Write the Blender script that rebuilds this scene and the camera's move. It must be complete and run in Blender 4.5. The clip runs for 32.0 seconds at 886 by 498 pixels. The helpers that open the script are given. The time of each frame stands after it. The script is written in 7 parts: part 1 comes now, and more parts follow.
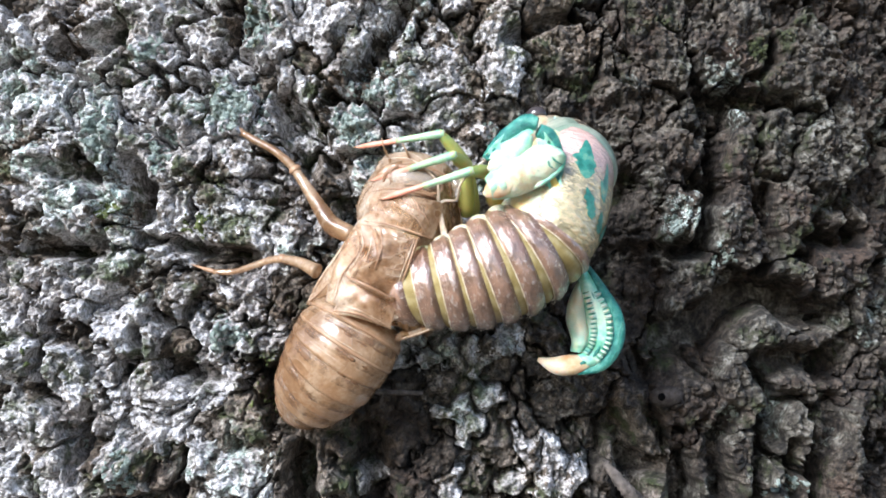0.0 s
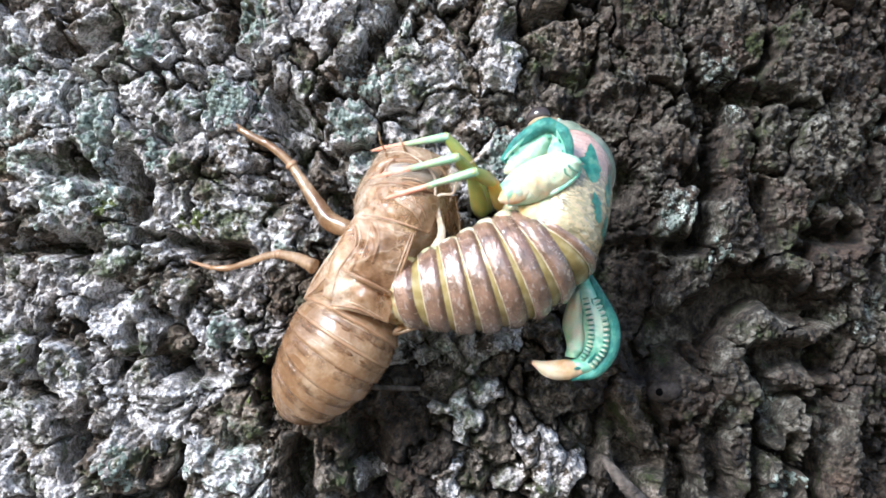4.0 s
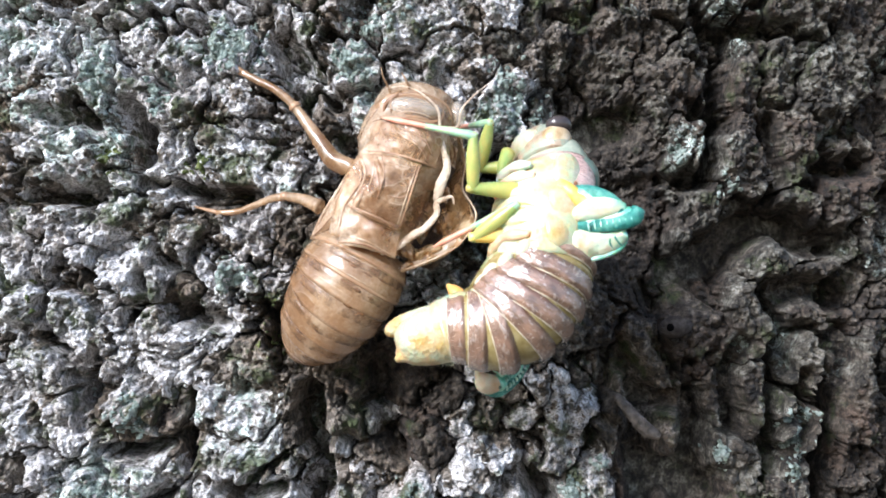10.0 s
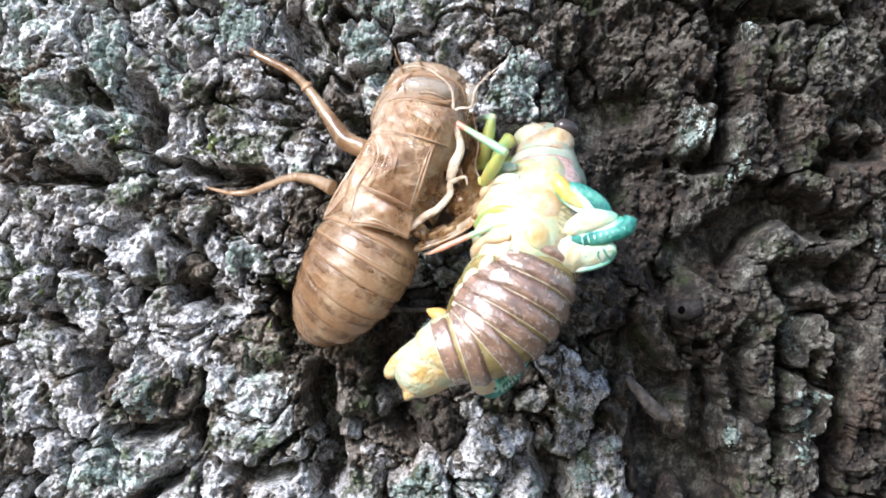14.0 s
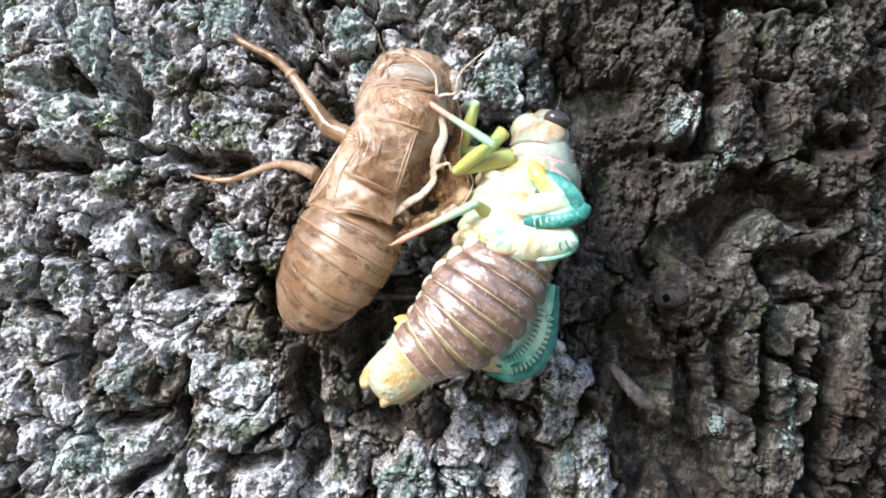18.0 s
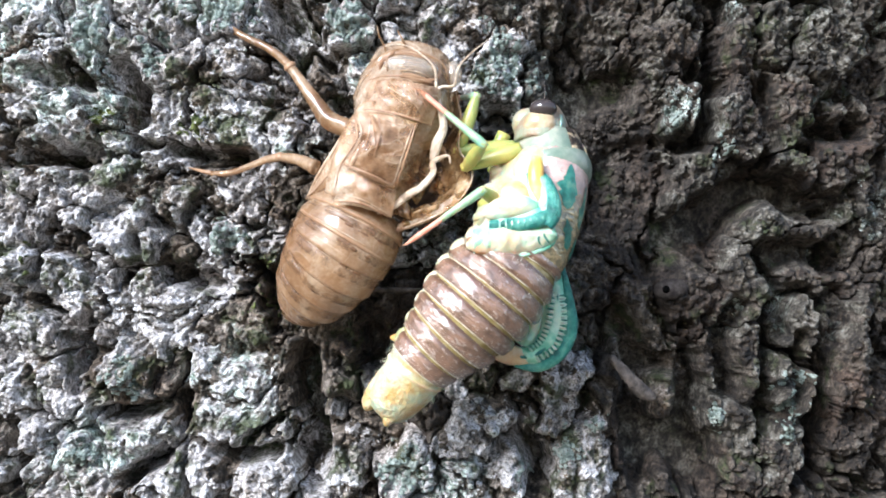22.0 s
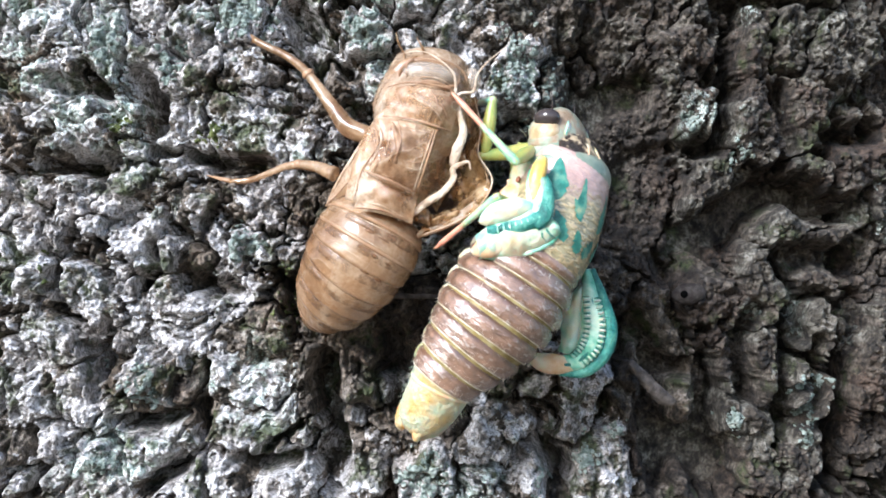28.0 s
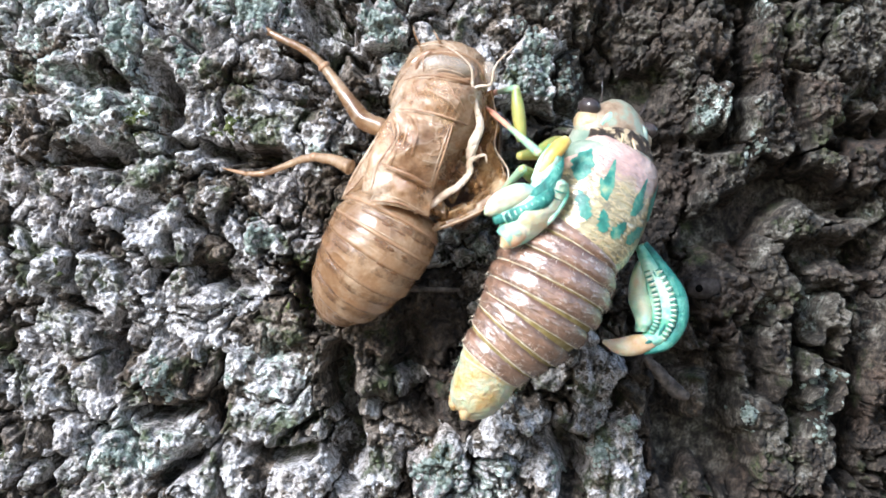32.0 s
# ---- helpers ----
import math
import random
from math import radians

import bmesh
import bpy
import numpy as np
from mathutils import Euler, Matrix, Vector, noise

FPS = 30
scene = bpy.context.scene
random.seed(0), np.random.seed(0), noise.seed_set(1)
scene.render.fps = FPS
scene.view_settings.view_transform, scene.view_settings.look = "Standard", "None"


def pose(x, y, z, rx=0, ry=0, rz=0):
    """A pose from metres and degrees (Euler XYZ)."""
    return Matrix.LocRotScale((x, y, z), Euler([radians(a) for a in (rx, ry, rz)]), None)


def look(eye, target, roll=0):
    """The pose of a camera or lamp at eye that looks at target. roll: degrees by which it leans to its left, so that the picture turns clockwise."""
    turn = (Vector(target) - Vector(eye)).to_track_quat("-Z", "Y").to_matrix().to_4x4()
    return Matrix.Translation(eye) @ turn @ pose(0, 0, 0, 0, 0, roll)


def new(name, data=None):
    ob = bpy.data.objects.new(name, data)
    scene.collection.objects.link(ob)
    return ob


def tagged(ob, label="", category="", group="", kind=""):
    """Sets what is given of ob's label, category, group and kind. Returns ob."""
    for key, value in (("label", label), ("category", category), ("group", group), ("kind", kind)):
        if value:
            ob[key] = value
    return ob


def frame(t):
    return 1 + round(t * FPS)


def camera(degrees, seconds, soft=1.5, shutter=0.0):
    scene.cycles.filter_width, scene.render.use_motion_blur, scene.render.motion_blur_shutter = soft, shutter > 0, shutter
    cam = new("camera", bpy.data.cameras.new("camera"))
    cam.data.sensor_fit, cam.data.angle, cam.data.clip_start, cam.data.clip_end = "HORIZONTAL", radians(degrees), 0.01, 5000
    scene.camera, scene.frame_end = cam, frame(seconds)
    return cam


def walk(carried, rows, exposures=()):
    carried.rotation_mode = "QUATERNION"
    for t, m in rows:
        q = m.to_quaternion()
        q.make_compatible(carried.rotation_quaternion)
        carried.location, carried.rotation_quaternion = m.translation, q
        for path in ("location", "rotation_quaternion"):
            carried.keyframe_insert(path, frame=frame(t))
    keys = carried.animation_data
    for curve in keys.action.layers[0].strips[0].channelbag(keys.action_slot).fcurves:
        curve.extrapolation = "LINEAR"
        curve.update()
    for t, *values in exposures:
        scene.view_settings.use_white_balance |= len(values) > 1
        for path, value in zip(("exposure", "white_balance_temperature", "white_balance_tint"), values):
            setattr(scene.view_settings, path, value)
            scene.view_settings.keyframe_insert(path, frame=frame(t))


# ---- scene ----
cam = camera(40.0, 32.0, soft=1.6)
cam.data.dof.use_dof, cam.data.dof.focus_distance, cam.data.dof.aperture_fstop = True, 0.141, 50.0
PATH = [
    (0.0, pose(0.00025, -0.13865, 1.30978, 90.625, 0, 0.228) @ pose(0, 0, 0, 0, 0, 1.499)),
    (0.5, pose(0.00028, -0.13864, 1.30978, 90.629, 0, 0.211) @ pose(0, 0, 0, 0, 0, 1.501)),
    (1.0, pose(0.00018, -0.13856, 1.30975, 90.631, 0, 0.114) @ pose(0, 0, 0, 0, 0, 1.476)),
    (1.5, pose(0.00010, -0.13861, 1.30967, 90.697, 0, 0.076) @ pose(0, 0, 0, 0, 0, 1.481)),
    (2.0, pose(0.00018, -0.13856, 1.30943, 90.779, 0, 0.111) @ pose(0, 0, 0, 0, 0, 1.481)),
    (2.5, pose(0.00011, -0.13855, 1.30911, 90.859, 0, 0.066) @ pose(0, 0, 0, 0, 0, 1.411)),
    (3.0, pose(0.00000, -0.13855, 1.30881, 90.995, 0, 0.026) @ pose(0, 0, 0, 0, 0, 1.368)),
    (3.5, pose(0.00011, -0.13855, 1.30837, 91.137, 0, 0.065) @ pose(0, 0, 0, 0, 0, 1.353)),
    (5.5, pose(0.00052, -0.13823, 1.30772, 90.805, 0, -0.028) @ pose(0, 0, 0, 0, 0, 1.088)),
    (6.0, pose(0.00074, -0.13808, 1.30709, 90.830, 0, 0.004) @ pose(0, 0, 0, 0, 0, 1.085)),
    (6.5, pose(0.00086, -0.13801, 1.30645, 90.772, 0, -0.046) @ pose(0, 0, 0, 0, 0, 1.010)),
    (7.0, pose(0.00101, -0.13805, 1.30573, 90.701, 0, -0.024) @ pose(0, 0, 0, 0, 0, 0.945)),
    (7.5, pose(0.00113, -0.13792, 1.30506, 90.657, 0, -0.029) @ pose(0, 0, 0, 0, 0, 0.722)),
    (8.0, pose(0.00115, -0.13783, 1.30451, 90.572, 0, -0.036) @ pose(0, 0, 0, 0, 0, 0.546)),
    (8.5, pose(0.00117, -0.13778, 1.30401, 90.475, 0, 0.069) @ pose(0, 0, 0, 0, 0, 0.251)),
    (9.0, pose(0.00132, -0.13780, 1.30340, 90.531, 0, 0.335) @ pose(0, 0, 0, 0, 0, 0.027)),
    (9.5, pose(0.00103, -0.13785, 1.30289, 90.565, 0, 0.452) @ pose(0, 0, 0, 0, 0, -0.113)),
    (10.0, pose(0.00065, -0.13785, 1.30254, 90.557, 0, 0.552) @ pose(0, 0, 0, 0, 0, -0.208)),
    (10.5, pose(0.00019, -0.13783, 1.30222, 90.533, 0, 0.524) @ pose(0, 0, 0, 0, 0, -0.213)),
    (11.0, pose(-0.00044, -0.13782, 1.30190, 90.540, 0, 0.480) @ pose(0, 0, 0, 0, 0, -0.172)),
    (11.5, pose(-0.00131, -0.13785, 1.30186, 90.487, 0, 0.224) @ pose(0, 0, 0, 0, 0, -0.197)),
    (12.0, pose(-0.00138, -0.13779, 1.30177, 90.434, 0, 0.304) @ pose(0, 0, 0, 0, 0, -0.176)),
    (12.5, pose(-0.00143, -0.13769, 1.30164, 90.381, 0, 0.305) @ pose(0, 0, 0, 0, 0, -0.172)),
    (13.0, pose(-0.00143, -0.13776, 1.30161, 90.339, 0, 0.329) @ pose(0, 0, 0, 0, 0, -0.145)),
    (13.5, pose(-0.00124, -0.13767, 1.30139, 90.295, 0, 0.355) @ pose(0, 0, 0, 0, 0, -0.091)),
    (14.0, pose(-0.00122, -0.13762, 1.30127, 90.221, 0, 0.313) @ pose(0, 0, 0, 0, 0, -0.043)),
    (14.5, pose(-0.00090, -0.13756, 1.30109, 90.190, 0, 0.369) @ pose(0, 0, 0, 0, 0, 0.055)),
    (16.5, pose(-0.00038, -0.13748, 1.30080, 89.993, 0, 0.174) @ pose(0, 0, 0, 0, 0, 0.075)),
    (17.0, pose(-0.00009, -0.13751, 1.30057, 90.011, 0, 0.172) @ pose(0, 0, 0, 0, 0, 0.057)),
    (17.5, pose(0.00005, -0.13746, 1.30036, 90.050, 0, 0.181) @ pose(0, 0, 0, 0, 0, 0.024)),
    (18.0, pose(0.00006, -0.13750, 1.30032, 90.026, 0, 0.120) @ pose(0, 0, 0, 0, 0, 0.024)),
    (18.5, pose(-0.00006, -0.13749, 1.30020, 89.998, 0, 0.043) @ pose(0, 0, 0, 0, 0, 0.039)),
    (19.0, pose(0.00000, -0.13737, 1.30000, 90.000, 0, -0.000) @ pose(0, 0, 0, 0, 0, -0.000)),
    (19.5, pose(-0.00008, -0.13729, 1.29981, 89.997, 0, -0.053) @ pose(0, 0, 0, 0, 0, -0.031)),
    (20.0, pose(-0.00003, -0.13728, 1.29978, 89.953, 0, -0.064) @ pose(0, 0, 0, 0, 0, -0.106)),
    (20.5, pose(-0.00001, -0.13734, 1.29975, 89.926, 0, -0.059) @ pose(0, 0, 0, 0, 0, -0.127)),
    (21.0, pose(-0.00002, -0.13745, 1.29982, 89.903, 0, -0.017) @ pose(0, 0, 0, 0, 0, -0.184)),
    (21.5, pose(-0.00000, -0.13754, 1.29997, 89.810, 0, 0.039) @ pose(0, 0, 0, 0, 0, -0.222)),
    (22.0, pose(-0.00010, -0.13752, 1.30005, 89.781, 0, 0.047) @ pose(0, 0, 0, 0, 0, -0.234)),
    (22.5, pose(-0.00015, -0.13745, 1.30004, 89.793, 0, 0.069) @ pose(0, 0, 0, 0, 0, -0.211)),
    (23.0, pose(-0.00016, -0.13750, 1.30006, 89.811, 0, 0.136) @ pose(0, 0, 0, 0, 0, -0.236)),
    (23.5, pose(-0.00034, -0.13750, 1.29998, 89.849, 0, 0.091) @ pose(0, 0, 0, 0, 0, -0.263)),
    (24.0, pose(-0.00052, -0.13756, 1.29996, 89.881, 0, 0.098) @ pose(0, 0, 0, 0, 0, -0.297)),
    (24.5, pose(-0.00067, -0.13760, 1.29992, 89.907, 0, 0.082) @ pose(0, 0, 0, 0, 0, -0.347)),
    (25.0, pose(-0.00087, -0.13747, 1.29991, 89.968, 0, 0.067) @ pose(0, 0, 0, 0, 0, -0.319)),
    (25.5, pose(-0.00123, -0.13758, 1.29993, 89.989, 0, -0.029) @ pose(0, 0, 0, 0, 0, -0.351)),
    (27.5, pose(-0.00186, -0.13760, 1.29997, 90.121, 0, 0.083) @ pose(0, 0, 0, 0, 0, -0.544)),
    (28.0, pose(-0.00227, -0.13756, 1.30002, 90.092, 0, 0.012) @ pose(0, 0, 0, 0, 0, -0.585)),
    (28.5, pose(-0.00256, -0.13764, 1.29998, 90.111, 0, 0.017) @ pose(0, 0, 0, 0, 0, -0.675)),
    (29.0, pose(-0.00283, -0.13751, 1.29991, 90.109, 0, 0.039) @ pose(0, 0, 0, 0, 0, -0.690)),
    (29.5, pose(-0.00299, -0.13759, 1.30001, 90.044, 0, 0.082) @ pose(0, 0, 0, 0, 0, -0.680)),
    (30.0, pose(-0.00305, -0.13765, 1.29999, 89.980, 0, 0.160) @ pose(0, 0, 0, 0, 0, -0.615)),
    (30.5, pose(-0.00308, -0.13757, 1.29987, 89.987, 0, 0.218) @ pose(0, 0, 0, 0, 0, -0.560)),
    (31.0, pose(-0.00344, -0.13748, 1.29980, 89.961, 0, 0.107) @ pose(0, 0, 0, 0, 0, -0.529)),
    (31.5, pose(-0.00367, -0.13759, 1.29976, 89.955, 0, 0.086) @ pose(0, 0, 0, 0, 0, -0.479)),
    (32.0, pose(-0.00363, -0.13754, 1.29978, 89.887, 0, 0.160) @ pose(0, 0, 0, 0, 0, -0.419)),
]
walk(cam, PATH, exposures=[(0, 1.03, 6150, 12), (32, 1.09, 6150, 12)])

# ---- light: soft daylight from high on the left, in front of the trunk ----
world = bpy.data.worlds.new("sky")
scene.world = world
world.use_nodes = True
sky = world.node_tree.nodes.new("ShaderNodeTexSky")
sky.sky_type, sky.sun_disc = "NISHITA", False
sky.sun_elevation, sky.sun_rotation = radians(31), radians(215)
back = world.node_tree.nodes["Background"]
back.inputs["Strength"].default_value = 0.15
world.node_tree.links.new(sky.outputs[0], back.inputs[0])
SUN = Vector((-0.5, -0.72, 0.52))
sun = new("sun", bpy.data.lights.new("sun", "SUN"))
sun.data.energy, sun.data.angle, sun.data.color = 3.7, radians(22), (0.94, 0.97, 1.0)
sun.matrix_world = look(SUN * 10, (0, 0, 0))


# ---- materials ----
def material(name, rough=0.6, **more):
    mat = bpy.data.materials.new(name)
    mat.use_nodes = True
    shader = mat.node_tree.nodes["Principled BSDF"]
    shader.inputs["Roughness"].default_value = rough
    for key, value in more.items():
        shader.inputs[key.replace("_", " ")].default_value = value
    return mat, mat.node_tree, shader


def add(tree, kind, **values):
    node = tree.nodes.new(kind)
    for key, value in values.items():
        node.inputs[key.replace("_", " ")].default_value = value
    return node


def ramp(tree, source, stops):
    node = tree.nodes.new("ShaderNodeValToRGB")
    marks = node.color_ramp.elements
    marks.remove(marks[1])
    marks[0].position, marks[0].color = stops[0][0], (*stops[0][1], 1)
    for at, c in stops[1:]:
        marks.new(at).color = (*c, 1)
    tree.links.new(source, node.inputs[0])
    return node.outputs[0]


def mixed(tree, fac, a, b):
    node = tree.nodes.new("ShaderNodeMix")
    node.data_type = "RGBA"
    tree.links.new(fac, node.inputs[0])
    for n, v in ((6, a), (7, b)):
        if isinstance(v, tuple):
            node.inputs[n].default_value = (*v, 1)
        else:
            tree.links.new(v, node.inputs[n])
    return node.outputs[2]


def noise_of(tree, scale, detail=6, rough=0.6, vector=None):
    node = add(tree, "ShaderNodeTexNoise", Scale=scale, Detail=detail, Roughness=rough)
    if vector is None:
        vector = tree.nodes.new("ShaderNodeTexCoord").outputs["Object"]
    tree.links.new(vector, node.inputs["Vector"])
    return node.outputs["Fac"]


def bumped(tree, shader, height, strength, distance):
    node = add(tree, "ShaderNodeBump", Strength=strength, Distance=distance)
    tree.links.new(height, node.inputs["Height"])
    tree.links.new(node.outputs[0], shader.inputs["Normal"])


def bark_material(name, tones, lichen_from, moss_from, relief):
    """Weathered bark: tones from the joints to the crust, with patches of lichen and moss."""
    mat, tree, s = material(name, 0.85)
    big, mid, fine = noise_of(tree, 90, 4), noise_of(tree, 480, 4, 0.55), noise_of(tree, 1300, 3, 0.6)
    both = tree.nodes.new("ShaderNodeMath")
    both.operation = "MULTIPLY_ADD"
    tree.links.new(fine, both.inputs[0])
    both.inputs[1].default_value = 0.7
    tree.links.new(mid, both.inputs[2])
    base = ramp(tree, both.outputs[0], [(0.64, tones[0]), (0.77, tones[1]), (0.88, tones[2]), (1.0, tones[3])])
    brown = ramp(tree, both.outputs[0], [(0.66, tones[0]), (0.96, tones[4])])
    grey = mixed(tree, ramp(tree, big, [(0.45, (0, 0, 0)), (0.62, (0.8, 0.8, 0.8))]), base, brown)

    def patch(a, b):
        node = tree.nodes.new("ShaderNodeMath")
        node.operation = "MULTIPLY"
        tree.links.new(a, node.inputs[0])
        tree.links.new(b, node.inputs[1])
        return node.outputs[0]
    crust = patch(ramp(tree, noise_of(tree, 62, 4, 0.6), [(lichen_from, (0, 0, 0)), (lichen_from + 0.08, (1, 1, 1))]),
                  ramp(tree, noise_of(tree, 560, 8, 0.8), [(0.48, (0, 0, 0)), (0.53, (1, 1, 1))]))
    pale = ramp(tree, fine, [(0.38, (0.2, 0.26, 0.22)), (0.5, (0.5, 0.59, 0.53)), (0.62, (0.68, 0.74, 0.7))])
    col = mixed(tree, crust, grey, pale)
    moss = patch(ramp(tree, noise_of(tree, 170, 4), [(moss_from, (0, 0, 0)), (moss_from + 0.12, (0.85, 0.85, 0.85))]), ramp(tree, mid, [(0.46, (1, 1, 1)), (0.6, (0, 0, 0))]))
    col = mixed(tree, moss, col, (0.05, 0.068, 0.02))
    # crumbs and flakes, each with its own tone and height
    warp = add(tree, "ShaderNodeTexNoise", Scale=900, Detail=3)
    where = tree.nodes.new("ShaderNodeTexCoord").outputs["Object"]
    tree.links.new(where, warp.inputs["Vector"])
    shift = tree.nodes.new("ShaderNodeVectorMath")
    shift.operation = "MULTIPLY_ADD"
    tree.links.new(warp.outputs["Color"], shift.inputs[0])
    shift.inputs[1].default_value = (0.0012, 0.0012, 0.0012)
    tree.links.new(where, shift.inputs[2])
    crumbs = add(tree, "ShaderNodeTexVoronoi", Scale=1150)
    tree.links.new(shift.outputs[0], crumbs.inputs["Vector"])
    tone = tree.nodes.new("ShaderNodeSeparateColor")
    tree.links.new(crumbs.outputs["Color"], tone.inputs[0])
    mul = tree.nodes.new("ShaderNodeMix")
    mul.data_type, mul.blend_type = "RGBA", "MULTIPLY"
    mul.inputs[0].default_value = 1.0
    tree.links.new(col, mul.inputs[6])
    tree.links.new(ramp(tree, tone.outputs[0], [(0.0, (0.55, 0.53, 0.5)), (0.35, (0.9, 0.89, 0.87)), (0.7, (1, 1, 1))]), mul.inputs[7])
    tree.links.new(mul.outputs[2], s.inputs["Base Color"])
    height = tree.nodes.new("ShaderNodeMath")
    height.operation = "MULTIPLY_ADD"
    tree.links.new(tone.outputs[1], height.inputs[0])
    height.inputs[1].default_value = 0.12
    tree.links.new(both.outputs[0], height.inputs[2])
    grit = noise_of(tree, 2700, 3, 0.75)
    speck = tree.nodes.new("ShaderNodeMix")
    speck.data_type, speck.blend_type = "RGBA", "MULTIPLY"
    speck.inputs[0].default_value = 1.0
    tree.links.new(mul.outputs[2], speck.inputs[6])
    tree.links.new(ramp(tree, grit, [(0.36, (0.34, 0.33, 0.32)), (0.44, (0.72, 0.715, 0.71)), (0.5, (0.98, 0.98, 0.98)), (0.6, (1.3, 1.3, 1.32))]), speck.inputs[7])
    tree.links.new(speck.outputs[2], s.inputs["Base Color"])
    rise = tree.nodes.new("ShaderNodeMath")
    rise.operation = "MULTIPLY_ADD"
    tree.links.new(grit, rise.inputs[0])
    rise.inputs[1].default_value = 0.6
    tree.links.new(height.outputs[0], rise.inputs[2])
    bumped(tree, s, rise.outputs[0], 1.0, relief)
    return mat


def see_through(mat, share):
    """Makes a film partly clear."""
    tree = mat.node_tree
    clear, mix = tree.nodes.new("ShaderNodeBsdfTransparent"), tree.nodes.new("ShaderNodeMixShader")
    mix.inputs[0].default_value = share
    end = tree.nodes["Material Output"].inputs[0]
    tree.links.new(end.links[0].from_socket, mix.inputs[1])
    tree.links.new(clear.outputs[0], mix.inputs[2])
    tree.links.new(mix.outputs[0], end)
    return mat


def skin(name, stops, scale, rough=0.35, bump=0.3, dist=0.0001, crease=0.0, swell=0.0, **more):
    """A soft insect skin whose colour runs through stops along a noise; crease and swell: how many folds or swellings lie along a metre."""
    mat, tree, s = material(name, rough, **more)
    n = noise_of(tree, scale, 4, 0.6)
    tree.links.new(ramp(tree, n, stops), s.inputs["Base Color"])
    height = noise_of(tree, scale * 6, 3)
    if crease:
        folds = add(tree, "ShaderNodeTexVoronoi", Scale=crease)
        tree.links.new(tree.nodes.new("ShaderNodeTexCoord").outputs["Object"], folds.inputs["Vector"])
        both = tree.nodes.new("ShaderNodeMath")
        both.operation = "MULTIPLY_ADD"
        tree.links.new(height, both.inputs[0])
        both.inputs[1].default_value = 0.35
        tree.links.new(folds.outputs["Distance"], both.inputs[2])
        height = both.outputs[0]
    if swell:
        both = tree.nodes.new("ShaderNodeMath")
        both.operation = "MULTIPLY_ADD"
        tree.links.new(height, both.inputs[0])
        both.inputs[1].default_value = 0.25
        tree.links.new(noise_of(tree, swell, 5, 0.55), both.inputs[2])
        height = both.outputs[0]
    bumped(tree, s, height, bump, dist)
    return mat


def mottled(name, colour, scale, low, high):
    """Spots of a colour with clear skin between them."""
    mat, tree, s = material(name, 0.4)
    s.inputs["Base Color"].default_value = (*colour, 1)
    clear, mix = tree.nodes.new("ShaderNodeBsdfTransparent"), tree.nodes.new("ShaderNodeMixShader")
    spots = ramp(tree, noise_of(tree, scale, 4, 0.6), [(low, (0, 0, 0)), (high, (0.85, 0.85, 0.85))])
    tree.links.new(spots, mix.inputs[0])
    tree.links.new(clear.outputs[0], mix.inputs[1])
    tree.links.new(s.outputs[0], mix.inputs[2])
    tree.links.new(mix.outputs[0], tree.nodes["Material Output"].inputs[0])
    return mat


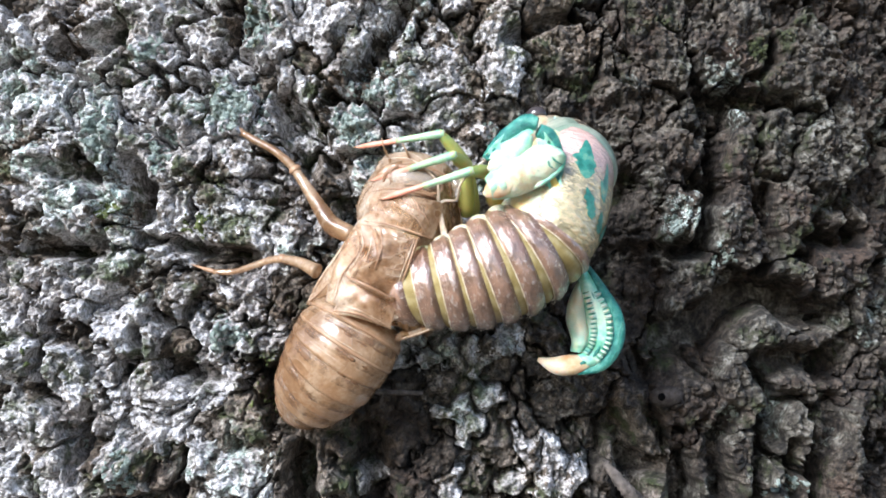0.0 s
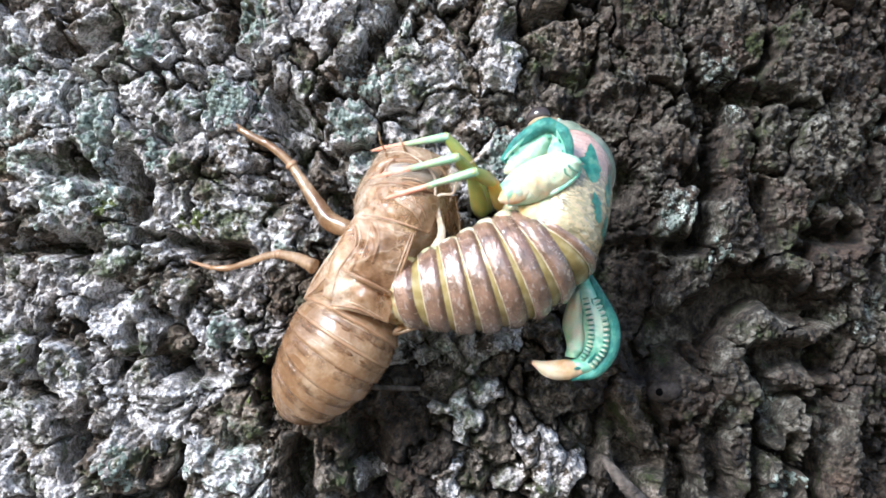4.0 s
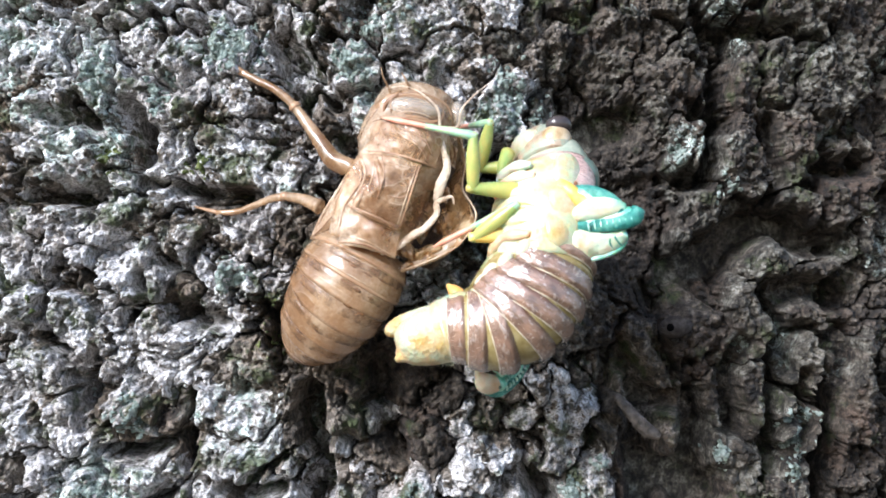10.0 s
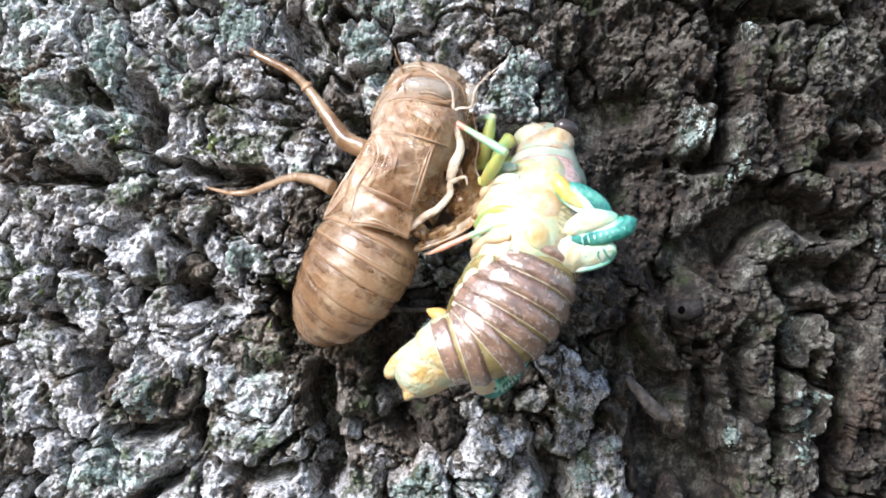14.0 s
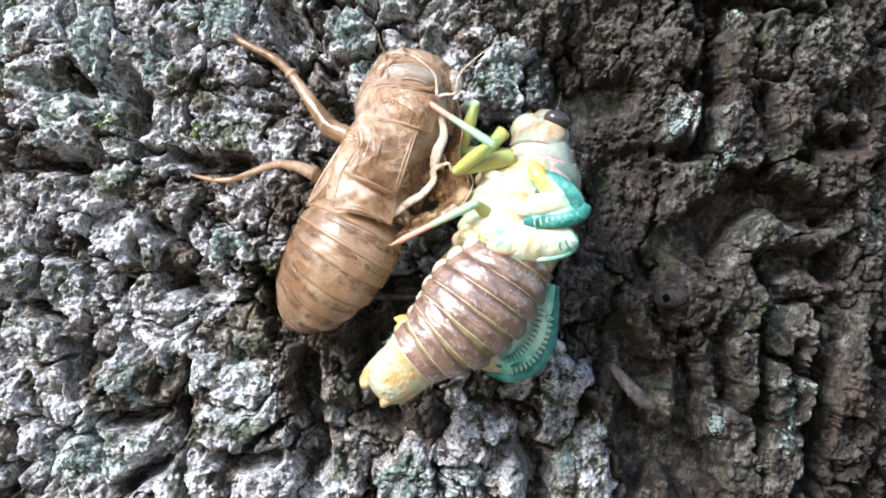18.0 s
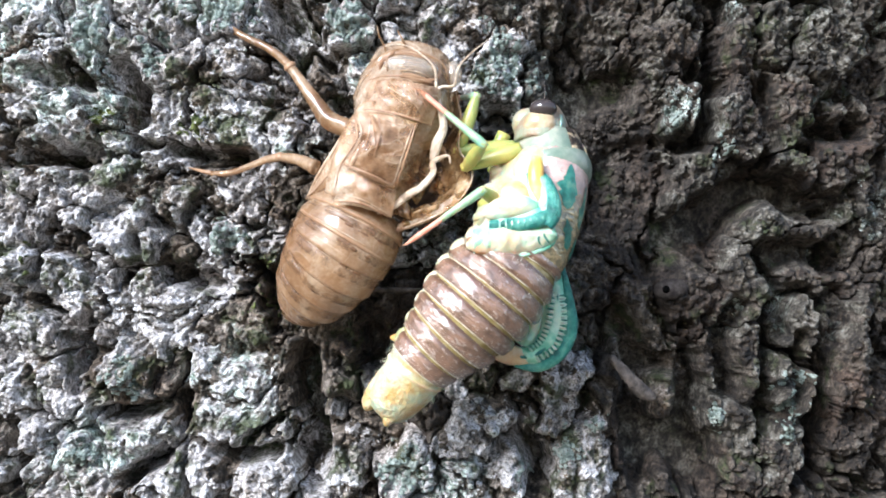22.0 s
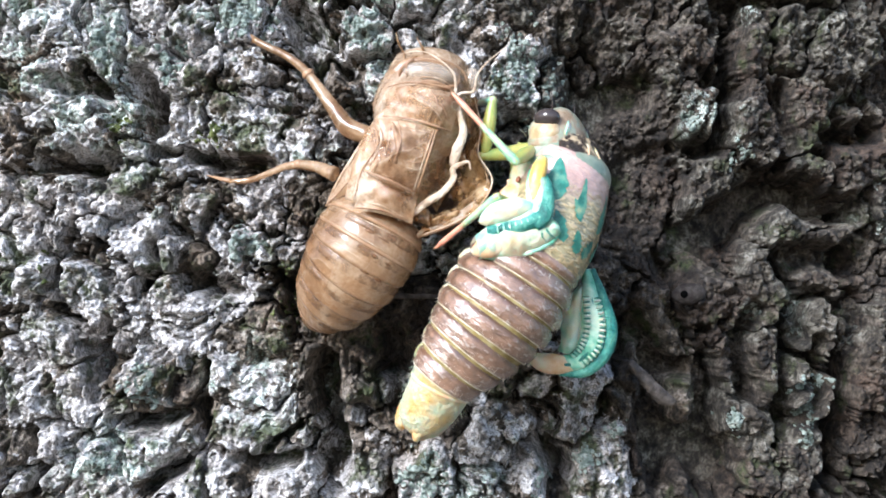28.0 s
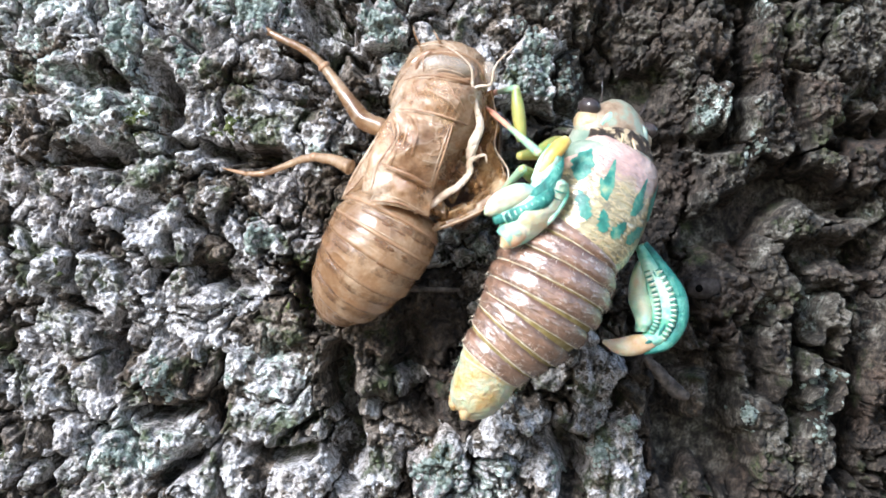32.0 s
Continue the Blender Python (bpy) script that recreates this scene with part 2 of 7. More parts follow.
def husk_skin(name, tones, clear, scale=150, relief=0.4, lines=0.5):
    """Dry, thin, wrinkled husk: tones from thick to thin skin, pale wrinkles, clearer where it is thin."""
    mat, tree, s = material(name, 0.2, IOR=1.6, Coat_Weight=1.0, Coat_Roughness=0.05)
    where = tree.nodes.new("ShaderNodeTexCoord").outputs["Object"]

    def patches(size, detail, warp):
        node = add(tree, "ShaderNodeTexNoise", Scale=size, Detail=detail, Roughness=0.6, Distortion=warp)
        tree.links.new(where, node.inputs["Vector"])
        return node.outputs["Fac"]

    def sums(a, k, b):
        node = tree.nodes.new("ShaderNodeMath")
        node.operation = "MULTIPLY_ADD"
        tree.links.new(a, node.inputs[0])
        node.inputs[1].default_value = k
        if b is not None:
            tree.links.new(b, node.inputs[2])
        return node.outputs[0]

    def ridge(fac):
        off = tree.nodes.new("ShaderNodeMath")
        off.operation = "SUBTRACT"
        tree.links.new(fac, off.inputs[0])
        off.inputs[1].default_value = 0.5
        size = tree.nodes.new("ShaderNodeMath")
        size.operation = "ABSOLUTE"
        tree.links.new(off.outputs[0], size.inputs[0])
        return size.outputs[0]
    big, grain = patches(scale, 5, 0.6), patches(2400, 3, 0)
    wrinkle, crack = ridge(patches(170, 2, 0.8)), ridge(patches(420, 2, 0.5))
    both = sums(grain, 0.3, big)
    col = ramp(tree, both, [(0.48, tones[0]), (0.59, tones[1]), (0.69, tones[2]), (0.8, tones[3])])
    col = mixed(tree, ramp(tree, wrinkle, [(0.0, (lines,) * 3), (0.014, (0, 0, 0))]), col, (0.78, 0.64, 0.46))
    col = mixed(tree, ramp(tree, crack, [(0.0, (lines * 0.8,) * 3), (0.015, (0, 0, 0))]), col, tones[0])
    tree.links.new(col, s.inputs["Base Color"])
    tree.links.new(ramp(tree, patches(420, 4, 0), [(0.4, (0.07, 0.07, 0.07)), (0.62, (0.42, 0.42, 0.42))]), s.inputs["Roughness"])
    height = sums(wrinkle, -1.2, sums(grain, 0.1, patches(190, 2, 0.4)))
    bumped(tree, s, height, relief, 0.0012)
    tree.links.new(s.inputs["Normal"].links[0].from_socket, s.inputs["Coat Normal"])
    thin, glow = tree.nodes.new("ShaderNodeBsdfTranslucent"), tree.nodes.new("ShaderNodeMixShader")
    thin.inputs[0].default_value = (0.84, 0.55, 0.32, 1)
    glow.inputs[0].default_value = 0.25
    tree.links.new(s.outputs[0], glow.inputs[1])
    tree.links.new(thin.outputs[0], glow.inputs[2])
    gap, film = tree.nodes.new("ShaderNodeBsdfTransparent"), tree.nodes.new("ShaderNodeMixShader")
    gap.inputs[0].default_value = (0.95, 0.84, 0.7, 1)
    tree.links.new(ramp(tree, patches(210, 4, 0.5), [(0.38, (clear * 0.35,) * 3), (0.6, (clear,) * 3)]), film.inputs[0])
    tree.links.new(glow.outputs[0], film.inputs[1])
    tree.links.new(gap.outputs[0], film.inputs[2])
    tree.links.new(film.outputs[0], tree.nodes["Material Output"].inputs[0])
    return mat


def flecked(name, pink, ground, fleck, at, spread, share=0.5):
    """A back whose front is pink and whose rear is covered in fine gleaming flecks."""
    mat, tree, s = material(name, 0.28, Coat_Weight=1.0, Coat_Roughness=0.14, Coat_IOR=2.0)
    where = tree.nodes.new("ShaderNodeTexCoord").outputs["Object"]
    place = tree.nodes.new("ShaderNodeSeparateXYZ")
    tree.links.new(where, place.inputs[0])
    along = tree.nodes.new("ShaderNodeMath")
    along.operation = "MULTIPLY_ADD"
    tree.links.new(place.outputs["Y"], along.inputs[0])
    along.inputs[1].default_value = 1000.0 / spread
    tree.links.new(noise_of(tree, 330, 5, 0.65), along.inputs[2])
    mid = 0.5 + at / spread
    front = ramp(tree, along.outputs[0], [(max(0.0, mid - 0.14), (0, 0, 0)), (min(1.0, mid + 0.14), (1, 1, 1))])
    # long flecks that run across the body
    squeeze = tree.nodes.new("ShaderNodeMapping")
    squeeze.inputs["Scale"].default_value = (0.45, 1.0, 0.45)
    tree.links.new(where, squeeze.inputs["Vector"])
    fine = noise_of(tree, 2300, 3, 0.6, squeeze.outputs[0])
    flakes = ramp(tree, fine, [(share, (0, 0, 0)), (share + 0.06, (1, 1, 1))])
    few = mixed(tree, front, flakes, (0.0, 0.0, 0.0))
    tone = ramp(tree, noise_of(tree, 700, 4, 0.6), [(0.36, tuple(0.6 * c for c in ground)), (0.5, ground), (0.66, tuple(min(0.8, 1.35 * c) for c in ground))])
    rosy = ramp(tree, noise_of(tree, 300, 4, 0.6), [(0.36, tuple(0.7 * c for c in pink)), (0.5, pink), (0.64, tuple(min(0.66, 1.3 * c) for c in pink))])
    col = mixed(tree, few, mixed(tree, front, tone, rosy), fleck)
    tree.links.new(col, s.inputs["Base Color"])
    tree.links.new(ramp(tree, few, [(0.0, (0, 0, 0)), (1.0, (0.55, 0.55, 0.55))]), s.inputs["Metallic"])
    bumped(tree, s, fine, 1.0, 0.0003)
    tree.links.new(s.inputs["Normal"].links[0].from_socket, s.inputs["Coat Normal"])
    return mat


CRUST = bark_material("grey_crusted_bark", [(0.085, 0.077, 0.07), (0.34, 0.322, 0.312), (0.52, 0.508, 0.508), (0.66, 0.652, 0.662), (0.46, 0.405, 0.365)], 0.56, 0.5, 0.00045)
# the next two also carry joint and recess shade in their dark tones
BENEATH = bark_material("mossy_bark_and_shade", [(0.019, 0.0155, 0.0108), (0.072, 0.06, 0.046), (0.145, 0.12, 0.096), (0.28, 0.245, 0.21), (0.145, 0.097, 0.06)], 0.62, 0.53, 0.0006)
INNER_SHADE = bark_material("inner_bark_and_shade", [(0.006, 0.0047, 0.0034), (0.026, 0.019, 0.0135), (0.058, 0.045, 0.034), (0.13, 0.11, 0.088), (0.068, 0.041, 0.027)], 0.66, 0.57, 0.0007)
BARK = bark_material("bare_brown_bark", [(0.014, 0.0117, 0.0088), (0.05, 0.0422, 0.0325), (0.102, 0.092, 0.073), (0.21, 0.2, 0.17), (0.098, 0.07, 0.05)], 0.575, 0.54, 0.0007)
SHELL = husk_skin("amber_husk", [(0.14, 0.07, 0.03), (0.25, 0.142, 0.07), (0.34, 0.21, 0.115), (0.5, 0.365, 0.235)], 0.36, 130, 0.35, 0.3)
STAIN = mottled("brown_band", (0.17, 0.088, 0.043), 620, 0.44, 0.66)
FILM = husk_skin("clear_husk_film", [(0.21, 0.112, 0.055), (0.42, 0.27, 0.158), (0.6, 0.45, 0.31), (0.84, 0.74, 0.6)], 0.62, 120, 1.0, 0.8)
VEIL = husk_skin("thin_brown_veil", [(0.1, 0.05, 0.02), (0.26, 0.145, 0.062), (0.44, 0.28, 0.13), (0.66, 0.5, 0.3)], 0.62, 240, 0.9, 0.8)
GLASSY = see_through(skin("glassy_empty_eye", [(0.36, (0.55, 0.43, 0.32)), (0.6, (0.8, 0.7, 0.58))], 300, 0.04, 0.2, 0.0003, IOR=1.9, Coat_Weight=1.0, Coat_Roughness=0.02), 0.6)
# for inner layers added under the film to give it brown, shaded depth
LINING = skin("amber_lining", [(0.38, (0.09, 0.042, 0.016)), (0.5, (0.25, 0.14, 0.06)), (0.62, (0.45, 0.3, 0.16))], 240, 0.4, 0.8, 0.0008)
# for pale torn edges, and for highlights drawn as thin lines
PALE = husk_skin("pale_edge_and_gleam", [(0.38, 0.25, 0.15), (0.5, 0.37, 0.25), (0.64, 0.52, 0.38), (0.78, 0.68, 0.54)], 0.3, 400, 0.5, 0.3)
# brown husk inside, darkened so that its shade is in the colour
HOLLOW_SHADE = skin("husk_inside_shade", [(0.36, (0.045, 0.024, 0.012)), (0.5, (0.1, 0.058, 0.03)), (0.66, (0.19, 0.12, 0.07))], 380, 0.4, 0.7, 0.0005)
HUSK_DARK = skin("brown_husk_seam", [(0.3, (0.2, 0.1, 0.05)), (0.7, (0.38, 0.24, 0.14))], 400, 0.35)
STAIN_SPOT = mottled("brown_spot_on_husk", (0.16, 0.075, 0.03), 900, 0.36, 0.5)
THREAD = skin("torn_breathing_tube", [(0.35, (0.4, 0.28, 0.18)), (0.5, (0.56, 0.43, 0.31)), (0.68, (0.68, 0.57, 0.45))], 500, 0.35, 0.8, 0.0004)
# the plates' silvery highlights are put into the colour as pale flecks
TERGITE = flecked("pink_brown_plate", (0.13, 0.064, 0.038), (0.23, 0.132, 0.086), (0.5, 0.4, 0.34), 0.35, 1.0, 0.58)
OLIVE = skin("olive_joint_skin", [(0.3, (0.16, 0.115, 0.04)), (0.5, (0.26, 0.2, 0.08)), (0.7, (0.38, 0.32, 0.17))], 500, 0.25)
RIM = skin("pale_plate_rim", [(0.36, (0.45, 0.36, 0.22)), (0.6, (0.72, 0.66, 0.52))], 900, 0.3)
GOLD_HAIR = skin("silvery_gold_hair", [(0.36, (0.6, 0.5, 0.36)), (0.6, (0.8, 0.72, 0.6))], 900, 0.3)
BELLY = skin("pale_green_belly", [(0.36, (0.264, 0.282, 0.123)), (0.5, (0.422, 0.414, 0.255)), (0.66, (0.563, 0.519, 0.396))], 420, 0.25, 0.4, 0.0002, Subsurface_Weight=0.2, Subsurface_Scale=0.0006)
TAIL = skin("pale_yellow_tail", [(0.34, (0.46, 0.28, 0.08)), (0.44, (0.5, 0.4, 0.22)), (0.54, (0.4, 0.44, 0.3)), (0.64, (0.54, 0.49, 0.37))], 230, 0.3, 0.9, 0.0005, Subsurface_Weight=0.3, Subsurface_Scale=0.0008)
LOBE = skin("cream_mint_lobe", [(0.36, (0.16, 0.44, 0.31)), (0.46, (0.36, 0.56, 0.41)), (0.56, (0.55, 0.59, 0.43)), (0.7, (0.6, 0.46, 0.26))], 230, 0.35, 0.6, 0.0003, Subsurface_Weight=0.4, Subsurface_Scale=0.0006)
AMBER = skin("amber_yellow_root", [(0.36, (0.558, 0.306, 0.054)), (0.5, (0.648, 0.468, 0.108)), (0.66, (0.684, 0.612, 0.306))], 260, 0.33, 0.4, 0.0002, Subsurface_Weight=0.35, Subsurface_Scale=0.0006)
ORANGE = skin("orange_spur", [(0.36, (0.6, 0.24, 0.05)), (0.6, (0.72, 0.42, 0.14))], 500, 0.35)
TAN_SPOT = skin("brown_spot", [(0.36, (0.16, 0.05, 0.02)), (0.6, (0.36, 0.14, 0.06))], 900, 0.4)
CHEEK = skin("tan_cheek", [(0.36, (0.28, 0.18, 0.08)), (0.5, (0.46, 0.34, 0.2)), (0.66, (0.6, 0.5, 0.36))], 420, 0.3)
CHEEK_PALE = skin("pale_tan_face", [(0.36, (0.3, 0.255, 0.135)), (0.5, (0.375, 0.36, 0.225)), (0.66, (0.45, 0.413, 0.3))], 300, 0.35, 0.5, 0.0003, Subsurface_Weight=0.25, Subsurface_Scale=0.0006)
CREAM = skin("cream_underside", [(0.36, (0.464, 0.318, 0.112)), (0.45, (0.533, 0.439, 0.232)), (0.54, (0.43, 0.473, 0.31)), (0.62, (0.55, 0.499, 0.37)), (0.72, (0.602, 0.55, 0.43))], 260, 0.33, 0.5, 0.0003, Subsurface_Weight=0.35, Subsurface_Scale=0.0008)
YELLOW = skin("yellow_green_leg", [(0.35, (0.187, 0.289, 0.085)), (0.48, (0.34, 0.357, 0.102)), (0.6, (0.476, 0.408, 0.119)), (0.72, (0.561, 0.51, 0.289))], 200, 0.3, Subsurface_Weight=0.3, Subsurface_Scale=0.0006)
SHIN = skin("pale_green_shin", [(0.36, (0.16, 0.38, 0.26)), (0.5, (0.34, 0.48, 0.3)), (0.66, (0.5, 0.52, 0.26))], 260, 0.32, 0.4, 0.0002, Subsurface_Weight=0.4, Subsurface_Scale=0.0006)
PINK = skin("pink_shin", [(0.3, (0.6, 0.2, 0.12)), (0.7, (0.68, 0.36, 0.25))], 500, 0.4)
MINT = skin("mint_wing", [(0.36, (0.176, 0.405, 0.29)), (0.46, (0.44, 0.581, 0.458)), (0.58, (0.581, 0.625, 0.502)), (0.72, (0.66, 0.634, 0.458))], 240, 0.35, 0.5, 0.0002, Subsurface_Weight=0.4, Subsurface_Scale=0.0006)
MARK = skin("deep_green_mark", [(0.36, (0.01, 0.1, 0.075)), (0.5, (0.035, 0.2, 0.15)), (0.64, (0.15, 0.3, 0.2)), (0.72, (0.4, 0.36, 0.2))], 700, 0.35, 0.6)
FAN = skin("teal_wing_fan", [(0.36, (0.05, 0.33, 0.21)), (0.47, (0.22, 0.53, 0.38)), (0.58, (0.5, 0.69, 0.54)), (0.7, (0.7, 0.75, 0.57))], 260, 0.35, 0.5, 0.0002, Subsurface_Weight=0.3, Subsurface_Scale=0.0006)
GREEN = skin("emerald_vein", [(0.35, (0.008, 0.1, 0.085)), (0.5, (0.025, 0.2, 0.16)), (0.66, (0.11, 0.34, 0.26))], 600, 0.4, 0.8, 0.0003, Subsurface_Weight=0.2, Subsurface_Scale=0.0006)
PEACH = skin("peach_wing_root", [(0.36, (0.54, 0.306, 0.135)), (0.52, (0.63, 0.477, 0.306)), (0.68, (0.648, 0.594, 0.45))], 300, 0.4, 0.5, 0.0003, Subsurface_Weight=0.35, Subsurface_Scale=0.0008)
BACK = flecked("pink_gold_back", (0.55, 0.35, 0.29), (0.3, 0.25, 0.13), (0.72, 0.55, 0.3), 0.8, 6.0)
SAGE = skin("sage_collar", [(0.36, (0.15, 0.21, 0.155)), (0.5, (0.25, 0.295, 0.225)), (0.66, (0.4, 0.39, 0.3))], 260, 0.28, 0.5, 0.0002)
SCALP = skin("tan_green_head", [(0.34, (0.2, 0.13, 0.075)), (0.46, (0.34, 0.25, 0.17)), (0.55, (0.27, 0.32, 0.235)), (0.68, (0.4, 0.36, 0.28))], 420, 0.3, 0.5, 0.0002)
BRONZE = skin("dark_bronze_mark", [(0.42, (0.022, 0.015, 0.012)), (0.53, (0.07, 0.045, 0.03)), (0.58, (0.62, 0.48, 0.3))], 900, 0.3, 1.0, 0.0004)
EYE = skin("dark_glossy_eye", [(0.3, (0.025, 0.02, 0.02)), (0.7, (0.07, 0.055, 0.05))], 300, 0.08, 0.0)
LICHEN = skin("blue_green_lichen", [(0.36, (0.1, 0.13, 0.11)), (0.47, (0.25, 0.31, 0.27)), (0.56, (0.4, 0.47, 0.42)), (0.66, (0.58, 0.63, 0.58))], 900, 0.9, 1.0, 0.0006)
MOSS = skin("yellow_green_moss", [(0.35, (0.03, 0.045, 0.012)), (0.65, (0.12, 0.14, 0.04))], 700, 0.9, 0.6, 0.0003)
SEED = skin("grey_gall", [(0.3, (0.028, 0.022, 0.02)), (0.5, (0.06, 0.05, 0.045)), (0.7, (0.11, 0.095, 0.088))], 1200, 0.9, 1.0, 0.0006, Specular_IOR_Level=0.2)
DARK = skin("hole_shade", [(0.3, (0.002, 0.002, 0.002)), (0.7, (0.004, 0.004, 0.004))], 900, 1.0, Specular_IOR_Level=0.0)
TWIG = skin("dead_twig", [(0.35, (0.04, 0.032, 0.026)), (0.65, (0.17, 0.14, 0.12))], 700, 0.85, 0.8, 0.0004)
SOIL = skin("leaf_soil", [(0.3, (0.05, 0.035, 0.02)), (0.7, (0.14, 0.10, 0.06))], 12, 0.95, 0.6, 0.02)

# ---- building helpers; the small things are given in millimetres from CENTRE ----
MM = 0.001
CENTRE = Vector((0, 0, 1.3))
ORIGIN = {}


def thing(name, place, label, category, group="", kind=""):
    ob = new(name)
    ob.location = CENTRE + Vector(place) * MM
    ob.empty_display_size = 0.01
    ORIGIN[ob] = np.array(place, float)
    return tagged(ob, label, category, group, kind)


def part(name, verts, faces, mat, parent, label="", smooth=True):
    """One mesh object under a thing or a part; verts in millimetres."""
    root = parent
    while root.parent:
        root = root.parent
    v = (np.asarray(verts, float) - ORIGIN.get(root, np.zeros(3))) * MM
    me = bpy.data.meshes.new(name)
    me.from_pydata(v.tolist(), [], faces)
    me.materials.append(mat)
    if smooth:
        me.shade_smooth()
    ob = new(name, me)
    ob.parent = parent
    return tagged(ob, label)


def unit(v):
    v = np.asarray(v, float)
    return v / (np.linalg.norm(v) + 1e-9)


def smooth_path(points, count):
    """A Catmull-Rom curve through points, with count places on it."""
    p = np.asarray(points, float)
    p = np.vstack([2 * p[0] - p[1], p, 2 * p[-1] - p[-2]])
    s = np.linspace(0, len(p) - 3 - 1e-6, count)
    i = s.astype(int)
    f = (s - i)[:, None]
    a, b, c, d = p[i], p[i + 1], p[i + 2], p[i + 3]
    return 0.5 * (2 * b + (c - a) * f + (2 * a - 5 * b + 4 * c - d) * f**2 + (3 * b - a - 3 * c + d) * f**3)


def tube(points, radii, up=(0, -1, 0), sides=14, steps=None, flat=1.0, arc=None, rough=0.0, seed=0):
    """A rounded tube along points. radii: a half width for each point; flat: half height over half width.
    arc: from and to, in degrees from up, for an open shell of some thickness."""
    rng = np.random.RandomState(seed)
    n = len(points)
    steps = steps or n
    row = np.c_[np.asarray(points, float), np.broadcast_to(np.asarray(radii, float).T, (n,)) if np.ndim(radii) < 2 else radii]
    row = smooth_path(row, steps)
    path, wide = row[:, :3], row[:, 3]
    tall = row[:, 4] if row.shape[1] > 4 else wide * flat
    ahead = np.gradient(path, axis=0)
    lo, hi = (0, 360) if arc is None else arc
    closed = arc is None
    ang = np.radians(np.linspace(lo, hi, sides, endpoint=not closed))
    rings = []
    for p, a, w, h in zip(path, ahead, wide, tall):
        a = unit(a)
        u = unit(np.asarray(up, float) - np.dot(up, a) * a)
        r = np.cross(a, u)
        k = 1 + rough * rng.randn(sides, 1)
        rings.append(p + (np.cos(ang)[:, None] * u * h + np.sin(ang)[:, None] * r * w) * k)
    verts = np.concatenate(rings)
    m = sides
    faces = []
    for i in range(steps - 1):
        for j in range(m if closed else m - 1):
            k = (j + 1) % m
            faces.append((i * m + j, i * m + k, (i + 1) * m + k, (i + 1) * m + j))
    if closed:
        verts = np.vstack([verts, path[:1], path[-1:]])
        e = len(verts)
        faces += [(e - 2, (j + 1) % m, j) for j in range(m)]
        faces += [(e - 1, (steps - 1) * m + j, (steps - 1) * m + (j + 1) % m) for j in range(m)]
    else:
        inner = np.concatenate([p + (r - p) * 0.96 for p, r in zip(path, rings)])
        n0 = len(verts)
        verts = np.vstack([verts, inner])
        faces += [tuple(n0 + q for q in reversed(f)) for f in list(faces)]
        for i in range(steps - 1):
            for j in (0, m - 1):
                q = (i * m + j, (i + 1) * m + j, n0 + (i + 1) * m + j, n0 + i * m + j)
                faces.append(q if j == 0 else q[::-1])
        for i in (0, steps - 1):
            for j in range(m - 1):
                q = (i * m + j, n0 + i * m + j, n0 + i * m + j + 1, i * m + j + 1)
                faces.append(q if i == 0 else q[::-1])
    return verts, faces


def blob(place, size, axis=(0, 0, 1), up=(0, -1, 0), rough=0.0, seed=0, n=16, squash=2.0):
    """An egg-like lump: half sizes across, along axis and along up."""
    rng = np.random.RandomState(seed)
    a = unit(axis)
    u = unit(np.asarray(up, float) - np.dot(up, a) * a)
    r = np.cross(a, u)
    verts, faces, m = [], [], n
    rows = n // 2 + 1
    for i in range(rows):
        th = math.pi * i / (rows - 1)
        for j in range(m):
            ph = 2 * math.pi * j / m
            c, s = math.sin(th) * math.cos(ph), math.sin(th) * math.sin(ph)
            k = 1 + rough * rng.randn()
            verts.append(np.asarray(place) + (r * size[0] * c - a * size[1] * math.cos(th) + u * size[2] * s) * k)
    for i in range(rows - 1):
        for j in range(m):
            k = (j + 1) % m
            faces.append((i * m + j, (i + 1) * m + j, (i + 1) * m + k, i * m + k))
    return np.array(verts), faces


def sheet(one, other, out, thick=0.3, bulge=0.0, crumple=0.0, size=1.2, along=24, across=10, seed=0):
    """A thin skin between two curves, bulging and crumpled towards out, with a rounded rim."""
    a, b, out = smooth_path(one, along), smooth_path(other, along), unit(out)
    t = np.linspace(0, 1, across)
    grid = a[:, None] * (1 - t)[None, :, None] + b[:, None] * t[None, :, None]
    u = np.linspace(0, 1, along)[:, None] * np.linalg.norm(a[-1] - a[0]) / size
    v = t[None, :] * np.linalg.norm(b[0] - a[0] + b[-1] - a[-1]) / 2 / size
    lift = bulge * 4 * (t * (1 - t))[None, :] + crumple * 2 * layers(u + 0 * v, v + 0 * u, 1.0, 200 + seed, 3)
    rim = np.minimum(np.sqrt(np.sin(np.pi * np.linspace(0.06, 0.94, across)))[None, :], np.sqrt(np.sin(np.pi * np.linspace(0.06, 0.94, along)))[:, None] * 1.2)
    top = grid + out * (lift + thick * rim)[..., None]
    low = grid + out * (lift - thick * rim)[..., None]
    n, m = along, across
    verts = np.vstack([top.reshape(-1, 3), low.reshape(-1, 3)])
    faces = []
    for i in range(n - 1):
        for j in range(m - 1):
            q = (i * m + j, i * m + j + 1, (i + 1) * m + j + 1, (i + 1) * m + j)
            faces += [q, tuple(n * m + k for k in reversed(q))]
    ring = [(i, 0) for i in range(n)] + [(n - 1, j) for j in range(1, m)] + [(i, m - 1) for i in range(n - 2, -1, -1)] + [(0, j) for j in range(m - 2, 0, -1)]
    ids = [i * m + j for i, j in ring]
    for p, q in zip(ids, ids[1:] + ids[:1]):
        faces.append((p, q, n * m + q, n * m + p))
    return verts, faces


# ---- ground and tree ----
def lattice(seed):
    return np.random.RandomState(seed).rand(256, 256)


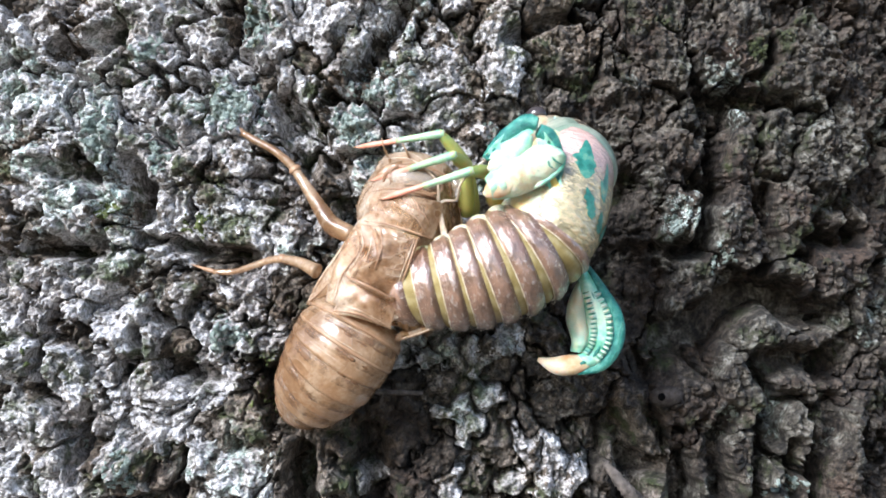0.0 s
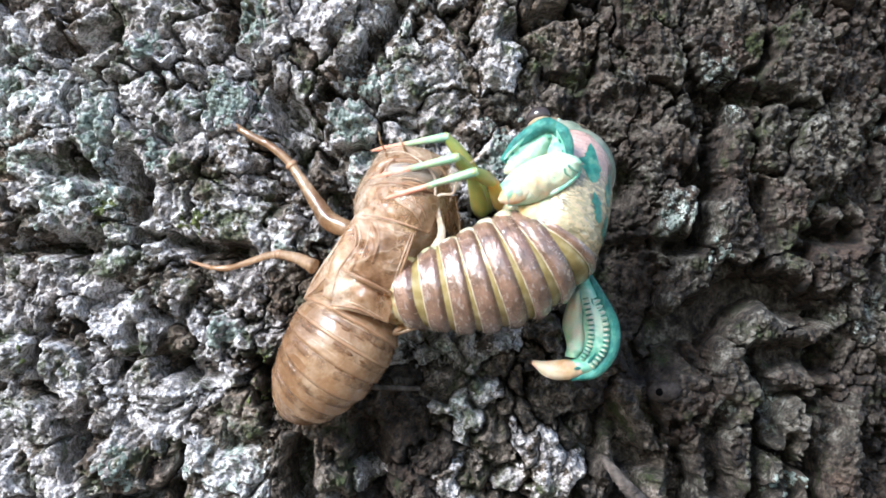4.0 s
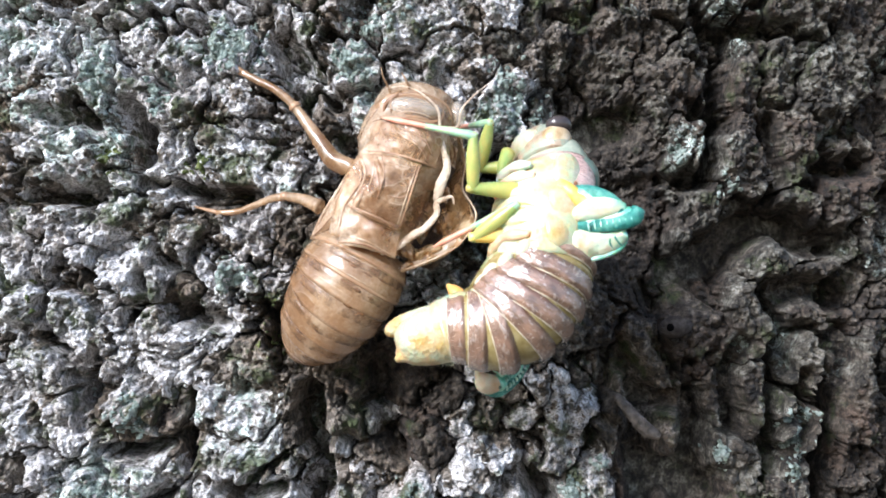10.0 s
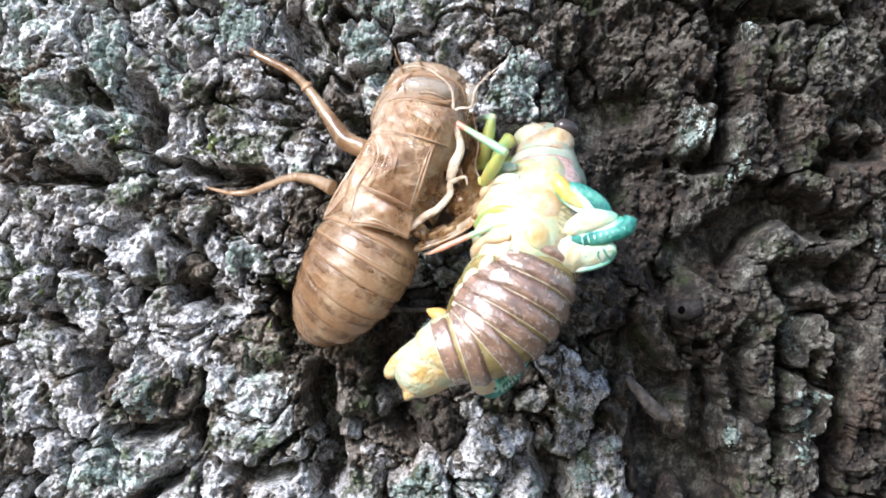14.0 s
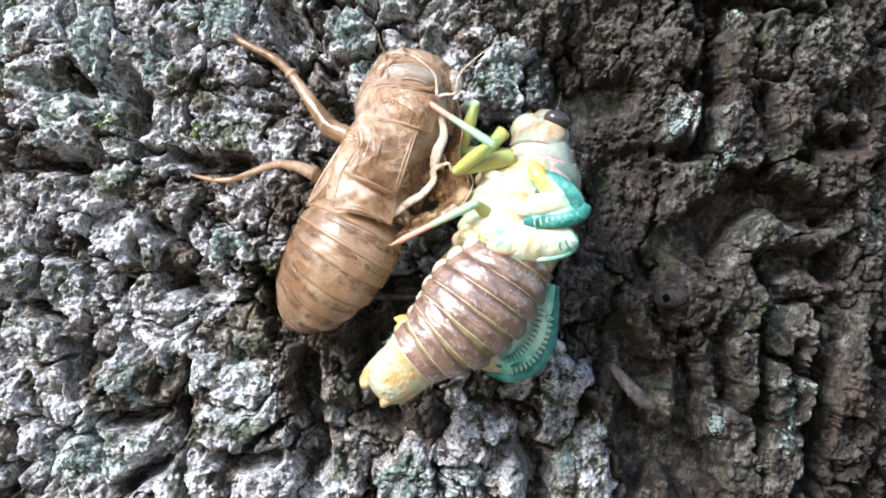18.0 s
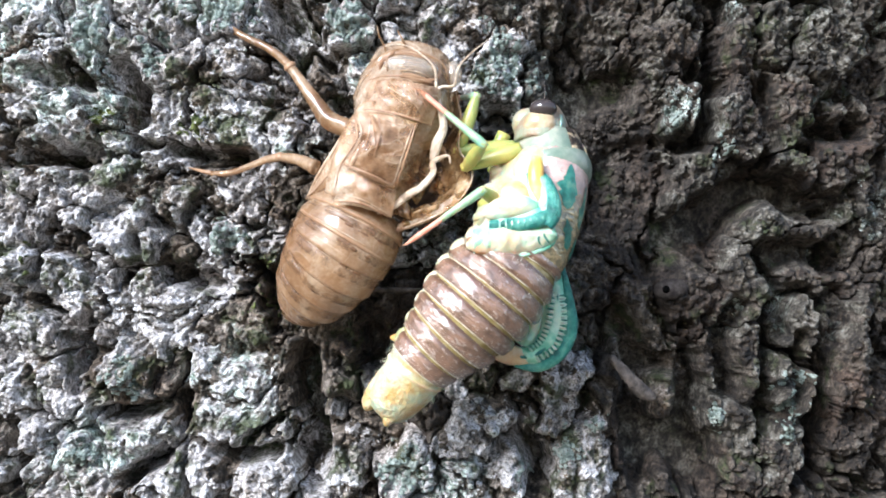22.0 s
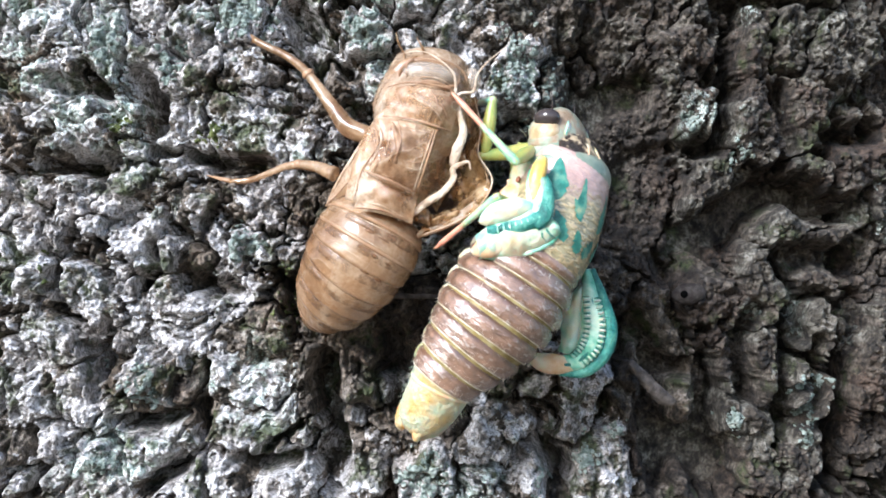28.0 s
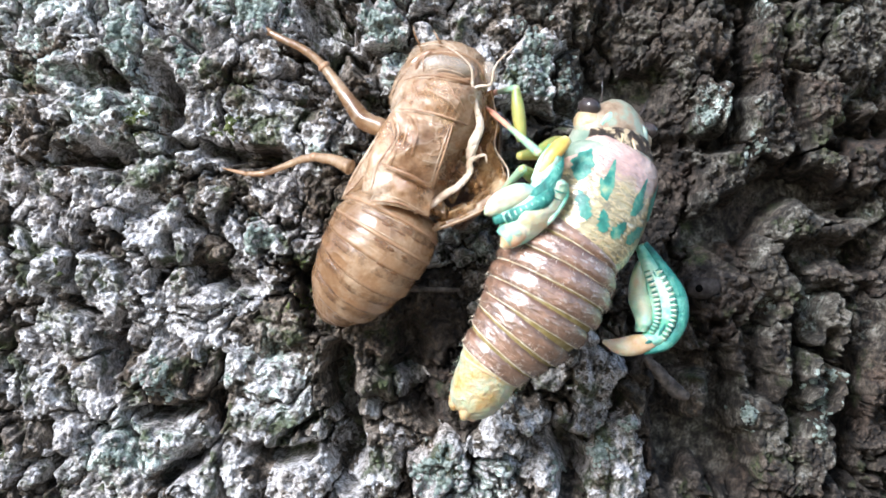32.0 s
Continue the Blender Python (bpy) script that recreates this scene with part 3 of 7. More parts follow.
def value_noise(x, y, seed):
    t = lattice(seed)
    i, j = np.floor(x).astype(int), np.floor(y).astype(int)
    f, g = x - i, y - j
    f, g = f * f * (3 - 2 * f), g * g * (3 - 2 * g)
    q = lambda a, b: t[a & 255, b & 255]
    return (q(i, j) * (1 - f) + q(i + 1, j) * f) * (1 - g) + (q(i, j + 1) * (1 - f) + q(i + 1, j + 1) * f) * g - 0.5


def layers(x, y, size, seed, count=4, fall=0.55):
    out, k = 0, 1.0
    for n in range(count):
        out = out + k * value_noise(x / size + 7.3 * n, y / size + 3.1 * n, seed + n)
        size, k = size * 0.5, k * fall
    return out


def pebbles(x, y, size, seed):
    """Rounded nodules: 0 in the joints between them, near 1 on top."""
    t, w = lattice(seed), lattice(seed + 50)
    u, v = x / size, y / size
    i, j = np.floor(u).astype(int), np.floor(v).astype(int)
    a = np.full(u.shape, 9.0)
    b = np.full(u.shape, 9.0)
    for di in (-1, 0, 1):
        for dj in (-1, 0, 1):
            p, q = (i + di) & 255, (j + dj) & 255
            d = np.hypot(i + di + t[p, q] - u, j + dj + w[p, q] - v)
            b = np.minimum(b, np.maximum(a, d))
            a = np.minimum(a, d)
    return np.clip((b - a) * 1.6, 0, 1) ** 0.6


RADIUS, AXIS_X = 200.0, -24.0


def trunk_depth(x):
    """How far the round of the trunk lies behind its front, in millimetres."""
    return RADIUS - np.sqrt(np.maximum(RADIUS**2 - (x - AXIS_X) ** 2, 1.0))


# bark plates that stand out: across, up, half size, height, all in millimetres
UPPER_LEFT = [(-46.5, 26.5, 3.6, 1.0), (-46.3, 21.0, 3.8, 0.8), (-39.8, 23.0, 3.6, 1.5), (-42.7, 15.0, 5.6, 1.6), (-31.8, 20.8, 4.4, 1.4), (-30.9, 24.9, 3.8, 1.2),
    (-26.1, 26.5, 4.2, 1.2), (-23.5, 20.1, 4.0, 0.6), (-23.2, 17.0, 3.2, 0.3), (-31.8, 14.4, 4.4, 0.6), (-24.2, 13.1, 4.8, 0.9), (-18.4, 12.5, 2.6, 0.7),
    (-31.5, 9.9, 3.8, 0.9), (-31.0, 5.7, 3.6, 0.7), (-24.5, 4.8, 4.2, 0.5), (-37.9, 7.6, 3.6, 0.4), (-44.6, 5.8, 4.6, 0.6), (-48.1, 6.4, 3.0, 0.3), (-35.3, 2.3, 3.8, 0.6), (-51.9, 13.5, 4.5, 0.6)]
LOWER_LEFT = [(-24.5, 0.7, 4.0, 1.5), (-48.1, -1.9, 3.4, 0.8), (-42.7, -5.0, 4.2, 1.2), (-46.0, -9.8, 4.0, 1.2), (-32.8, -6.0, 3.8, 0.3), (-24.5, -3.1, 3.4, 1.0),
    (-32.8, -9.2, 4.4, -0.4), (-23.8, -9.5, 4.6, -0.3), (-36.0, -15.2, 5.0, 0.7), (-25.4, -14.9, 4.0, 1.0), (-44.6, -14.9, 4.2, 1.0), (-34.7, -21.6, 5.4, 0.9),
    (-32.1, -25.8, 4.2, 1.1), (-24.5, -20.7, 4.8, 0.8), (-46.8, -22.3, 4.2, 0.9), (-40.4, -24.2, 4.6, 1.0), (-20.3, -26.7, 4.8, 0.9), (-26.7, -25.8, 3.0, 0.4), (-48.4, -17.2, 3.2, 0.8)]
MIDDLE = [(-12.4, -15.9, 3.8, 1.2), (-12.4, -19.7, 3.2, 1.0), (-4.7, -24.8, 4.6, 1.2), (-2.8, -17.8, 3.8, 0.2), (4.2, -20.3, 5.0, 1.0), (13.3, -15.9, 4.8, 0.8),
    (15.7, -25.4, 5.6, 0.4), (-11.7, -24.8, 4.0, 0.2), (7.4, 19.8, 5.4, 1.0), (11.2, 19.8, 4.0, 0.6), (-11.7, 24.6, 4.0, 1.0), (-10.5, 19.5, 3.0, 0.5), (-1.5, 26.2, 4.4, 0.2),
    (-16.8, -4.4, 3.6, -0.8), (-5.4, -7.6, 5.0, -1.0), (2.9, 7.1, 6.0, -1.2), (7.7, -26.1, 4.4, 0.4), (-16.2, 17.3, 3.4, 0.0), (-5.4, 9.0, 6.0, -1.0), (-11.7, 2.6, 6.0, -1.0)]
RIGHT_TOP = [(18.6, 25.3, 4.0, 0.2), (26.9, 22.7, 5.0, 0.6), (28.1, 16.0, 4.4, 0.8), (34.5, 13.8, 5.0, 1.4), (29.7, 6.8, 4.6, 0.8), (20.8, 14.4, 5.0, -0.6),
    (21.4, 6.1, 5.6, -0.8), (41.8, 16.0, 5.8, 1.2), (47.9, 24.3, 5.0, 1.6), (42.5, 7.1, 5.0, 0.8), (38.3, 2.6, 3.8, 1.8), (35.1, 25.6, 4.0, 0.4), (41.2, 24.3, 4.4, 0.6), (49.5, 11.5, 5.0, 1.0)]
RIGHT_LOW = [(35.8, -5.0, 5.6, 1.6), (43.7, -3.8, 5.6, 1.2), (43.1, -9.5, 4.2, 1.4), (41.8, -18.4, 4.6, 1.4), (35.5, -15.2, 5.8, 0.8), (33.5, -22.9, 5.4, 0.6),
    (26.2, -17.8, 4.6, 0.4), (49.2, -13.3, 6.0, 1.6), (23.0, -9.5, 4.6, 0.0), (29.1, -4.4, 4.4, 0.4), (41.8, -25.4, 4.6, 0.8), (15.7, -5.0, 5.0, -1.0), (27.2, -25.4, 4.2, -0.4), (21.4, -22.9, 4.0, -0.6)]
TOP = [(-33.5, 35.0, 5.0, 1.0), (-21.2, 35.3, 5.0, 1.2), (-27.6, 34.5, 4.0, 1.0), (-47.1, 35.3, 4.6, 0.8), (-41.2, 33.5, 3.8, 1.0), (-14.1, 35.5, 4.2, 0.8),
    (-10.1, 31.1, 3.6, 0.4), (-2.3, 30.0, 5.0, 0.8), (5.3, 33.4, 4.6, 0.4), (13.0, 34.9, 5.0, 0.2), (18.6, 29.3, 4.2, 0.4), (24.6, 36.5, 4.6, 0.4), (34.2, 36.8, 5.4, 0.8), (44.5, 35.7, 5.4, 1.0)]

rng = np.random.RandomState(7)
PLATES = [list(p) for p in UPPER_LEFT + LOWER_LEFT + MIDDLE + RIGHT_TOP + RIGHT_LOW + TOP]
for _ in range(2600):
    x, z = rng.uniform(-64, 64), rng.uniform(-48, 56)
    if min(math.hypot(x - p[0], z - p[1]) / p[2] for p in PLATES) > 1.02:
        PLATES.append([x, z, rng.uniform(1.6, 2.8), rng.uniform(-1.2, 0.4)])
PLATES = np.array(PLATES)
PLATES[PLATES[:, 0] > 14, 3] = PLATES[PLATES[:, 0] > 14, 3] * 1.9 - 0.8


FISSURES = []


def fissure(wide, deep, *points):
    """A crack through the plates: half width and depth, then across and up, in millimetres."""
    FISSURES.append((wide, deep, [np.array(p) for p in zip(points[::2], points[1::2])]))


fissure(1.4, 5.0, 27.5, 0.4, 31.0, 1.7, 34.2, 2.9, 35.8, 4.8, 37.5, 6.4)
fissure(5.0, 3.6, 16.5, 20.5, 19.0, 13.2, 20.2, 5.6)
fissure(2.4, 4.5, 24.6, -23.8, 28.0, -25.0, 31.0, -25.8)
fissure(1.6, 4.0, 30.5, 4.4, 33.6, 5.0, 36.8, 7.0, 41.0, 7.2, 45.0, 5.0)
fissure(1.6, 3.5, -15.6, -13.0, -15.0, -18.0, -15.4, -24.0)
fissure(2.2, 4.0, 25.3, -1.9, 29.1, -0.6, 32.3, 0.7)
fissure(1.6, 4.0, 39.3, -1.9, 43.7, -1.2, 48.2, -1.9)
fissure(0.9, 3.5, 30.5, 30.7, 32.0, 24.3, 32.3, 20.5, 31.1, 16.0, 30.5, 11.9)
fissure(1.0, 3.5, 32.5, 29.9, 36.9, 30.5, 42.1, 31.0)
fissure(0.8, 4.0, 47.4, 0.1, 46.6, -6.3, 46.2, -12.7, 46.9, -20.3, 46.0, -28.0)
fissure(0.7, 3.0, 43.1, -11.4, 42.2, -15.9, 39.0, -19.2)
fissure(0.9, 3.0, -30.4, -3.0, -28.0, -3.8, -25.4, -4.5)
fissure(0.6, 2.6, -35.0, 11.7, -29.0, 11.0, -22.1, 10.0)
fissure(0.6, 2.6, -39.5, -18.9, -35.3, -18.9, -31.5, -18.1)
fissure(0.8, 3.0, -47.1, 10.6, -45.2, 9.8, -43.1, 10.3)
fissure(0.7, 2.6, -34.9, 19.8, -34.7, 16.6, -34.9, 13.8)
fissure(0.9, 3.0, -45.7, 19.7, -43.0, 18.9, -39.9, 18.6)
fissure(1.2, 4.0, -7.8, -9.5, -7.4, -14.0, -6.0, -19.1)
fissure(1.0, 3.5, 10.3, -22.9, 11.5, -26.1)
fissure(1.5, 4.5, 22.1, -9.5, 23.5, -15.2, 22.4, -21.0, 23.3, -28.0)
fissure(1.4, 4.5, 34.3, -7.6, 33.4, -12.7, 34.6, -17.8)
fissure(1.0, 4.0, 38.6, -7.6, 39.6, -12.7, 38.8, -16.5, 39.3, -22.9)
fissure(1.6, 4.5, 29.1, -13.3, 29.0, -20.3, 28.3, -24.8, 29.1, -28.6)
fissure(1.6, 3.5, 15.7, 16.0, 17.6, 18.9, 20.5, 18.6)
fissure(1.5, 3.0, 4.8, 15.4, 8.7, 14.4, 12.8, 15.4, 14.1, 18.6)
fissure(0.8, 3.0, 22.7, -13.3, 24.9, -14.5, 26.5, -13.7)
fissure(0.7, 3.0, 25.3, 12.2, 27.5, 11.4, 30.5, 12.2)
fissure(0.6, 2.6, 44.1, 13.5, 46.9, 13.8, 50.0, 13.1)
fissure(0.8, 3.0, 40.6, 4.5, 43.7, 3.6, 47.6, 3.9)
fissure(0.7, 2.8, -11.7, -2.5, -18.1, -2.5, -20.0, -3.8)
fissure(0.6, 2.4, -35.2, 1.3, -34.7, -1.9, -36.3, -3.8)
fissure(0.6, 2.4, -40.4, -7.6, -41.1, -11.4, -41.8, -15.9)
fissure(0.7, 2.6, -29.0, -12.7, -29.3, -16.5, -29.7, -20.3)
fissure(0.6, 2.4, -49.4, -20.3, -48.7, -24.2, -49.7, -27.4)
fissure(0.7, 2.6, -35.6, -26.1, -34.1, -24.8, -30.9, -23.9)
fissure(0.7, 2.6, -25.1, -23.5, -22.6, -24.3, -19.4, -23.7)
fissure(1.0, 3.0, -45.0, 32.8, -43.1, 32.5, -38.0, 34.9)
fissure(0.9, 3.0, -16.4, 26.4, -14.4, 23.2, -13.1, 20.7)
fissure(0.9, 2.8, -10.1, 31.1, -7.0, 35.7, -5.2, 39.0)
fissure(0.8, 3.0, 6.5, 36.1, 10.4, 37.4, 14.2, 38.2)
fissure(1.8, 4.5, 26.7, 2.4, 30.4, 2.7, 34.4, 3.7, 36.7, 6.1, 39.7, 6.4, 43, 5.7)
fissure(1, 3.5, 29.7, 20.7, 32, 19.4, 31.4, 14, 30, 11.9, 28, 12.4)
fissure(1.5, 4, 47, 13.7, 49.7, 13.4, 51.7, 14.4)
fissure(1.5, 3, 18.4, 18.7, 21.4, 20)
fissure(1, 3.5, 33.7, 29.4, 33.4, 24, 32.9, 19.4)
fissure(0.9, 3.5, 39.3, 19.4, 39, 15, 40, 12)
fissure(0.8, 3.5, 37.8, -1.6, 40, -5.9, 41.3, -8.6, 41, -10.9)
fissure(0.9, 3.5, 40.7, -21.6, 42.7, -19.2, 43.7, -14.9)
fissure(1.4, 4.5, 48.7, -6.6, 49, -10.6, 47, -14.6, 46.2, -19.9, 46.3, -27.9)
fissure(2, 4, 25.4, -23.9, 28.7, -24.9, 31.4, -25.9, 31.7, -29.2)
fissure(1.2, 3.5, 20.4, -7.9, 19, -10.6, 17.7, -13.2)
fissure(0.8, 3.5, 30.7, -16.6, 30.2, -22.6)
fissure(0.7, 3, 23, -14.6, 26.7, -14.6)
fissure(1.6, 4, 10, -23.1, 11, -25.6, 10.7, -27.6)
fissure(0.9, 3, -30.5, 10.7, -26, 10, -22.1, 9.4)
fissure(1.2, 3, -44.6, 11, -42, 10, -40.1, 11)
fissure(0.8, 2.6, -37.5, -19.2, -35, -19.5, -32.4, -18.2)
fissure(1.3, 3.4, -15.7, -12.8, -15.4, -17.9, -14.7, -22.4, -15, -26.3)
fissure(0.9, 3, -18.9, -23.1, -22.7, -24.4, -24.7, -23.1)
fissure(1.2, 3.4, -35.9, 20, -35, 17.4, -34.3, 14.5)
fissure(1, 3, -42.7, 21.3, -40.7, 18.7, -38.2, 15.5)
fissure(1, 3, -31.7, -2.5, -28.5, -3.8, -26.6, -3.1)
fissure(1, 3, -48.4, -23.7, -45.9, -25, -43.9, -26.3)
fissure(0.9, 3, -36.6, -26.9, -33.7, -25, -31.7, -22.4)
fissure(0.8, 2.8, -45.9, -2.5, -45.2, -5.7, -43.3, -8.3)
fissure(1.6, 3.6, -18.2, 27.1, -17.3, 23.8, -16.6, 20.6)



def bark_relief(x, z):
    """Height of the bark over the round of the trunk, and the plate that each place belongs to."""
    sway, sway2 = layers(x, z, 5.5, 11, 5, 0.62), layers(x, z, 5.5, 31, 5, 0.62)
    left = 1 / (1 + np.exp((x - 8) / 4))
    warp = 2.4 + 0.8 * left
    wx, wz = x + warp * sway, z + warp * sway2
    first, second = np.full(x.shape, 99.0), np.full(x.shape, 99.0)
    cell = np.zeros(x.shape, int)
    for n, (px, pz, r, h) in enumerate(PLATES):
        near = (np.abs(wx - px) < 5 * r) & (np.abs(wz - pz) < 5 * r)
        d = np.hypot(wx[near] - px, (wz[near] - pz) * (0.86 if px < 12 else 0.66)) / r
        f, s, c = first[near], second[near], cell[near]
        closer = d < f
        second[near] = np.where(closer, f, np.minimum(s, d))
        c[closer] = n
        first[near], cell[near] = np.minimum(f, d), c
    edge = np.clip(second - first, 0, 1)
    width = np.clip(0.3 + 0.9 * layers(x, z, 6.0, 61, 3), 0.05, 0.8)
    gap = np.clip(edge / width, 0, 1)
    deep = np.clip(2.3 + 6.0 * layers(x, z, 7.0, 65, 3), 0.0, 5.5)
    deep = deep * left + (1 - left) * np.clip(1.6 * deep + 0.8, 0, 7.5)
    h = PLATES[cell, 3] * gap**0.5 - deep * (1 - gap**0.7) + 0.7 * np.sqrt(np.clip(edge * 1.1, 0, 1)) - 0.3 + 2.4 * layers(x, z, 8.0, 111, 4)
    lumps = 1.8 * pebbles(wx, wz, 3.2, 71) * (0.45 + 0.55 * left) + 0.42 * pebbles(x + sway, z + sway2, 1.3, 81) * (0.4 + 0.6 * left)
    h = h + lumps * (0.3 + 0.7 * gap)
    fibre = layers(x, z * 0.32, 1.5, 95, 4, 0.65)
    h = h + 0.8 * (1 - left) * fibre - 0.9 * np.abs(layers(x, z, 2.4, 91, 4, 0.62)) * (0.5 + 0.3 * left)
    fx, fz = x + 1.1 * sway, z + 1.1 * sway2
    for wide, depth, points in FISSURES:
        d = np.full(x.shape, 99.0)
        for a, b in zip(points, points[1:]):
            ab = b - a
            f = np.clip(((fx - a[0]) * ab[0] + (fz - a[1]) * ab[1]) / (ab @ ab), 0, 1)
            d = np.minimum(d, np.hypot(fx - a[0] - f * ab[0], fz - a[1] - f * ab[1]))
        h = h - 1.5 * depth * np.exp(-((d / (1.1 * wide)) ** 3).clip(0, 50))
    # thin flakes lying over one another
    steps = 0.55
    q = h / steps + 0.8 * layers(x, z, 3.0, 121, 3)
    f = q - np.floor(q)
    h = h + 0.45 * steps * (f * f * f * (10 - 15 * f + 6 * f * f) - f)
    h = h + 0.5 * layers(x, z, 0.9, 101, 3, 0.7) + (0.12 + 0.22 * left) * layers(x, z, 0.4, 105, 2, 0.7)
    h = h + 0.2 * pebbles(x + 0.5 * sway, z + 0.5 * sway2, 0.62, 171) + 0.75 * (1 - left) * (pebbles(x + sway2, z + sway, 1.5, 181) - 0.6 + layers(x, z, 1.1, 185, 3, 0.7))
    return h - 0.2, cell, gap


def bared_and_shaded(ob, faces, mat):
    """Shows bark beneath where crust is off, and paints the joints' shade with it."""
    ob.data.materials.append(BENEATH if mat is CRUST else INNER_SHADE)
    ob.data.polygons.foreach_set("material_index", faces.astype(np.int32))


def build_tree():
    tree = thing("tree", (0, 0, 0), "old tree trunk with rough grey-brown fissured bark and pale lichen", "tree")
    tree.location = Vector((AXIS_X * MM, RADIUS * MM, 0))
    base = np.array([AXIS_X, RADIUS, -1300.0])
    ORIGIN[tree] = base
    step = 0.125
    xs, zs = np.arange(-60, 60.01, step), np.arange(-44, 53.01, step)
    gx, gz = np.meshgrid(xs, zs)
    h, cell, gap = bark_relief(gx, gz)
    v = np.stack([gx, trunk_depth(gx) - h, gz], -1).reshape(-1, 3)
    nx, nz = len(xs), len(zs)
    k = (np.arange(nz - 1)[:, None] * nx + np.arange(nx - 1)[None]).ravel()
    quads = np.stack([k, k + 1, k + nx + 1, k + nx], 1)
    owner = cell[:-1, :-1].ravel()
    # low in the joints, so their shade is laid on as darker bark
    bare = (0.6 * gap + 1.5 * layers(gx, gz, 3.6, 151, 5, 0.7) + 0.5 * layers(gx, gz, 9.0, 161, 2) < 0.17 + 0.05 * np.tanh((gz + 2) / 10) * (gx < 0) - 0.18 * (gx < -16) * (gz > -6))[:-1, :-1].ravel()
    order = np.argsort(owner, kind="stable")
    cuts = np.flatnonzero(np.diff(owner[order])) + 1
    groups = sorted(np.split(order, cuts), key=len, reverse=True)
    small = {}
    for n, group in enumerate(groups):
        at, low = v[quads[group][:, 0]].mean(0), PLATES[owner[group[0]], 3]
        soft = 3.0 * math.sin(owner[group[0]] * 12.9)
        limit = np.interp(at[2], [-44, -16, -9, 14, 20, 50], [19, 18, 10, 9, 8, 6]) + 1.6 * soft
        # mossy bark round the husk's tail, its colour holding the husk's shade too
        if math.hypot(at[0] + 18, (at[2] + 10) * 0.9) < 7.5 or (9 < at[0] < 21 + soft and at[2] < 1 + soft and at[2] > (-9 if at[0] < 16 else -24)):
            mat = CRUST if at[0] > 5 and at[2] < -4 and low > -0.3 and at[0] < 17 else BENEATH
        # dark bark painted in for shade in the recess and under the husk
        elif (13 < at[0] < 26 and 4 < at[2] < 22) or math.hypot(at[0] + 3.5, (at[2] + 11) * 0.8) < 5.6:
            mat = INNER_SHADE
        # crust left, brown bark right; the tone step also holds the light's falloff
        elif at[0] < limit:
            # low plates take darker bark, which puts crevice shade into the colour
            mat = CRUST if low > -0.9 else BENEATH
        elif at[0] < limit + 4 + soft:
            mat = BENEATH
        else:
            # here too low plates are darkened for the shade of the gaps
            mat = BARK if low > (-2.0 if at[2] > 2 else 0.2) else INNER_SHADE
        if n >= 290:
            small.setdefault(mat, []).append(group)
            continue
        used, q = np.unique(quads[group], return_inverse=True)
        bared_and_shaded(part("bark_plate", v[used], q.reshape(-1, 4).tolist(), mat, tree), bare[group], mat)
    for mat, rest in small.items():
        rest = np.concatenate(rest)
        used, q = np.unique(quads[rest], return_inverse=True)
        crumbs = part("bark_rest", v[used], q.reshape(-1, 4).tolist(), mat, tree)
        bared_and_shaded(crumbs, bare[rest], mat)
        tagged(crumbs, kind="stuff")
    # the rest of the trunk, coarser, lying just under the plates in front
    turns, tall = 150, 330
    a = np.linspace(0, 2 * math.pi, turns, endpoint=False)
    up = np.linspace(-1300, 1300, tall)
    ga, gu = np.meshgrid(a, up)
    arc = ga * RADIUS
    bump = 5 * pebbles(arc, gu * 0.6, 26.0, 121) + 3 * layers(arc, gu, 15, 131, 3) - 5
    across = np.sin(ga) * RADIUS + AXIS_X
    front = np.cos(ga) > 0
    inside = np.clip((66 - np.abs(across)) / 8, 0, 1) * np.clip((60 - np.abs(gu - 4)) / 8, 0, 1) * front
    flare = 1 + 0.5 * np.exp(-(gu + 1300) / 120)
    r = RADIUS * flare + bump * (1 - inside) - 9 * inside
    w = np.stack([AXIS_X + r * np.sin(ga), RADIUS - r * np.cos(ga), gu], -1).reshape(-1, 3)
    faces = [(i * turns + j, i * turns + (j + 1) % turns, (i + 1) * turns + (j + 1) % turns, (i + 1) * turns + j) for i in range(tall - 1) for j in range(turns)]
    faces.append(tuple((tall - 1) * turns + j for j in range(turns)))
    part("trunk", w, faces, BARK, tree)
    return tree


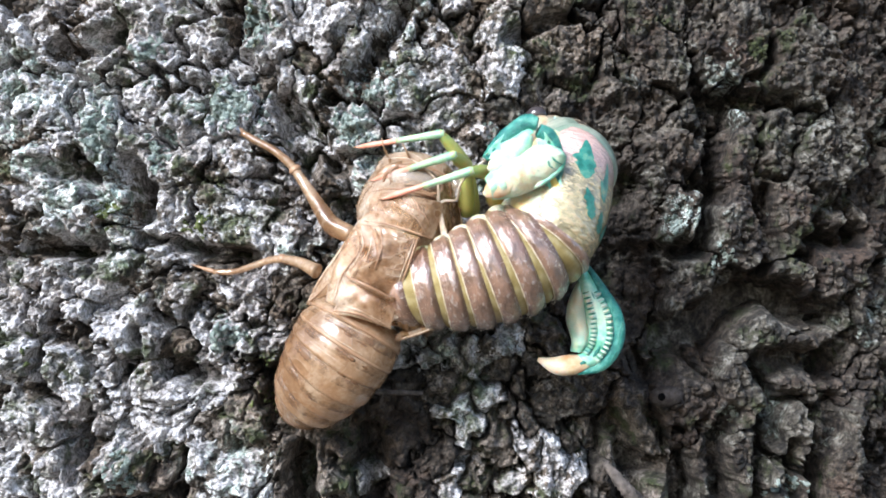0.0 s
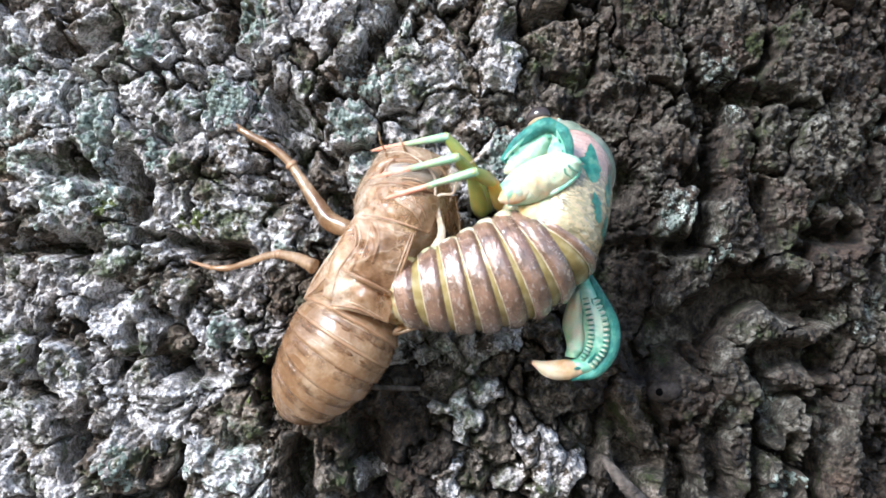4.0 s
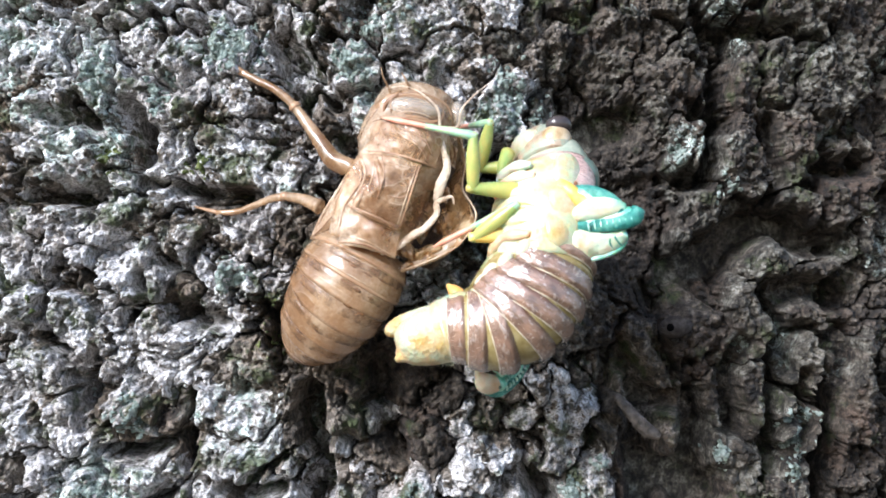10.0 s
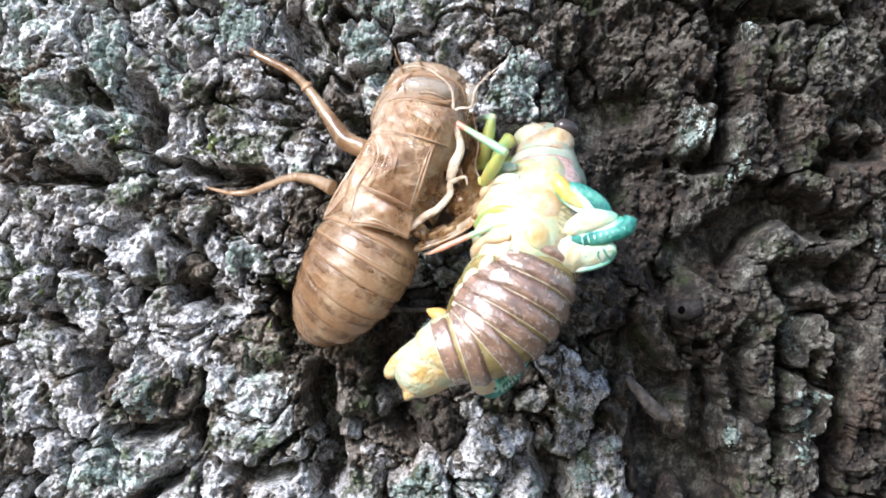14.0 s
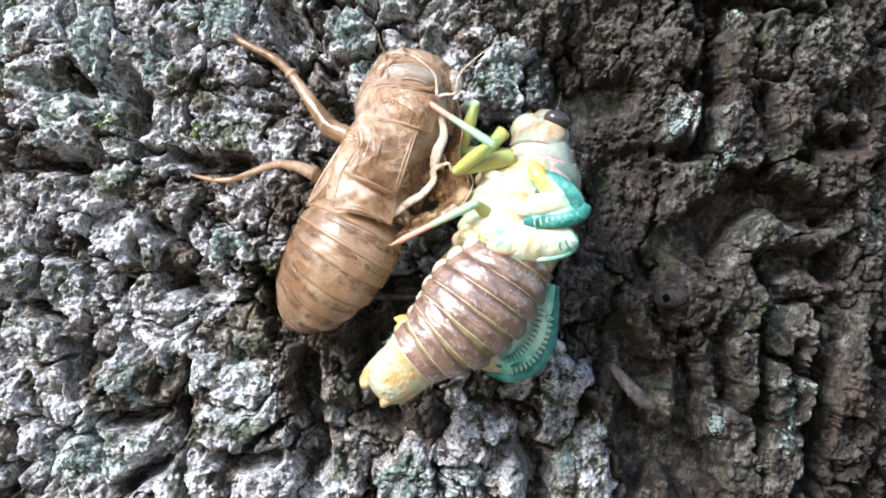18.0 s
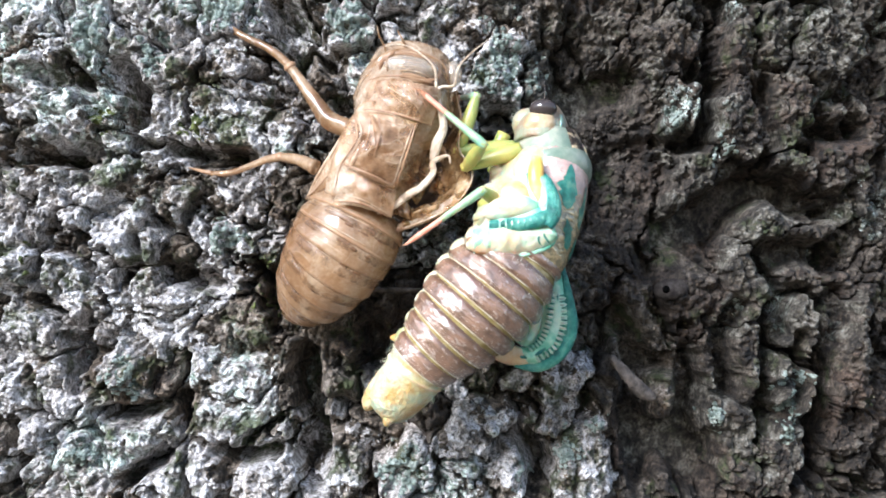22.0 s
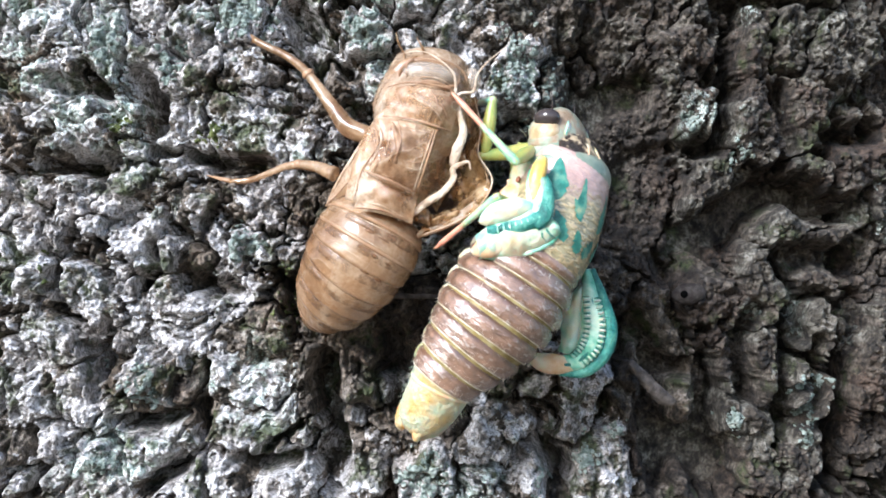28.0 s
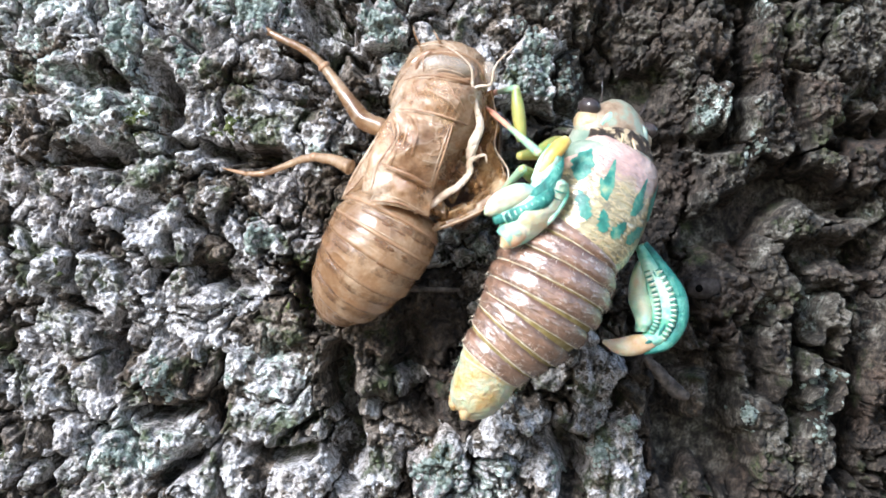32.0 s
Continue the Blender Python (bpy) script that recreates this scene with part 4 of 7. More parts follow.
def build_growth(name, label, category, mat, x, z, spread, count, size, seed):
    """A patch of crusty flakes lying on the bark."""
    rag = np.random.RandomState(seed)
    ob = thing(name, (x, 0, z), label, category, group=category + " on the bark")
    count = int(count * 1.7)
    a = rag.uniform(0, 2 * math.pi, count)
    r = spread * np.sqrt(rag.rand(count)) * rag.uniform(0.5, 1.1, count) * (1 + 0.35 * np.sin(3 * a + seed) + 0.2 * np.sin(7 * a + 2 * seed))
    cx, cz = x + r * np.cos(a), z + 1.2 * r * np.sin(a)
    cy = trunk_depth(cx) - bark_relief(cx, cz)[0]
    ob.location.y = float(np.median(cy)) * MM
    ORIGIN[ob] = np.array((x, float(np.median(cy)), z))
    verts, faces, n = [], [], 8
    for px, pz in zip(cx, cz):
        rim = rag.uniform(0.4, 1.0, n) * size * rag.uniform(0.4, 1.3)
        k = len(verts)
        for lift, wide in ((-0.25, 1.0), (0.1, 1.0), (0.2, 0.55)):
            for j in range(n):
                b = 2 * math.pi * j / n
                verts.append((px + wide * rim[j] * math.cos(b), lift + rag.uniform(-0.05, 0.1), pz + wide * rim[j] * math.sin(b)))
        verts.append((px, rag.uniform(0.1, 0.3), pz))
        for j in range(n):
            q = (j + 1) % n
            faces += [(k + j, k + q, k + n + q, k + n + j), (k + n + j, k + n + q, k + 2 * n + q, k + 2 * n + j), (k + 2 * n + j, k + 2 * n + q, k + 3 * n)]
    verts = np.array(verts)
    over = bark_relief(verts[:, 0], verts[:, 2])[0].reshape(count, -1)
    keep = np.flatnonzero(np.ptp(over, axis=1) < 1.3)
    verts[:, 1] = trunk_depth(verts[:, 0]) - over.ravel() - verts[:, 1]
    faces = [f for k in keep for f in faces[k * 3 * n:(k + 1) * 3 * n]]
    ids = {v: i for i, v in enumerate(sorted({v for f in faces for v in f}))}
    verts, faces = verts[sorted(ids)], [tuple(ids[v] for v in f) for f in faces]
    part("crust", verts, faces, mat, ob)


def build_growths():
    mint, mossy = "pale blue-green crusty lichen growing on rough bark", "small yellow-green moss tuft in a bark hollow"
    for n, (x, z, spread, count, size) in enumerate(((-39.8, 23.7, 3.0, 110, 0.42), (-26.1, 26.8, 3.4, 130, 0.42), (-32.5, 22.1, 2.2, 70, 0.4), (-24.5, 1.3, 2.4, 100, 0.45), (7.4, 20.1, 4.6, 170, 0.42),
            (-4.7, -24.8, 3.4, 130, 0.42), (-36.3, -14.9, 2.4, 70, 0.4), (-11.1, 24.9, 2.6, 90, 0.4), (-42.3, -10.8, 1.8, 45, 0.38), (41.8, -19.1, 2.8, 90, 0.4), (32.9, 11.2, 1.4, 35, 0.36), (-40.4, -22.9, 2.2, 70, 0.4),
            (-34.0, 31.8, 3.0, 110, 0.42), (-22.9, 26.9, 3.0, 100, 0.42), (-8.8, 28.6, 3.4, 120, 0.42), (-22.5, 36.0, 2.6, 80, 0.4),
            (13.8, -23.9, 2.0, 70, 0.34), (9.3, -26.1, 1.8, 60, 0.34), (44.5, -16.2, 1.6, 50, 0.34), (32.3, -20.7, 1.4, 40, 0.32), (17.6, -21.0, 1.3, 36, 0.32), (41.8, -22.3, 1.6, 50, 0.32), (26.9, 14.7, 1.3, 40, 0.3))):
        build_growth("lichen_patch", mint, "lichen", LICHEN, x, z, spread, count, size, 300 + n)
    for n, (x, z, spread, count, size) in enumerate(((-19.7, -6.3, 2.0, 110, 0.3), (-28.0, 13.1, 1.6, 60, 0.26), (-38.5, 14.4, 1.4, 50, 0.26), (-20.0, -2.5, 1.4, 60, 0.28), (-46.2, -1.2, 1.6, 60, 0.28))):
        build_growth("moss_tuft", mossy, "moss", MOSS, x, z, spread, count, size, 400 + n)


def build_ground():
    n = 60
    s = np.linspace(-1, 1, n)
    s = np.sign(s) * np.abs(s) ** 4 * 3000
    gx, gy = np.meshgrid(s, s)
    gz = 0.03 * layers(gx, gy, 0.7, 141, 2) - 0.02
    me = bpy.data.meshes.new("ground")
    me.from_pydata(np.stack([gx, gy, gz], -1).reshape(-1, 3).tolist(), [], [(i * n + j, i * n + j + 1, (i + 1) * n + j + 1, (i + 1) * n + j) for i in range(n - 1) for j in range(n - 1)])
    me.materials.append(SOIL)
    me.shade_smooth()
    tagged(new("ground", me), "bare brown soil round the tree", "ground", kind="structure")


# ---- the empty husk ----
def build_husk():
    husk = thing("cicada_husk", (-14.1, -2.0, -7.5), "empty amber-brown cicada husk, split along its back, clinging to bark", "insect shell")
    ax = [np.array(p) for p in ((-8.6, -8.5, 4.1), (-10.2, -9.0, 1.2), (-12.4, -8.5, -2.2), (-15.1, -6.0, -5.6), (-17.3, -3.8, -8.0))]
    line = smooth_path(ax, 64)
    widths = np.interp(np.linspace(0, 1, 64), [0, 0.12, 0.3, 0.5, 0.7, 0.86, 0.95, 1], [4.6, 5.4, 5.75, 5.4, 4.3, 2.65, 1.35, 0.4])
    up = (-0.15, -1, 0.15)
    cuts = [0, 9, 17, 24, 31, 38, 45, 53, 63]
    rag = np.random.RandomState(17)
    for a, b in zip(cuts, cuts[1:]):
        i = np.linspace(a, min(b + 1, 63), 9).astype(int)
        w = widths[i] * np.interp(np.linspace(0, 1, 9), [0, 0.12, 0.3, 0.8, 0.92, 1], [0.965, 0.985, 1.0, 1.02, 1.02, 0.98])
        seg = part("abdomen_segment", *tube(line[i], w, up, sides=56, flat=0.82, steps=26, rough=0.0025, seed=a), SHELL, husk)
        k = np.linspace(a + 1, a + 4, 5).astype(int)
        part("band", *tube(line[k], widths[k] * [0.995, 1.008, 1.014, 1.014, 1.004], up, sides=48, flat=0.822), STAIN, seg, "mottled brown band")
        if b < 60:
            j = np.arange(b - 1, b + 2)
            part("seam", *tube(line[j], widths[j] * [0.99, 1.0225, 0.985], up, sides=48, flat=0.82), HUSK_DARK, seg, "thin brown seam")
        side = unit(np.cross(line[b] - line[a], up))
        # a pale arc drawn along each seam as its highlight
        glint = [line[b] + widths[b] * 1.02 * (math.sin(radians(q)) * side + 0.82 * math.cos(radians(q)) * unit(up)) for q in range(-35, 60, 8)]
        part("glint_fold", *tube(glint, np.interp(np.arange(len(glint)), [0, 3, len(glint) - 1], [0.02, 0.07, 0.02]), up, sides=6, steps=26), PALE, seg, "pale shiny fold")
        for k in (-0.7, -0.45, -0.15):
            wide, at = widths[a + 3], line[a + 3] + (line[b] - line[a]) * rag.uniform(-0.08, 0.12)
            c = at + side * wide * k + np.array(up) * wide * 0.815 * math.sqrt(1 - k * k)
            part("stain", *blob(c, (rag.uniform(0.25, 0.7), rag.uniform(0.1, 0.22), 0.06), axis=line[a] - line[b], up=np.array(up) + 0.9 * k * side, n=12, rough=0.12, seed=a), STAIN_SPOT, seg, "dark brown stain")
    # added inner tube, so the clear skin looks deep and shaded
    i = np.linspace(1, 60, 24).astype(int)
    part("abdomen_lining", *tube(line[i], widths[i] * 0.86, up, sides=28, flat=0.8), LINING, husk, "brown inside showing through the thin skin")
    # back plates, folded open along the split
    back = part("thorax_back", *tube([(-5.5, -9.0, 13.6), (-7.1, -9.2, 10.6), (-8.3, -9.2, 7.8), (-9.4, -9.0, 4.7)], [[4.6, 5.2], [5.5, 6.0], [5.5, 5.9], [5.2, 5.1]], up, sides=30, steps=20, arc=(-112, 24), rough=0.012), FILM, husk)
    part("thorax_lining", *tube([(-5.5, -8.0, 13.8), (-7.2, -8.2, 10.7), (-8.4, -8.2, 7.9), (-9.2, -8.2, 5.2)], [[3.6, 4.2], [4.4, 5.0], [4.4, 4.9], [4.4, 4.2]], up, sides=26, steps=12, arc=(-112, 24)), LINING, husk, "brown inside showing through the thin skin")
    part("back_ridge", *tube([(-8.9, -14.0, 13.1), (-8.2, -15.0, 10.6), (-9.2, -15.0, 8.5), (-10.5, -14.0, 6.4)], [0.3, 0.35, 0.35, 0.2], sides=8, steps=14), FILM, back)
    part("back_ridge", *tube([(-7.3, -15.0, 13.0), (-6.6, -15.6, 10.8), (-7.0, -15.6, 8.8)], [0.2, 0.5, 0.2], sides=8, steps=10), FILM, back)
    part("back_ridge", *tube([(-9.8, -15.0, 8.0), (-7.6, -15.6, 7.0), (-5.1, -15.0, 5.8)], [0.2, 0.35, 0.3], sides=8, steps=12), FILM, back)
    part("back_panel", *sheet([(-8.7, -14.4, 13.5), (-5.3, -15.3, 13.0), (-2.6, -15.0, 12.2)], [(-9.2, -14.8, 8.1), (-7.3, -15.2, 7.0), (-4.8, -14.0, 5.8)], (0.1, -1, 0.1), 0.12, 0.6, 0.16, 2.2, 40, 32, 3), FILM, back, "thin clear torn back panel")
    part("back_panel", *sheet([(-9.8, -14.5, 7.9), (-7.3, -15.0, 6.8), (-4.8, -14.0, 5.5)], [(-11.5, -13.2, 4.2), (-8.8, -14.5, 3.9), (-5.4, -13.6, 2.8)], (0, -1, 0), 0.12, 0.4, 0.18, 2.0, 34, 22, 5), FILM, back)
    # open shell whose dark brown holds the shade of the hollow
    part("thorax_hollow", *tube([(-2.6, -5.5, 14.4), (-3.0, -5.5, 11.1), (-3.8, -5.5, 7.4), (-5.7, -6.0, 3.7)], [[5.0, 4.4], [5.6, 4.8], [5.8, 4.8], [4.4, 4.0]], (0.2, -1, 0), sides=30, steps=16, arc=(58, 300), rough=0.015), HOLLOW_SHADE, husk, "thin brown hollow inside of the husk")
    part("inner_fold", *sheet([(-2.9, -9.0, 12.3), (-3.5, -9.0, 9.0), (-4.9, -11.0, 6.2)], [(-1.0, -7.0, 11.0), (-1.3, -7.0, 7.3), (-2.9, -9.0, 4.2)], (0.2, -1, 0), 0.15, 0.6, 0.8, 1.4, 20, 10, 7), VEIL, husk, "crumpled brown film")
    part("inner_fold", *sheet([(-5.5, -12.0, 5.9), (-4.4, -12.5, 5.2), (-3.6, -12.0, 4.0)], [(-5.5, -12.0, 3.3), (-4.3, -12.0, 2.8), (-3.3, -11.0, 2.5)], (0.2, -1, 0), 0.15, 0.3, 0.8, 1.0, 16, 8, 9), VEIL, husk, "crumpled brown film")
    for n, (top, low) in enumerate((
        ([(-1.6, -8.5, 12.6), (-0.4, -9.0, 11.4), (0.2, -9.4, 10.2)], [(-2.6, -8.5, 9.8), (-1.4, -9.0, 9.0), (-0.2, -9.4, 8.6)]),
        ([(-0.6, -9.0, 8.2), (0.6, -9.6, 7.8), (1.6, -10.2, 7.6)], [(-1.8, -9.0, 5.6), (-0.4, -9.8, 5.2), (0.8, -10.6, 5.4)]),
        ([(-3.2, -10.6, 8.6), (-2.2, -10.8, 8.8), (-1.4, -10.8, 8.4)], [(-4.4, -11.0, 5.4), (-3.2, -11.0, 5.2), (-2.2, -10.8, 5.6)]),
        ([(-3.6, -11.4, 3.8), (-2.2, -11.6, 4.2), (-0.6, -11.6, 4.8)], [(-4.4, -11.8, 2.2), (-2.6, -12.0, 2.8), (-0.6, -12.0, 3.6)]),
        ([(-0.8, -9.4, 15.4), (0.2, -9.4, 15.2), (0.9, -9.0, 14.6)], [(-1.4, -9.4, 12.8), (-0.2, -9.6, 12.6), (0.8, -9.4, 12.2)]),
    )):
        part("inner_fold", *sheet(top, low, (0.2, -1, 0.1 * n), 0.06, 0.3, 0.7, 0.9, 18, 12, 41 + n), VEIL if n % 2 else FILM, husk, "crumpled brown film")
    flap = part("side_flap", *sheet([(0.3, -7.0, 16.2), (0.5, -7.0, 12.6), (-0.2, -8.0, 9.8), (0.3, -9.0, 7.0), (-0.8, -10.0, 4.9), (-2.6, -11.0, 3.4), (-4.6, -12.0, 2.5)], [(1.2, -8.5, 16.3), (1.8, -9.5, 12.9), (1.5, -10.5, 10.1), (2.9, -11.0, 7.3), (1.4, -11.5, 4.5), (-1.4, -12.0, 2.8), (-4.4, -12.0, 1.7)], (0.5, -1, 0.1), 0.08, 0.3, 0.6, 1.2, 60, 16, 11), VEIL, husk, "curled torn side of the husk")
    part("flap_rim", *tube([(1.2, -8.6, 16.3), (1.8, -9.6, 12.9), (1.5, -10.6, 10.1), (2.9, -11.1, 7.3), (1.4, -11.6, 4.5), (-1.4, -12.1, 2.8), (-4.4, -12.1, 1.7)], [0.05, 0.07, 0.09, 0.1, 0.1, 0.12, 0.06], sides=8, steps=44, rough=0.05), PALE, flap, "pale torn edge")
    part("hind_leg", *tube([(-5.2, -11.0, 1.6), (-3.2, -11.6, 2.4), (-0.5, -11.6, 3.6), (1.2, -11.2, 5.0)], [0.35, 0.55, 0.55, 0.3], sides=12, steps=20, rough=0.03, flat=0.6), FILM, husk, "flattened clear hind leg sheath")
    part("collar", *tube([(-3.7, -8.6, 17.3), (-4.2, -9.2, 15.8), (-4.6, -9.4, 14.0), (-4.9, -9.0, 13.4)], [[4.6, 4.6], [5.0, 5.2], [5.2, 5.4], [5.0, 5.0]], up, sides=36, steps=14, rough=0.008), FILM, husk)
    part("collar_lining", *tube([(-3.7, -8.0, 17.4), (-4.2, -8.4, 15.9), (-4.8, -8.4, 13.7)], [[3.7, 3.7], [4.1, 4.1], [4.2, 4.2]], up, sides=26, steps=8), HOLLOW_SHADE, husk, "brown inside showing through the thin skin")
    part("collar_plate", *sheet([(-7.6, -13.0, 16.8), (-4.8, -14.4, 16.7), (-2.2, -14.6, 16.2), (-0.2, -13.0, 15.9)], [(-8.1, -12.5, 14.0), (-5.4, -14.4, 13.4), (-2.8, -14.8, 12.5), (-1.3, -13.6, 12.0)], (0.05, -1, 0), 0.14, 0.5, 0.2, 2.0, 40, 28, 13), FILM, husk, "shiny clear collar plate")
    part("yellow_band", *tube([(-8.4, -12.4, 13.7), (-5.4, -14.2, 13.1), (-2.8, -14.4, 12.3)], [0.4, 0.6, 0.4], sides=10, steps=14, flat=0.6), OLIVE, husk, "amber yellow band")
    head = part("head", *tube([(-2.6, -8.2, 20.6), (-2.8, -8.4, 19.9), (-3.3, -8.6, 18.6), (-3.8, -8.8, 17.0)], [[2.6, 2.2], [3.8, 3.2], [4.5, 3.9], [4.6, 4.4]], up, sides=36, steps=16, rough=0.01), FILM, husk)
    part("head_lining", *tube([(-2.8, -7.9, 20.0), (-3.4, -7.9, 18.7), (-3.8, -8.0, 17.1)], [[2.6, 2.2], [3.8, 3.0], [3.7, 3.4]], up, sides=24, steps=8), LINING, head, "brown inside showing through the thin skin")
    part("eye", *blob((0.9, -9.5, 17.9), (1.0, 1.4, 1.2), n=20), GLASSY, head, "clear empty eye cover")
    part("face", *blob((-3.4, -12.9, 18.2), (3.0, 1.3, 1.5), axis=(0.16, 0, 1), n=28, rough=0.003), GLASSY, head, "glassy bulging empty face")
    # solid dark lump added in place of the shaded space within
    part("face_hollow", *blob((-3.4, -12.6, 18.2), (2.7, 1.05, 1.2), axis=(0.16, 0, 1), n=20), HOLLOW_SHADE, head, "dark hollow behind the face")
    part("face_rim", *tube([(-6.4, -13.0, 17.2), (-6.4, -13.2, 18.6), (-4.8, -13.5, 19.5), (-2.2, -13.5, 19.1), (-0.6, -13.0, 17.9), (-0.9, -13.2, 16.9), (-3.4, -13.8, 16.8), (-6.2, -13.2, 17.0)], [0.14, 0.22, 0.26, 0.26, 0.22, 0.16, 0.16, 0.12], sides=8, steps=40), HUSK_DARK, head, "brown rim round the face")
    part("cowl", *sheet([(-4.8, -11.4, 20.4), (-6.9, -10.8, 19.5), (-8.2, -10.2, 17.2), (-8.6, -9.7, 15.2)], [(-4.6, -12.6, 19.7), (-6.3, -12.4, 18.9), (-6.9, -12.2, 17.2), (-7.3, -12.2, 15.4)], (-0.6, -0.8, 0.2), 0.14, 0.5, 0.25, 1.6, 26, 12, 19), SHELL, head, "smooth tan side of the head")
    part("brow", *tube([(-5.4, -13.2, 16.8), (-3.7, -14.0, 16.8), (-1.4, -13.6, 16.5)], [0.2, 0.3, 0.2], sides=8, steps=12), HUSK_DARK, head, "dark brown brow")
    part("wing_pad", *sheet([(-8.8, -12.0, 14.1), (-11.0, -11.0, 10.7), (-13.2, -9.5, 7.5), (-14.6, -8.5, 5.0)], [(-9.4, -13.0, 12.8), (-9.9, -12.8, 8.9), (-11.7, -10.7, 6.6), (-14.3, -8.6, 4.7)], (-0.5, -0.85, 0.1), 0.12, 0.25, 0.12, 3.0, 30, 12, 15), FILM, husk, "thin clear wing pad")
    part("pad_edge", *tube([(-8.9, -12.2, 14.0), (-11.1, -11.2, 10.6), (-13.3, -9.7, 7.4), (-14.7, -8.6, 4.9)], [0.12, 0.16, 0.16, 0.05], sides=8, steps=24), PALE, husk, "pale wing pad edge")
    part("wing_pad", *sheet([(-10.7, -12.6, 8.5), (-11.7, -11.0, 6.8), (-12.9, -9.5, 5.3)], [(-9.9, -13.4, 8.1), (-10.7, -13.0, 6.1), (-11.8, -11.0, 4.9)], (-0.6, -0.8, 0), 0.2, 0.2, 0.1, 3.0, 16, 8, 17), SHELL, husk)
    leg = part("foreleg", *tube([(-10.0, -7.0, 12.4), (-12.3, -6.0, 13.4), (-13.6, -5.5, 15.0), (-15.0, -5.0, 17.0), (-16.9, -4.0, 19.6)], [1.0, 1.08, 0.88, 0.7, 0.52], sides=14, steps=20, rough=0.012), SHELL, husk)
    part("knee", *blob((-16.9, -4.0, 19.6), (0.75, 0.5, 0.72), axis=(-0.6, 0, 0.8)), HUSK_DARK, leg, "reddish brown knee")
    part("shin", *tube([(-16.8, -4.0, 19.5), (-17.9, -3.8, 20.6), (-19.5, -3.5, 21.8), (-21.5, -3.0, 22.8), (-23.1, -2.6, 23.7)], [0.5, 0.48, 0.44, 0.42, 0.38], sides=12, steps=16, rough=0.012), SHELL, leg)
    part("claw", *tube([(-23.0, -2.6, 23.6), (-24.0, -2.2, 24.5), (-24.8, -1.6, 25.8), (-25.4, -0.8, 26.6)], [0.44, 0.3, 0.18, 0.05], sides=8, steps=10), HUSK_DARK, leg, "dark hooked claw")
    leg = part("middle_leg", *tube([(-13.9, -6.0, 8.4), (-15.9, -5.0, 9.3), (-18.0, -4.0, 9.7)], [0.85, 0.64, 0.5], sides=12, steps=12, rough=0.012), SHELL, husk)
    part("knee", *blob((-18.0, -4.0, 9.7), (0.65, 0.55, 0.65)), HUSK_DARK, leg, "reddish brown knee")
    part("shin", *tube([(-17.9, -4.0, 9.7), (-19.5, -3.6, 9.5), (-21.5, -3.0, 8.8), (-23.7, -2.4, 8.1), (-25.9, -2.0, 8.0)], [0.48, 0.42, 0.36, 0.35, 0.32], sides=12, steps=16, rough=0.012), SHELL, leg)
    part("claw", *tube([(-25.7, -2.0, 8.0), (-27.3, -1.4, 8.4), (-28.8, -0.6, 8.8)], [0.3, 0.2, 0.05], sides=8, steps=6), HUSK_DARK, leg, "dark hooked claw")
    # dark joints and creases that lie on the plates
    bpy.context.view_layer.update()
    graph = bpy.context.evaluated_depsgraph_get()
    plates = [o for o in husk.children_recursive if o.type == "MESH"]

    def drape(points, count):
        out = []
        for p in smooth_path(points, count):
            best = None
            for o in plates:
                hit, at, _, _ = o.ray_cast(Vector((p - ORIGIN[husk] + (0, -60 - p[1] + ORIGIN[husk][1], 0)) * MM), Vector((0, 1, 0)), depsgraph=graph)
                if hit and (best is None or at.y < best):
                    best = at.y
            if best is not None:
                out.append((p[0], best / MM + ORIGIN[husk][1], p[2]))
        return out
    for wide, line in (
        (0.24, [(-5.8, -12.0, 17.6), (-5.6, -12.0, 19.3), (-2.9, -12.0, 19.9), (-0.2, -12.0, 18.8), (0.5, -12.0, 17.1)]),
        (0.22, [(-5.0, -12.0, 16.9), (-4.2, -12.0, 17.2), (-2.7, -12.0, 17.1), (-1.0, -12.0, 16.5)]),
        (0.16, [(-8.4, -12.0, 13.8), (-5.5, -12.0, 13.4), (-2.9, -12.0, 12.6), (-1.3, -12.0, 12.1)]),
        (0.16, [(-7.8, -12.0, 16.9), (-5.5, -12.0, 17.2), (-2.3, -12.0, 16.7), (0.4, -12.0, 15.9)]),
        (0.13, [(-9.2, -12.0, 13.3), (-8.8, -12.0, 10.8), (-10.4, -12.0, 8.2), (-11.2, -12.0, 5.6)]),
        (0.1, [(-6.7, -12.0, 13.2), (-6.4, -12.0, 11.1), (-7.1, -12.0, 8.8)]),
        (0.16, [(-10.5, -12.0, 8.3), (-7.8, -12.0, 7.2), (-4.9, -12.0, 5.8)]),
        (0.14, [(-11.3, -12.0, 4.5), (-8.4, -12.0, 4.2), (-5.5, -12.0, 2.7)]),
        (0.14, [(-2.8, -12.0, 12.4), (-3.7, -12.0, 9.4), (-4.9, -12.0, 6.0)]),
        (0.08, [(-6.1, -12.0, 9.1), (-4.9, -12.0, 8.9), (-3.6, -12.0, 9.3)]),
        (0.09, [(-4.9, -12.0, 16.1), (-2.4, -12.0, 14.7), (-1.6, -12.0, 13.2)]),
        (0.08, [(-7.0, -12.0, 16.4), (-6.5, -12.0, 15.2), (-5.8, -12.0, 14.1)]),
        (0.1, [(-12.2, -12.0, 7.2), (-13.5, -12.0, 5.9), (-14.5, -12.0, 5.1)]),
        (0.1, [(-3.6, -12.0, 16.4), (-2.9, -12.0, 15.4), (-2.7, -12.0, 14.3)]),
    ):
        on = drape(line, 14)
